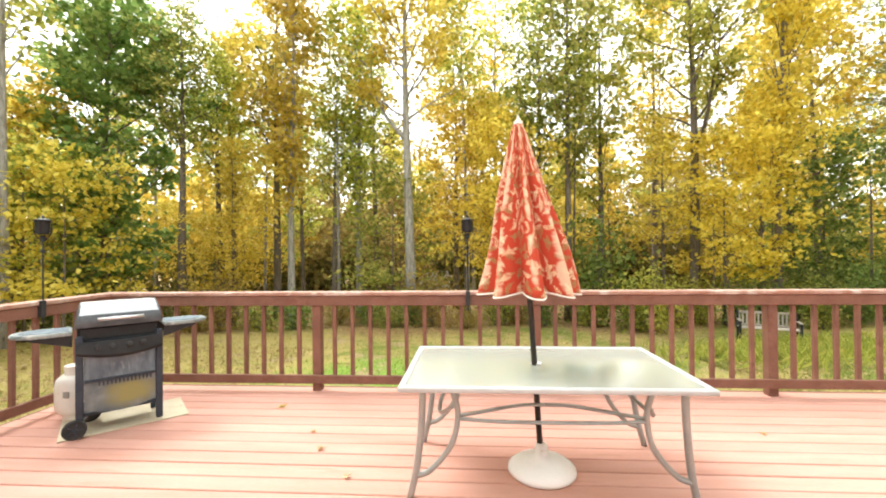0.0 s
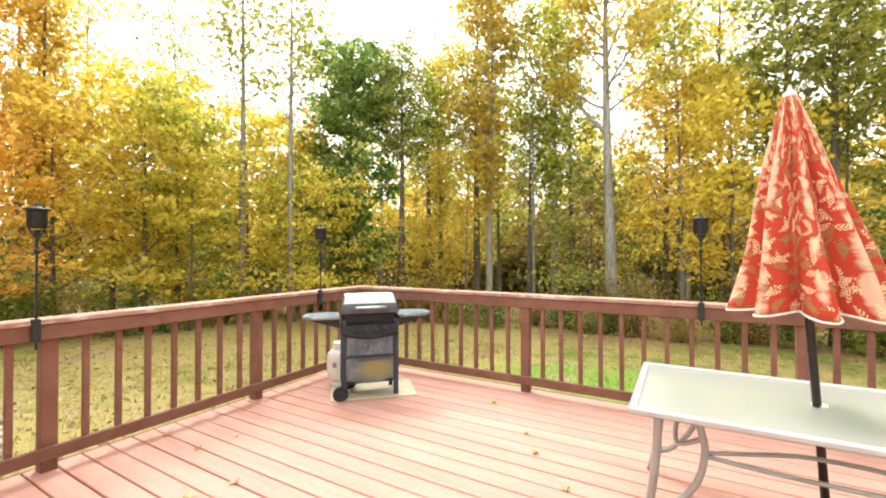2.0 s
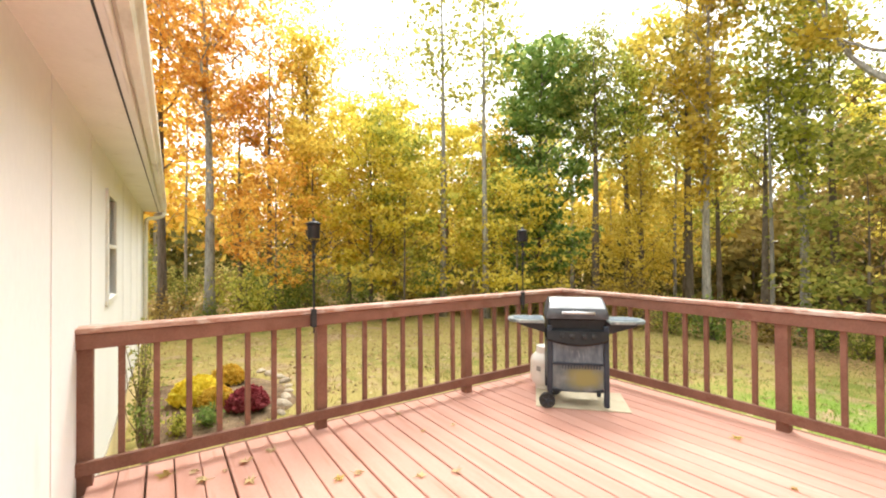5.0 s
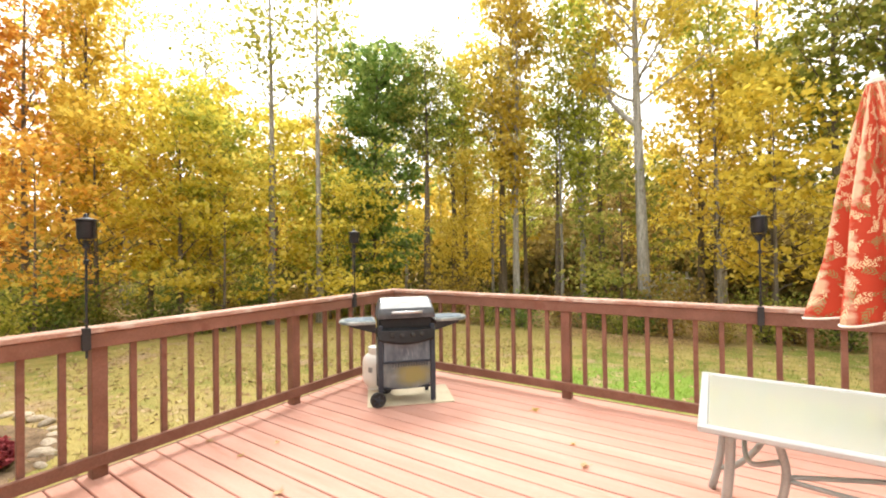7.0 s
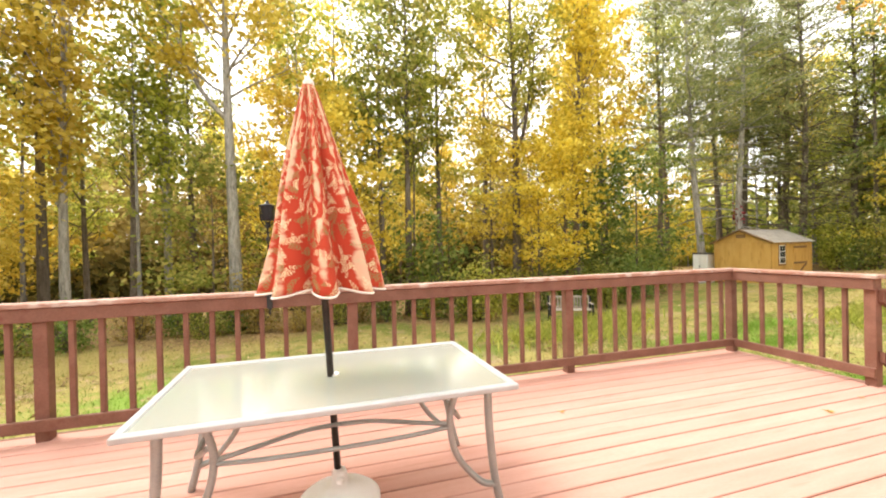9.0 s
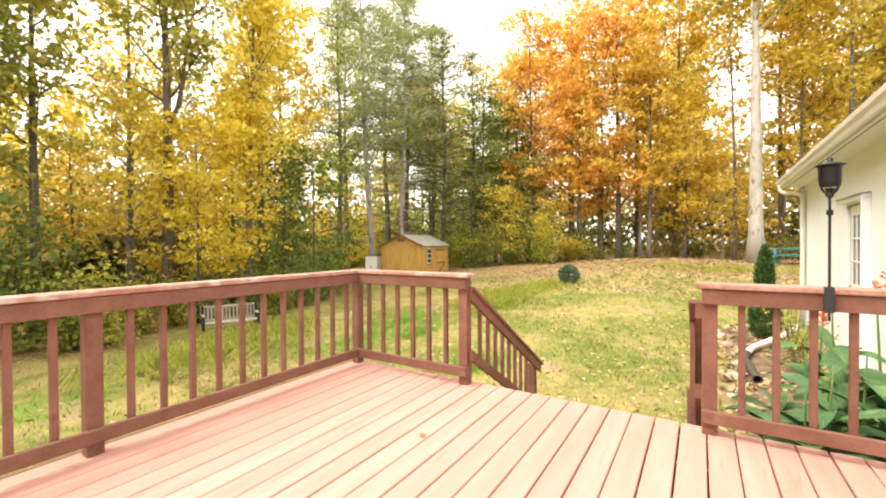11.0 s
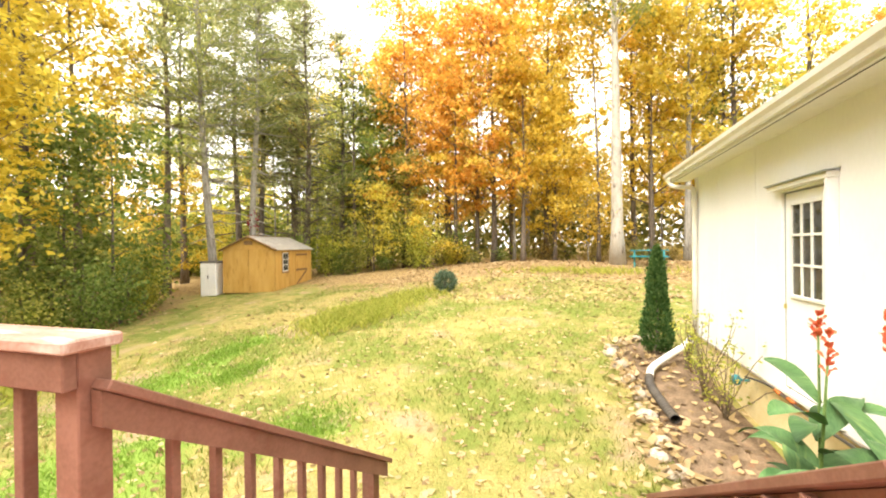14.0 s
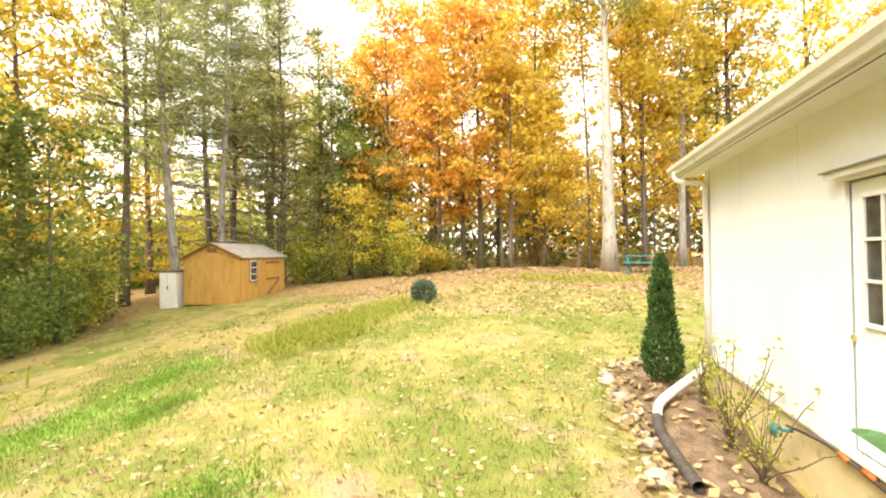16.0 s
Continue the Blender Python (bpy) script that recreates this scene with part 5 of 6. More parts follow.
SHAPES = {
    "round": lambda: grow(3, 10.5, 0.15, 0.20, 3.0, 19, 3700, 0.225),
    "round_b": lambda: grow(8, 9.0, 0.13, 0.16, 3.1, 19, 3700, 0.22, 0.4),
    "tall": lambda: grow(13, 15.5, 0.19, 0.32, 2.8, 22, 3300, 0.235, 0.6),
    "tall_b": lambda: grow(21, 17.0, 0.20, 0.38, 2.7, 21, 3000, 0.23, 0.7),
    "maple": lambda: grow(29, 16.5, 0.19, 0.16, 3.3, 34, 6200, 0.25, 0.5, puff=0.46, taper=0.42),
    "vase": lambda: grow(31, 12.5, 0.15, 0.28, 1.9, 26, 3200, 0.20, 2.2, puff=0.34),
    "sparse": lambda: grow(34, 16.5, 0.17, 0.50, 2.2, 16, 1600, 0.21, 1.3, puff=0.5),
    "oak": lambda: grow(55, 12.6, 0.22, 0.08, 3.1, 40, 11500, 0.27, 0.5, puff=0.42, taper=0.36),
    "big": lambda: grow(89, 19.5, 0.28, 0.46, 4.2, 22, 5600, 0.225, 0.6, fork=((0.43, 2.7, 1.0, 4.6),), puff=0.5),
    "column": lambda: grow(95, 20.0, 0.34, 0.55, 3.6, 20, 4500, 0.225, 0.7, puff=0.5),
    "sapling": lambda: grow(144, 5.6, 0.06, 0.12, 2.3, 16, 2400, 0.19, 0.3),
    "sapling_b": lambda: grow(233, 6.8, 0.07, 0.2, 2.1, 15, 2100, 0.19, 0.35),
    "pole": lambda: grow(377, 15.0, 0.10, 0.60, 1.8, 11, 1400, 0.22, 1.0),
    "far": lambda: grow(610, 15.0, 0.17, 0.25, 3.2, 15, 1600, 0.40, 0.7, puff=0.6),
    "pine": lambda: grow_pine(7, 17.5, 0.20, 0.30, 3.2, 10000),
    "pine_b": lambda: grow_pine(17, 18.5, 0.19, 0.38, 3.1, 9500),
    "hemlock": lambda: grow_pine(27, 15.0, 0.19, 0.13, 3.4, 7800),
    "bush": lambda: grow_bush(4, 1.9, 1.3, 1500, 0.13),
    "bush_b": lambda: grow_bush(6, 1.1, 1.1, 1200, 0.11),
    "brush": lambda: grow_bush(9, 2.9, 1.6, 1700, 0.16),
}
BARK = {"pale": "bark_pale", "brown": "bark", "white": "bark_white"}
LOOK = {"yellow": "bright yellow", "gold": "golden", "orange": "orange", "lime": "yellow-green", "olive": "olive-green", "green": "dark green", "needle": "dark evergreen", "rust": "rusty brown"}
grown, cached = {}, {}


def tree(shape, colour, x, y, scale=1.0, turn=None, bark="brown", name="", label="", stretch=1.0, lean=(0.0, 0.0)):
    needles = "pine" in shape or shape == "hemlock"
    rnd = random.Random(int(x * 131 + y * 977))
    if shape not in grown:
        bm, lf = SHAPES[shape]()
        me = bpy.data.meshes.new(shape + "_trunk")
        bm.to_mesh(me)
        bm.free()
        me.shade_smooth()
        grown[shape] = (me, lf)
    me, lf = grown[shape]
    for key, make in (((shape, "bark", bark), lambda: me.copy()), ((shape, "leaf", colour), None)):
        if key in cached:
            continue
        if make:
            cached[key] = make()
            cached[key].materials.append(M[BARK[bark]])
        else:
            first = next((v for k, v in cached.items() if k[:2] == (shape, "leaf")), None)
            if first:
                cached[key] = first.copy()
                cached[key].materials.clear()
                cached[key].materials.append(LEAF[colour])
            else:
                cached[key] = lf.mesh(shape + "_leaves", LEAF[colour], 0.15 if needles else 0.76, 0.0 if needles else 0.6)
    low = shape in ("bush", "bush_b", "brush")
    kind = "shrub" if low else "tree"
    nm = name or ("pine_tree" if needles else ("shrub" if low else "tree"))
    text = label or ("tall pine with dark tiered boughs at the woods" if needles else
                     f"{LOOK[colour]} leafy shrub at the edge of the woods" if low else f"{LOOK[colour]} autumn tree in the woods behind the lawn")
    t = thing(nm, text, kind, (x, y, ground_z(x, y)), rnd.uniform(0, 360) if turn is None else turn, "shrubs" if low else "woodland trees")
    if lean != (0.0, 0.0):
        t.rotation_euler = (Matrix.Rotation(radians(lean[0]), 4, "X") @ Matrix.Rotation(radians(lean[1]), 4, "Y") @ t.rotation_euler.to_matrix().to_4x4()).to_euler()
    t.scale = (scale, scale, scale * stretch)
    hang(new("stem" if low else "trunk", cached[(shape, "bark", bark)]), t)
    hang(new("foliage" if low else "crown", cached[(shape, "leaf", colour)]), t)
    return t


# trees that stand out, from the house corner round to the shed and the drive
tree("tall", "orange", -20.5, -0.2, 1.0, bark="brown")
tree("big", "orange", -16.9, 1.2, 0.72, 200, bark="pale")
tree("sparse", "orange", -18.5, 3.6, 0.75)
tree("vase", "gold", -18.6, 5.2, 0.96, bark="brown")
tree("sapling_b", "orange", -15.2, 3.1, 0.8)
tree("round_b", "gold", -16.4, 4.8, 0.75)
tree("round", "yellow", -15.6, 6.9, 0.74)
tree("round_b", "lime", -16.2, 8.3, 0.86)
tree("sapling", "yellow", -14.6, 7.9, 1.0)
tree("sparse", "lime", -14.9, 10.0, 1.0, bark="pale")
tree("sparse", "lime", -13.75, 11.5, 0.96, 80, bark="pale")
tree("sapling", "yellow", -12.6, 12.2, 0.95)
tree("sapling_b", "lime", -14.4, 12.6, 0.9)
tree("oak", "green", -15.5, 16.9, 1.06)
tree("column", "olive", -12.15, 17.0, 0.66, 40)
tree("column", "lime", -11.4, 18.7, 0.6, 170)
tree("column", "olive", -4.7, 22.3, 0.62, 90)
tree("column", "lime", -6.6, 20.7, 0.52, 250)
tree("round", "orange", -19.5, 2.6, 0.85)
tree("round_b", "gold", -19.8, 7.6, 0.98)
tree("round", "yellow", -20.2, 10.4, 0.92)
tree("round_b", "yellow", -17.8, 12.2, 0.98)
tree("round", "gold", -17.2, 14.6, 0.85)
tree("sapling", "yellow", -10.2, 16.4, 0.72)
tree("vase", "yellow", -7.8, 18.3, 1.3, bark="pale")
tree("vase", "yellow", -11.9, 20.6, 1.15)
tree("vase", "lime", -5.2, 20.4, 1.25, bark="pale")
tree("sparse", "yellow", -24.1, 5.9, 1.05)
tree("sparse", "yellow", -25.4, 8.7, 1.0, bark="pale")
tree("sparse", "lime", -23.1, 11.6, 0.95, bark="pale")
tree("tall", "orange", 32.8, 11.6, 1.0)
tree("pine", "needle", 27.6, 17.6, 1.0, 75)
tree("pole", "lime", -9.7, 19.6, 0.9, bark="pale")
tree("tall", "lime", -9.0, 22.5, 0.8)
tree("big", "yellow", -2.25, 18.2, 0.98, 10, bark="pale", label="tall forked tree with pale trunk and yellow leaves")
tree("round", "gold", 0.2, 20.5, 0.95)
tree("round_b", "yellow", 2.2, 21.5, 1.1)
tree("tall", "olive", 3.8, 19.6, 0.95)
tree("tall_b", "olive", 4.9, 19.0, 0.98)
tree("tall", "lime", 6.9, 20.6, 1.0)
tree("big", "lime", 10.0, 18.2, 0.9, 120)
tree("round", "yellow", 9.3, 19.4, 0.8)
tree("round_b", "gold", 11.6, 16.6, 0.85)
tree("tall_b", "yellow", 14.2, 18.6, 0.95, 100)
tree("sapling_b", "gold", 10.4, 16.8, 1.05)
tree("sapling_b", "gold", 1.8, 17.3, 1.15, label="low golden maple bright against the woods")
tree("brush", "green", 5.3, 17.3, 1.35)
tree("vase", "gold", 12.6, 17.0, 1.15)
tree("round_b", "green", 14.6, 17.4, 0.62)
tree("sapling_b", "green", 15.3, 16.2, 0.95)
tree("pine", "needle", 21.0, 17.65, 1.05, bark="pale", lean=(-1.6, -1.7), label="leaning tall pine with a bare grey trunk")
tree("pine_b", "needle", 23.1, 17.1, 1.02, bark="pale", lean=(0.8, 1.0))
tree("hemlock", "needle", 27.6, 14.3, 0.98, 150)
tree("hemlock", "needle", 26.0, 15.7, 1.08, 40, label="broad dark evergreen with drooping bare lower limbs")
tree("maple", "gold", 17.6, 21.4, 0.98, 60)
tree("pine", "needle", 25.7, 18.6, 0.95, 130)
tree("pine_b", "needle", 20.6, 20.0, 1.0, 40)
tree("tall", "olive", 30.5, 13.0, 0.8)
tree("maple", "orange", 29.3, 10.6, 0.94, 20)
tree("round", "orange", 28.6, 7.4, 1.0)
tree("maple", "orange", 31.2, 8.6, 1.0, 140)
tree("pine_b", "needle", 25.6, 20.4, 1.05, 250)
tree("round", "green", 28.9, 13.2, 0.95)
tree("sapling_b", "olive", 28.0, 10.4, 0.9)
tree("sparse", "lime", 27.4, 13.4, 0.8)
tree("round_b", "lime", 30.0, 15.2, 0.8)
tree("round", "lime", 31.5, 11.8, 0.7)
tree("tall", "olive", 28.5, 18.5, 0.8)
tree("sapling", "yellow", 26.2, 11.6, 0.75)
tree("sapling", "gold", 26.8, 8.6, 0.6)
tree("maple", "orange", 29.4, 5.2, 1.0, 75, label="tall orange maple at the edge of the lawn")
tree("round", "gold", 28.2, 3.4, 0.98)
tree("round", "gold", 30.2, 6.4, 1.1)
tree("round_b", "gold", 29.0, 1.7, 0.9)
tree("maple", "gold", 30.4, 2.2, 0.98, 200)
tree("pole", "gold", 27.6, -0.5, 1.0)
tree("column", "olive", 26.3, -1.25, 0.95, 300, bark="white", label="great sycamore with a mottled white trunk")
tree("tall", "yellow", 28.6, -4.9, 1.0, bark="pale")
tree("tall_b", "gold", 29.4, -7.4, 1.0)
tree("maple", "gold", 30.5, -3.6, 0.98, 310)
tree("tall", "yellow", 27.5, -9.5, 0.95)
tree("round_b", "gold", 31.5, -6.0, 1.15)



def build_creeper(x, y, z, r, count, seed):
    """A little red creeper round a trunk."""
    lf = Leaves(seed)
    rng = np.random.default_rng(seed)
    for i in range(count):
        a, h = rng.uniform(0, 6.28), rng.normal(0, 0.32)
        lf.cluster((r * math.cos(a), r * math.sin(a), h), 1, 0.02, 0.14)
    ob = tagged(new("creeper", lf.mesh("creeper", LEAF["mum_red"], 0.8)), "small red creeper growing on a tree trunk", "vine")
    ob.location = (x, y, z)


build_creeper(23.1, 17.1, 2.9, 0.25, 60, 5)
build_creeper(-14.9, 10.0, 2.3, 0.18, 26, 6)

FALL = ((172, ("orange", "gold", "orange", "yellow")), (150, ("gold", "yellow", "lime", "yellow")), (128, ("lime", "yellow", "lime", "gold")),
        (98, ("lime", "gold", "olive", "yellow", "rust")), (72, ("olive", "yellow", "gold", "lime")), (52, ("yellow", "gold", "olive", "lime")),
        (30, ("lime", "lime", "green", "gold")), (12, ("gold", "orange", "yellow", "gold")), (-40, ("yellow", "gold", "orange", "olive")))


def palette(x, y):
    az = math.degrees(math.atan2(y - 1.0, x - 2.0))
    if az < -60:
        az += 360
    return min(FALL, key=lambda f: abs(f[0] - az))[1], az


def fill_woods():
    """The woods behind the trees that stand out: saplings at the edge, poles and tall trees within."""
    rnd = random.Random(42)
    spots = []

    def free(x, y, d):
        if any((x - a) ** 2 + (y - b) ** 2 < d * d for a, b in spots):
            return False
        spots.append((x, y))
        return True

    def sown(count, depth0, depth1, gap, shapes, force=None):
        made = tries = 0
        while made < count and tries < 6000:
            tries += 1
            x, y = rnd.uniform(-46, 56), rnd.uniform(-22, 48)
            out_ = max(y - 15.8 - 0.06 * x if -14 < x < 18 else -9, -14.6 - x if y > -7 else -9, (x - 26.5) if y < 15 else -9, min(x + 14, y - 16) if x < -14 else -9,
                       y - 18.6 if 17 <= x < 28 else -9, min(x - 26.5, 60) if y >= 15 else -9)
            if not depth0 < out_ < depth1 or not free(x, y, gap):
                continue
            cols, az = palette(x, y)
            low = 0.62 if 136 < az < 166 else 1.0
            tree(rnd.choice(shapes), force or rnd.choice(cols), x, y, rnd.uniform(0.75, 1.1) * low, bark=rnd.choice(("brown", "brown", "pale")))
            made += 1

    sown(14, 0.6, 4.0, 2.2, ("sapling", "sapling_b", "sapling"))
    sown(52, 1.5, 9.0, 1.6, ("pole", "pole", "sparse", "tall_b"))
    sown(24, 4.0, 13.0, 2.4, ("tall", "tall_b", "round", "sapling_b", "sparse"))
    sown(46, 12.0, 30.0, 2.8, ("far", "far", "pole"))


fill_woods()


def fill_edge():
    """Shrubs along the edge of the woods."""
    rnd = random.Random(77)
    for i in range(30):
        x = -15 + i * 1.18 + rnd.uniform(-0.5, 0.5)
        y = 16.2 + 0.06 * x + rnd.uniform(-0.5, 1.6)
        if 16.8 < x:
            break
        cols = ("green", "olive", "rust", "rust") if x < 4 else ("green", "green", "olive", "lime")
        tree(rnd.choice(("bush", "bush_b", "bush_b") if x < 4 else ("bush", "bush", "brush")), rnd.choice(cols), x, y - (0.8 if x > 6 else 0), rnd.uniform(0.7, 1.1))
    for i in range(16):
        y = -4 + i * 1.25
        tree(rnd.choice(("bush", "bush_b")), rnd.choice(("green", "olive", "lime", "rust")), -15.2 + rnd.uniform(-1.2, 0.6), y, rnd.uniform(0.6, 1.0))
    for i in range(16):
        y = -7 + i * 1.5
        tree(rnd.choice(("bush", "brush", "bush")), rnd.choice(("green", "olive", "rust", "olive")), -19.5 - rnd.uniform(0, 6), y, rnd.uniform(0.8, 1.15))
    for i in range(12):
        x, y = 23.6 + rnd.uniform(-0.6, 2.6) + i * 0.32, 15.4 - i * 0.75
        tree(rnd.choice(("bush", "brush", "bush")), rnd.choice(("green", "green", "olive", "lime")), x, y, rnd.uniform(0.55, 0.95))
    for i in range(14):
        y = 7.5 - i * 1.3
        tree("bush_b", rnd.choice(("olive", "rust", "green", "gold")), 28.5 + rnd.uniform(-0.4, 2.4), y, rnd.uniform(0.6, 1.1))
    for x, y, s, c in ((13.6, 14.8, 0.62, "green"), (14.8, 15.2, 0.66, "green"), (16.2, 16.1, 0.7, "lime"), (17.4, 17.2, 0.7, "green"), (12.3, 14.6, 0.55, "olive"), (18.2, 18.4, 0.75, "green")):
        tree("brush", c, x, y, s)


fill_edge()


def far_woods():
    """The unbroken wall of foliage deep in the woods: an understorey coloured dark for the shade between trunks, and
    lighter crowns over it.
    """
    rng = np.random.default_rng(3)
    for name, lo, hi, cols in (("far_woods_left", 120, 205, "gold"), ("far_woods_back", 62, 120, "rust"), ("far_woods_shed", 22, 62, "olive"), ("far_woods_drive", -42, 22, "rust")):
        lf, low = Leaves(int(hi) + 7), Leaves(int(hi) + 9)
        for i in range(330 if name in ("far_woods_back", "far_woods_left") else 150):
            a, d = radians(rng.uniform(lo, hi)), rng.uniform(36, 56)
            x, y = 3 + d * math.cos(a), 1 + d * math.sin(a)
            top = rng.uniform(4, 12.5) * (0.6 if 30 < math.degrees(a) < 60 else 1)
            for k in range(4):
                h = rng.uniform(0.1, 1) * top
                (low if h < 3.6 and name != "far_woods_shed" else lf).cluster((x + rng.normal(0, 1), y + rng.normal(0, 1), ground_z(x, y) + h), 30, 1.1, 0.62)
        tagged(new(name, lf.mesh(name, LEAF[cols])), "dense far foliage deep in the autumn woods", "foliage", kind="stuff")
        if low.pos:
            tagged(new("understorey", low.mesh("understorey", LEAF["shade"])), "undergrowth deep in the woods, coloured dark for the shade there", "undergrowth", kind="stuff")


far_woods()


# ---- lawn detail ----
def scatter_lawn():
    rng = np.random.default_rng(19)

    def sow(name, count, material, size, zone, label, category, lean, width=0.3, lift=0.0):
        lf = Leaves(int(count) % 97 + 5)
        k = 0
        P, S, D = [], [], []
        while k < count:
            x, y = zone(rng)
            if -4.2 < x < 5.9 and -0.6 < y < 4.4 or (-0.9 > y and -11.6 < x < 13):
                continue
            if "blades" in name and name != "fresh_grass_blades" and lush_grass(x, y) > 0.35 + 0.3 * rng.random():
                continue
            if "_side" in name and "blades" in name and (dry_grass(x, y) > rng.random()) != ("straw" in name):
                continue
            s = rng.uniform(0.6, 1.35) * size
            P.append((x, y, ground_z(x, y) + (s * 0.4 if lean else 0.012) + lift))
            S.append(s)
            d = rng.normal(0, 1, 3)
            D.append((d[0] * 0.45, d[1] * 0.45, 1.0) if lean else (d[0], d[1], d[2] * 0.25))
            k += 1
        lf.pos, lf.size, lf.dirs = [np.array(P)], [np.array(S)], [np.array(D)]
        if not lean:
            lf.rng = np.random.default_rng(7)
        tagged(new(name, lf.mesh(name, material, width, 0.0 if lean else 0.25)), label, category, kind="stuff")

    right = lambda r: (6.0 + 15 * r.random() ** 1.5, r.uniform(-0.7, 11))
    back = lambda r: (r.uniform(-9, 9), 4.4 + 11 * r.random() ** 1.4)
    left = lambda r: (-4.2 - 9 * r.random() ** 1.3, r.uniform(-1, 12))
    everywhere = lambda r: (r.uniform(-15, 27), r.uniform(-4, 16.5))
    sow("grass_blades_side", 30000, LEAF["grass"], 0.075, right, "short yellow-green grass blades on the lawn", "grass", True, 0.14)
    sow("straw_blades_side", 18000, LEAF["straw"], 0.065, right, "dry straw-coloured grass blades on the lawn", "grass", True, 0.14)
    def fresh(r):
        cx, cy, rx, ry = LUSH[int(r.integers(0, len(LUSH)))]
        return cx + 0.45 * rx * r.normal(), cy + 0.45 * ry * r.normal()

    sow("fresh_grass_blades", 14000, LEAF["fresh"], 0.075, fresh, "patches of fresh green grass on the lawn", "grass", True, 0.16)
    sow("grass_blades_back", 9000, LEAF["grass"], 0.08, back, "short green grass blades behind the deck", "grass", True, 0.16)
    sow("grass_blades_end", 10000, LEAF["straw"], 0.08, left, "dry yellow grass blades beside the deck", "grass", True, 0.16)
    sow("straw_blades_back", 9000, LEAF["straw"], 0.075, back, "dry straw-coloured grass blades behind the deck", "grass", True, 0.16)
    sow("fallen_leaves_end", 3500, LEAF["litter"], 0.10, left, "tan fallen leaves on the lawn beside the deck", "fallen leaves", False, 0.75)
    sow("fallen_leaves", 6200, LEAF["litter"], 0.105, everywhere, "tan fallen leaves strewn over the lawn", "fallen leaves", False, 0.75)
    sow("fallen_leaves_side", 4200, LEAF["litter"], 0.095, right, "tan fallen leaves on the lawn by the steps", "fallen leaves", False, 0.75)
    edge = lambda r: (r.uniform(17.5, 30), r.uniform(-6, 9))
    sow("fallen_leaves_drive", 8000, LEAF["litter"], 0.15, edge, "drift of orange-tan fallen leaves under the maples", "fallen leaves", False, 0.75)


scatter_lawn()


def strap_bed(name, label, cx, cy, lx, ly, turn, count, size, colour):
    """A bed of arching strap leaves."""
    lf = Leaves(count)
    rng = np.random.default_rng(count)
    c, s = math.cos(radians(turn)), math.sin(radians(turn))
    for i in range(count):
        u, v = rng.normal(0, 0.42, 2)
        x, y = cx + u * lx * c - v * ly * s, cy + u * lx * s + v * ly * c
        a = rng.uniform(0, 6.28)
        lf.cluster((x, y, ground_z(x, y) + size * 0.36), 2, 0.05, size, 0.6, (0.75 * math.cos(a), 0.75 * math.sin(a), 0.9))
    tagged(new(name, lf.mesh(name, LEAF[colour], 0.10)), label, "plants", kind="stuff")


strap_bed("iris_bed", "yellow-green strap-leaved plants in a lawn bed", 15.4, 7.0, 1.7, 1.2, -16, 2300, 0.32, "strap")
strap_bed("iris_bed_far", "low yellow-green plants in a lawn bed", 17.6, 6.3, 2.2, 1.1, -16, 700, 0.28, "strap")
strap_bed("lily_bed", "yellowing lily leaves in a bed before the bench", 8.6, 11.2, 3.4, 1.5, 20, 1300, 0.45, "strap")
strap_bed("verge_plants", "low yellow-green plants along the far lawn edge", 23.2, 0.4, 1.0, 5.0, 0, 500, 0.3, "strap")


# ---- planting beds ----
def rock_mesh(seed):
    rnd = random.Random(seed)
    bm = bmesh.new()
    bmesh.ops.create_icosphere(bm, subdivisions=2, radius=1.0)
    for v in bm.verts:
        v.co *= 1 + 0.28 * noise.noise(v.co * 1.3 + Vector((seed * 3.1, 0, 0)))
        v.co.z *= 0.6
        v.co.x *= 1.25
    me = bpy.data.meshes.new("rock")
    bm.to_mesh(me)
    bm.free()
    me.materials.append(M["rock"])
    return me


ROCKS = [rock_mesh(i) for i in range(5)]


def rocks(points, size, label, group):
    rnd = random.Random(len(points))
    for i, (x, y) in enumerate(points):
        ob = tagged(new("rock", ROCKS[i % 5]), label, "rock", group)
        s = size * rnd.uniform(0.6, 1.35)
        ob.matrix_basis = pose(x, y, ground_z(x, y) + s * 0.25, rnd.uniform(-12, 12), rnd.uniform(-12, 12), rnd.uniform(0, 360))
        ob.scale = (s, s * rnd.uniform(0.7, 1.0), s * rnd.uniform(0.8, 1.1))


def soil_patch(name, label, outline, lift):
    """A mound of soil over an outline; higher to its middle."""
    bm = bmesh.new()
    cx, cy = sum(p[0] for p in outline) / len(outline), sum(p[1] for p in outline) / len(outline)
    rings = []
    for j, s in enumerate((1.0, 0.93, 0.75, 0.5, 0.25)):
        ring = []
        for x, y in [(p.x, p.y) for p in bend([(a, b, 0) for a, b in outline + outline[:1]], 4)[:-1]]:
            px, py = cx + (x - cx) * s, cy + (y - cy) * s
            ring.append(bm.verts.new((px, py, ground_z(px, py) + (-0.03 if j == 0 else lift * (1 - s * s) + 0.03 + 0.03 * noise.noise((px * 4, py * 4, 1))))))
        rings.append(ring)
    n = len(rings[0])
    for a, b in zip(rings, rings[1:]):
        for k in range(n):
            bm.faces.new((a[k], a[(k + 1) % n], b[(k + 1) % n], b[k]))
    bm.faces.new(rings[-1])
    bmesh.ops.recalc_face_normals(bm, faces=bm.faces[:])
    ob = part(name, bm, M["soil"], None, smooth=True)
    return tagged(ob, label, "garden bed", kind="structure")


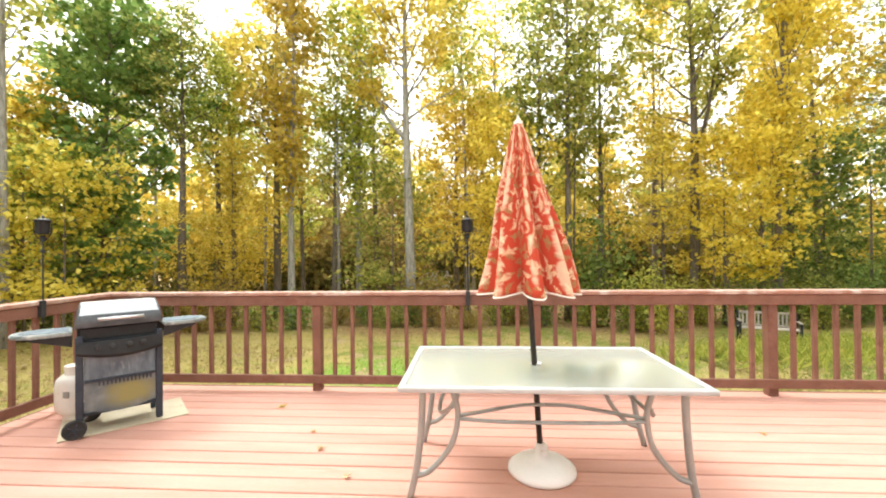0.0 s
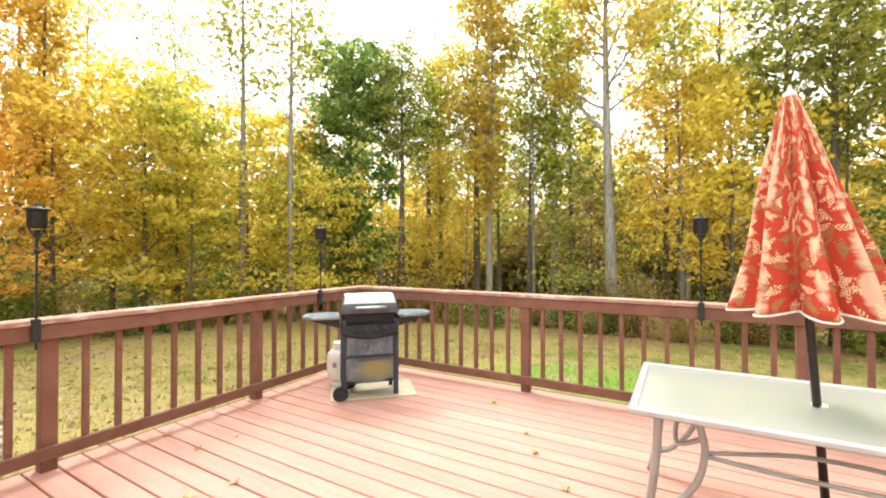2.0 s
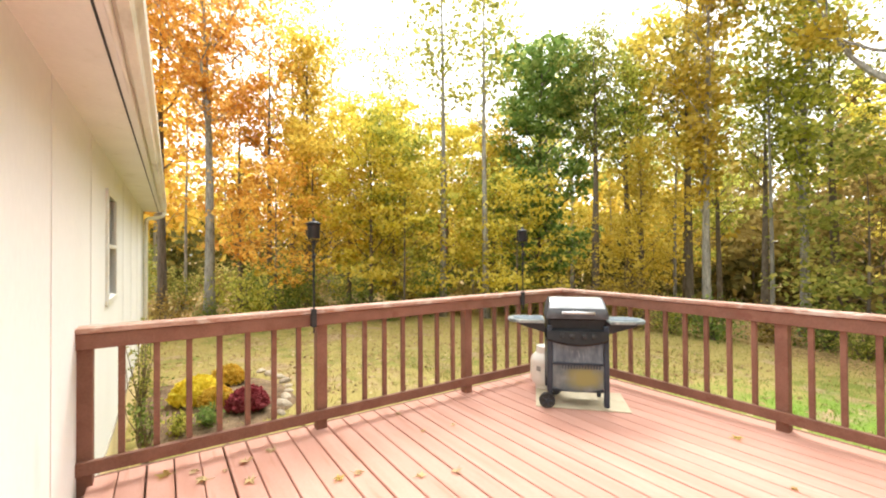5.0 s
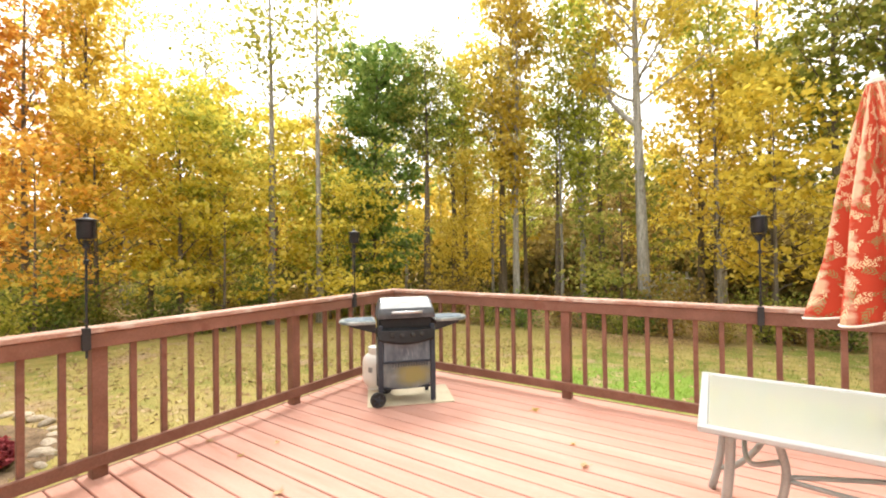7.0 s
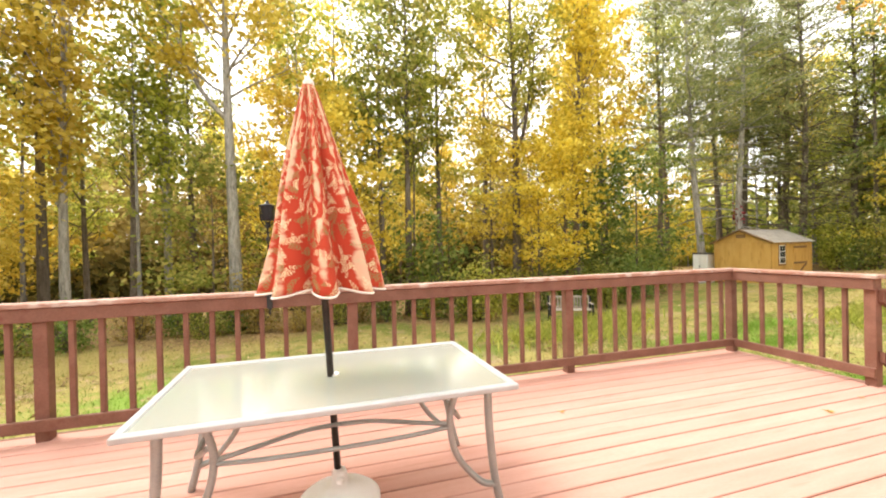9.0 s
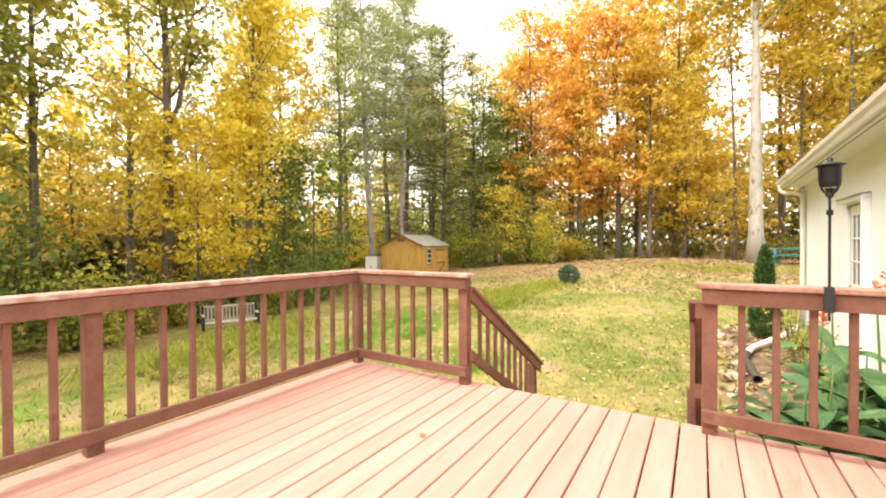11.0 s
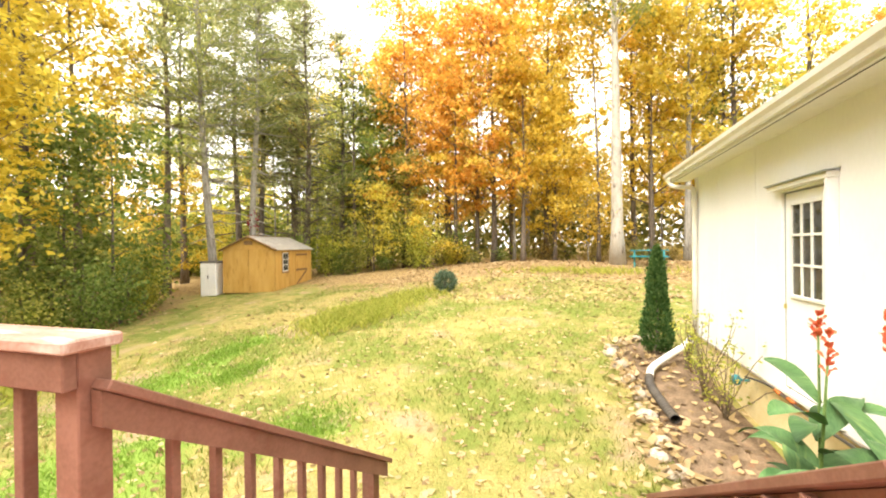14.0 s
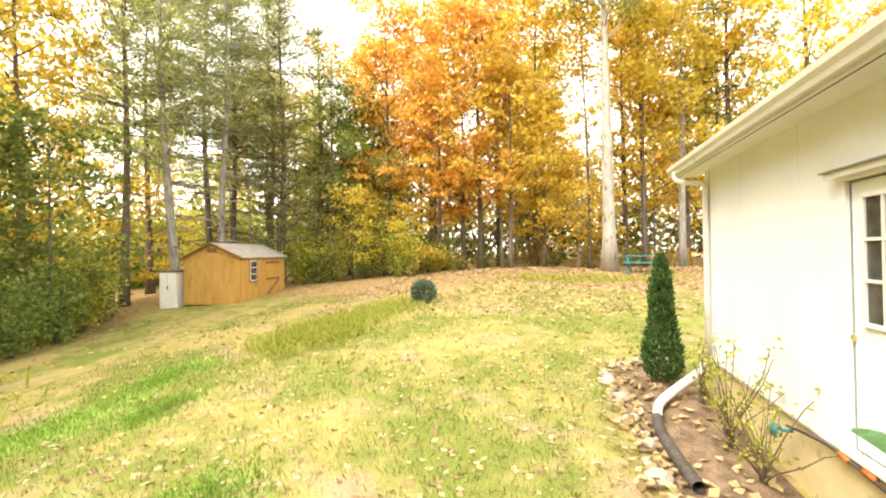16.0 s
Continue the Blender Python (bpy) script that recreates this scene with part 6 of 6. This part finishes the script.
side_bed = [(6.2, -0.75), (6.3, 0.35), (8.0, 0.42), (9.6, 0.40), (10.6, 0.30), (11.8, 0.34), (12.8, 0.52), (13.6, 0.35), (13.9, -0.2), (13.4, -0.7), (11, -0.76), (8.5, -0.74)]
soil_patch("garden_bed_side", "bare reddish-brown soil bed along the house wall", side_bed, 0.06)
rocks([(9.3 + i * 0.31, 0.42 + 0.06 * math.sin(i * 1.7) + (0.12 if i > 9 else 0)) for i in range(14)] + [(13.65, 0.32), (13.9, 0.0), (13.95, -0.3)], 0.115, "tan field stone edging the garden bed", "bed edging stones")
soil_patch("garden_bed_end", "soil bed with chrysanthemums beside the deck", [(-9.4, -0.4), (-9.3, 1.0), (-8.2, 1.7), (-7.0, 1.7), (-6.4, 0.9), (-6.2, -0.4)], 0.06)
rocks([(-9.3 + i * 0.33, 1.55 + 0.25 * math.sin(i * 0.5)) for i in range(9)], 0.10, "grey-tan stone round the flower bed", "flower bed stones")


def bed_litter():
    lf = Leaves(61)
    rng = np.random.default_rng(61)
    for i in range(700):
        x, y = rng.uniform(6.3, 13.8), rng.uniform(-0.6, 0.75) if rng.random() < 0.5 else rng.normal(0.4, 0.2)
        lf.cluster((x, y, ground_z(x, y) + 0.11), 1, 0.02, 0.115, 0.5, (rng.normal(), rng.normal(), 0.2))
    tagged(new("bed_leaves", lf.mesh("bed_leaves", LEAF["litter"], 0.7, 0.25)), "dry fallen leaves lying on the garden bed", "fallen leaves", kind="stuff")


bed_litter()


def build_mum(x, y, r, colour, label):
    t = thing("chrysanthemum", label, "flowers", (x, y, ground_z(x, y) + 0.03), 0, "chrysanthemums")
    rng = np.random.default_rng(int(abs(x * 100)))
    for nm, mat, count, size, k in (("foliage", LEAF["green"], 350, 0.05, 0.86), ("bloom", LEAF[colour], 4200, 0.058, 1.0)):
        lf = Leaves(count + int(r * 100))
        for i in range(count):
            a, b = rng.uniform(0, 6.28), rng.uniform(-0.05 if nm == "bloom" else -0.25, 1.0)
            c = math.sqrt(max(0, 1 - b * b))
            rr = r * k * (1 + 0.08 * math.sin(3 * a))
            lf.cluster((rr * c * math.cos(a), rr * c * math.sin(a), 0.12 + rr * 0.85 * b), 1, 0.015, size)
        hang(new(nm, lf.mesh(nm, mat, 0.9)), t)


build_mum(-7.80, 0.32, 0.36, "mum_yellow", "rounded mound of bright yellow chrysanthemums")
build_mum(-7.40, 0.56, 0.23, "mum_orange", "rounded mound of orange-yellow chrysanthemums")
build_mum(-8.6, 0.86, 0.27, "mum_orange", "golden chrysanthemums behind the other mounds")
build_mum(-6.98, 0.95, 0.27, "mum_red", "rounded mound of maroon chrysanthemums")


def build_cypress():
    x, y = 13.0, -0.20
    t = thing("dwarf_cypress", "narrow green conical evergreen in the bed by the house corner", "shrub", (x, y, ground_z(x, y)))
    hang(part("trunk", tubed([(0, 0, -0.05), (0, 0, 1.5)], [0.04, 0.01], 7), M["bark"], None), t)
    lf = Leaves(12)
    rng = np.random.default_rng(12)
    for i in range(2300):
        s = rng.random() ** 0.8
        z = 0.12 + 1.85 * s
        r = 0.28 * (1 - s) ** 0.62 * (0.55 + 0.45 * min(1, s / 0.12)) * (1 + 0.12 * math.sin(9 * s))
        a = rng.uniform(0, 6.28)
        rr = r * rng.uniform(0.72, 1.05)
        lf.cluster((rr * math.cos(a), rr * math.sin(a), z), 4, 0.022, 0.062, 1, (0.6 * math.cos(a), 0.6 * math.sin(a), 0.9))
    hang(new("foliage", lf.mesh("foliage", LEAF["cypress"], 0.5)), t)


def build_round_spruce():
    x, y = 18.95, 5.4
    t = thing("dwarf_spruce", "small round grey-green spruce on the lawn", "shrub", (x, y, ground_z(x, y)))
    hang(part("trunk", tubed([(0, 0, -0.05), (0, 0, 0.4)], 0.03, 6), M["bark"], None), t)
    lf = Leaves(14)
    rng = np.random.default_rng(14)
    for i in range(900):
        a, b = rng.uniform(0, 6.28), rng.uniform(-0.8, 1)
        c = math.sqrt(1 - b * b)
        rr = 0.40 * rng.uniform(0.6, 1.05)
        d = (c * math.cos(a), c * math.sin(a), b + 0.3)
        lf.cluster((rr * d[0], rr * d[1], 0.38 + rr * 0.95 * b), 3, 0.03, 0.10, 1, d)
    hang(new("foliage", lf.mesh("foliage", LEAF["spruce"], 0.3)), t)


build_cypress()
build_round_spruce()


def blade_leaf(length, width, arch, seed):
    """One broad leaf with a folded midrib, arching outward along its own +x."""
    bm = bmesh.new()
    k, rows = 9, []
    for i in range(k + 1):
        s = i / k
        w = width * math.sin(math.pi * min(1, s * 0.94 + 0.05)) ** 0.75 * (1 - 0.25 * s)
        x, z = length * (s - 0.25 * arch * s * s), length * (0.75 * s - arch * s * s)
        wave = 0.012 * math.sin(5 * s + seed)
        rows.append([bm.verts.new((x, -w, z + 0.25 * w + wave)), bm.verts.new((x, -w * 0.5, z + 0.08 * w)), bm.verts.new((x, 0, z)), bm.verts.new((x, w * 0.5, z + 0.08 * w)), bm.verts.new((x, w, z + 0.25 * w - wave))])
    for a, b in zip(rows, rows[1:]):
        for j in range(4):
            bm.faces.new((a[j], b[j], b[j + 1], a[j + 1]))
    return bm


def build_canna(x, y, height, seed, bloom=True):
    rnd = random.Random(seed)
    z0 = ground_z(x, y) + 0.04
    t = thing("canna_plant", "canna with broad green leaves and red flowers by the steps" if bloom else "broad green canna leaves beside the deck", "plant", (x, y, z0), rnd.uniform(0, 360), "canna plants")
    lean = Vector((rnd.uniform(-0.06, 0.06), rnd.uniform(-0.06, 0.06), 1))
    part("stem", tubed([lean * height * i / 5 for i in range(6)], [0.017 - 0.0022 * i for i in range(6)], 7), M["stem"], t, smooth=True)
    n = 11
    for i in range(n):
        h = min(height, 1.45) * (0.08 + 0.72 * i / n)
        bm = blade_leaf(rnd.uniform(0.46, 0.66), rnd.uniform(0.085, 0.125), rnd.uniform(0.35, 0.85), i)
        bmesh.ops.transform(bm, matrix=Matrix.Translation(lean * h) @ Matrix.Rotation(i * 2.4 + rnd.uniform(-0.4, 0.4), 4, "Z"), verts=bm.verts[:])
        part("leaf", bm, M["canna"], t, smooth=True)
    if bloom:
        for i in range(11):
            bm = blade_leaf(rnd.uniform(0.06, 0.09), 0.028, 0.3, i)
            a = rnd.uniform(0, 6.28)
            bmesh.ops.transform(bm, matrix=Matrix.Translation(lean * (height - 0.02 * i) + Vector((0, 0, rnd.uniform(-0.04, 0.06)))) @ Matrix.Rotation(a, 4, "Z") @ Matrix.Rotation(-0.4, 4, "Y"), verts=bm.verts[:])
            part("petal", bm, M["red_petal"], t)


for i, (x, y, h, b) in enumerate(((6.8, -0.33, 1.97, True), (6.55, 0.12, 1.35, False), (6.6, -0.34, 1.45, False), (7.05, -0.2, 1.35, False), (7.3, -0.02, 1.15, False), (6.85, 0.3, 1.12, True), (7.2, -0.42, 1.9, True),
                                  (7.75, -0.3, 1.8, True), (8.1, -0.1, 1.6, True), (6.3, 0.28, 1.25, False), (8.5, -0.35, 1.7, True), (6.45, 0.45, 0.8, False), (7.6, -0.5, 1.3, False))):
    build_canna(x, y, h, i + 3, b)


def build_twiggy(x, y, h, w, seed, label, leaves, colour, name="rose_bush"):
    rnd = random.Random(seed)
    t = thing(name, label, "shrub", (x, y, ground_z(x, y) + 0.05))
    lf = Leaves(seed)
    bm = bmesh.new()
    for i in range(16):
        a, l = rnd.uniform(0, 6.28), rnd.uniform(0.2, 1.0)
        top = h * rnd.uniform(0.45, 1.0)
        pts = [Vector((math.cos(a) * w * l * (k / 4) ** 1.3, math.sin(a) * w * l * 0.55 * (k / 4) ** 1.3, top * k / 4)) + Vector((rnd.gauss(0, 0.02), rnd.gauss(0, 0.02), 0)) for k in range(5)]
        tube(bm, pts, [0.009 - 0.0014 * k for k in range(5)], 4, False)
        for k in (2, 3, 4):
            if rnd.random() < 0.8:
                lf.cluster(pts[k], leaves, 0.05, 0.05)
    part("cane", bm, M["twig"], t)
    hang(new("foliage", lf.mesh("foliage", LEAF[colour], 0.6)), t)


build_twiggy(11.2, -0.40, 1.35, 0.75, 5, "sparse rose bush with bare canes against the house", 9, "lime")
build_twiggy(10.6, -0.46, 1.05, 0.95, 9, "straggling rose canes by the house wall", 6, "lime")
build_twiggy(12.3, -0.5, 0.95, 0.3, 15, "thin pale shrub at the house corner", 3, "lime")
build_twiggy(-6.75, -0.4, 1.6, 0.45, 21, "leggy pale-leaved shrub by the house window", 14, "olive", "garden_shrub")
build_twiggy(-5.9, -0.32, 0.95, 0.45, 22, "scraggly shrub beside the deck", 9, "green", "garden_shrub")
build_twiggy(-6.65, 0.36, 0.26, 0.26, 23, "low green garden plants beside the deck", 14, "green", "garden_shrub")
build_twiggy(-6.55, 0.0, 0.28, 0.3, 25, "low yellow-green garden plants", 12, "lime", "garden_shrub")


def build_drain():
    zc = lambda x, y: ground_z(x, y)
    t = thing("drain_pipe", "white elbow and black corrugated drain pipe on the bed", "pipe", (12.6, -0.66, -0.5))
    o = Vector((12.6, -0.66, -0.5))
    white = bend([(12.70, -0.66, -0.30), (12.66, -0.58, -0.42), (12.37, -0.2, -0.60), (12.0, 0.08, -0.68), (11.56, 0.21, -0.715)], 6)
    part("elbow", tubed([p - o for p in white], 0.055, 12), M["white_plastic"], t, "white plastic downspout extension", smooth=True)
    path = bend([(11.62, 0.20, -0.71), (11.4, 0.235, -0.73), (11.1, 0.24, -0.755), (10.7, 0.21, -0.785), (10.3, 0.17, -0.815)], 14)
    part("corrugated_pipe", tubed([p - o for p in path], [0.056 + (0.007 if i % 2 else 0) for i in range(len(path))], 14, False), M["pipe"], t, "black corrugated pipe")


def build_hose():
    t = thing("garden_hose", "dark garden hose with orange couplings along the sill", "hose", (9.6, -0.78, -0.32))
    line = bend([(1.2, 0.045, -0.07), (0.9, 0.04, -0.02), (0.6, 0.035, 0.01), (0.3, 0.04, 0.0), (0.0, 0.045, -0.02), (-0.5, 0.05, -0.03), (-1.2, 0.05, -0.02)], 6)
    part("hose", tubed(line, 0.014, 8), M["pipe"], t, smooth=True)
    for x in (0.42, 0.16, -0.2):
        part("coupling", tubed([(x - 0.06, 0.04, 0.003), (x + 0.06, 0.036, 0.006)], 0.022, 10), M["orange_hose"], t, "orange plastic coupling", smooth=True)
    s = thing("hose_reel", "teal plastic tap cover on the foundation", "tap cover", (10.75, -0.66, -0.42))
    lb = bmesh.new()
    lathe(lb, [(0.02, 0), (0.06, 0.01), (0.07, 0.05), (0.045, 0.085), (0.01, 0.09)], 16)
    bmesh.ops.transform(lb, matrix=Matrix.Rotation(radians(-90), 4, "X"), verts=lb.verts[:])
    part("cover", lb, M["teal"], s, smooth=True)
    part("pipe", tubed([(0, -0.1, 0.0), (0, 0.0, 0.0)], 0.018, 8), M["teal"], s)


build_drain()
build_hose()


def build_far_bench():
    x, y = 25.6, -2.5
    t = thing("picnic_table", "teal-painted picnic table under the sycamore", "picnic table", (x, y, ground_z(x, y)), 80)
    for i in range(4):
        part("top_plank", boxed(-0.8, 0.8, -0.3 + i * 0.152, -0.155 + i * 0.152, 0.70, 0.74), M["teal"], t)
    for yb in (-0.62, 0.62):
        part("seat_plank", boxed(-0.8, 0.8, yb - 0.13, yb + 0.13, 0.42, 0.46), M["teal"], t)
    for xb in (-0.6, 0.6):
        part("frame", tubed([(xb, -0.72, -0.05), (xb, -0.25, 0.70)], 0.035, 4), M["teal"], t)
        part("frame", tubed([(xb, 0.72, -0.05), (xb, 0.25, 0.70)], 0.035, 4), M["teal"], t)
        part("crossbar", boxed(xb - 0.02, xb + 0.02, -0.75, 0.75, 0.38, 0.419), M["teal"], t)


build_far_bench()


def build_outbuilding():
    """A pale low building glimpsed through the trunks."""
    x, y = -3.25, 39.7
    t = thing("outbuilding", "small white outbuilding glimpsed far through the woods", "building", (x, y, ground_z(x, y)), 12)
    part("wall", boxed(-1.5, 1.5, -1.2, 1.2, -0.2, 1.5), M["siding"], t)
    r = bmesh.new()
    q = [(-1.4, 1.5), (0, 2.1), (1.4, 1.5)]
    a = [r.verts.new((-1.7, y_, z)) for y_, z in q]
    b = [r.verts.new((1.7, y_, z)) for y_, z in q]
    r.faces.new(a)
    r.faces.new(b)
    for i in range(3):
        r.faces.new((a[i], b[i], b[(i + 1) % 3], a[(i + 1) % 3]))
    bmesh.ops.recalc_face_normals(r, faces=r.faces[:])
    part("roof", r, M["trim"], t)


build_outbuilding()


# ---- leaves on the deck ----
def deck_leaf(x, y, size, colour, seed):
    rnd = random.Random(seed)
    bm = bmesh.new()
    k = 5
    c = bm.verts.new((0, 0, 0.004))
    ring = []
    for i in range(2 * k + 1):
        a = -2.5 + 5.0 * i / (2 * k)
        r = size * (1.0 if i % 2 == 0 else 0.5) * (1.0 - 0.12 * abs(i - k)) * rnd.uniform(0.85, 1.1)
        ring.append(bm.verts.new((r * math.cos(a), r * math.sin(a), 0.004 + rnd.uniform(0.0, 0.35) * size)))
    for a, b in zip(ring, ring[1:]):
        bm.faces.new((c, a, b))
    tube(bm, [(0, 0, 0.004), (-size * 0.8, size * 0.1, 0.012)], 0.002, 4, False)
    ob = part("fallen_leaf", bm, LEAF[colour], None)
    ob.matrix_basis = pose(x, y, 0.001, 0, 0, rnd.uniform(0, 360))
    tagged(ob, "curled brown fallen leaf on the deck" if colour == "rust" else "pale yellow fallen maple leaf on the deck", "leaf", "leaves on the deck")


for i, (x, y, s, c) in enumerate(((-3.22, 0.35, 0.085, "litter"), (-2.93, 0.33, 0.075, "litter"), (-3.27, 0.53, 0.07, "litter"), (-3.26, 0.04, 0.06, "litter"), (-3.1, 0.08, 0.075, "litter"), (-3.32, -0.13, 0.075, "rust"),
                                  (-3.16, 0.21, 0.035, "litter"), (-2.25, 1.52, 0.07, "litter"), (-2.33, 1.27, 0.06, "litter"), (-2.6, 0.81, 0.065, "rust"), (-2.61, 0.94, 0.06, "litter"), (-3.35, 1.66, 0.05, "litter"),
                                  (-2.91, 1.66, 0.045, "rust"), (-2.87, 1.94, 0.04, "litter"), (-1.36, 3.63, 0.07, "rust"), (-0.86, 3.13, 0.035, "rust"), (-0.69, 2.86, 0.06, "litter"),
                                  (-0.39, 2.50, 0.05, "litter"), (2.65, 3.24, 0.035, "rust"), (4.61, 2.52, 0.055, "rust"), (5.2, 2.62, 0.035, "litter"))):
    deck_leaf(x, y, s, c, i)

# ---- deck boards ----
def build_deck():
    deck = thing("deck_floor", "salmon-pink painted wooden deck of long boards", "deck", (0, 0, 0), kind="structure")
    pitch, width = 0.160, 0.1505
    cache = {}
    rnd = random.Random(11)
    n = 30
    for i in range(n):
        y0 = 4.24 - (i + 1) * pitch
        a, b = X0 - 0.12, X1 + 0.13
        for x0, x1 in ((a, b),):
            key = round(x1 - x0, 3)
            if key not in cache:
                ob = part("board", boxed(0, x1 - x0, 0, width, -0.032, 0, bevel=0.005), M["deck"], deck)
                cache[key] = ob.data
            else:
                ob = hang(new("board", cache[key]), deck)
            ob.location = (x0, y0 + rnd.uniform(-0.002, 0.002), rnd.uniform(-0.0015, 0.0))
    part("rim_board", boxed(X0 - 0.11, X1 + 0.12, 4.245, 4.28, -0.27, -0.004), M["rail"], deck)
    part("rim_board", boxed(X0 - 0.158, X0 - 0.121, -0.60, 4.28, -0.27, -0.004), M["rail"], deck)
    part("rim_board", boxed(X1 + 0.10, X1 + 0.128, -0.60, 4.243, -0.27, -0.036), M["rail"], deck)
    for k in range(23):
        x = X0 + 0.05 + k * 0.41
        part("joist", boxed(x - 0.019, x + 0.019, -0.58, 4.18, -0.27, -0.0325, bevel=0), M["rail"], deck)
    for x in (X0 + 0.1, 1.0, X1 - 0.1):
        part("footing_post", boxed(x - 0.07, x + 0.07, 3.7, 3.84, -1.25, -0.271, bevel=0), M["rail"], deck)


build_deck()
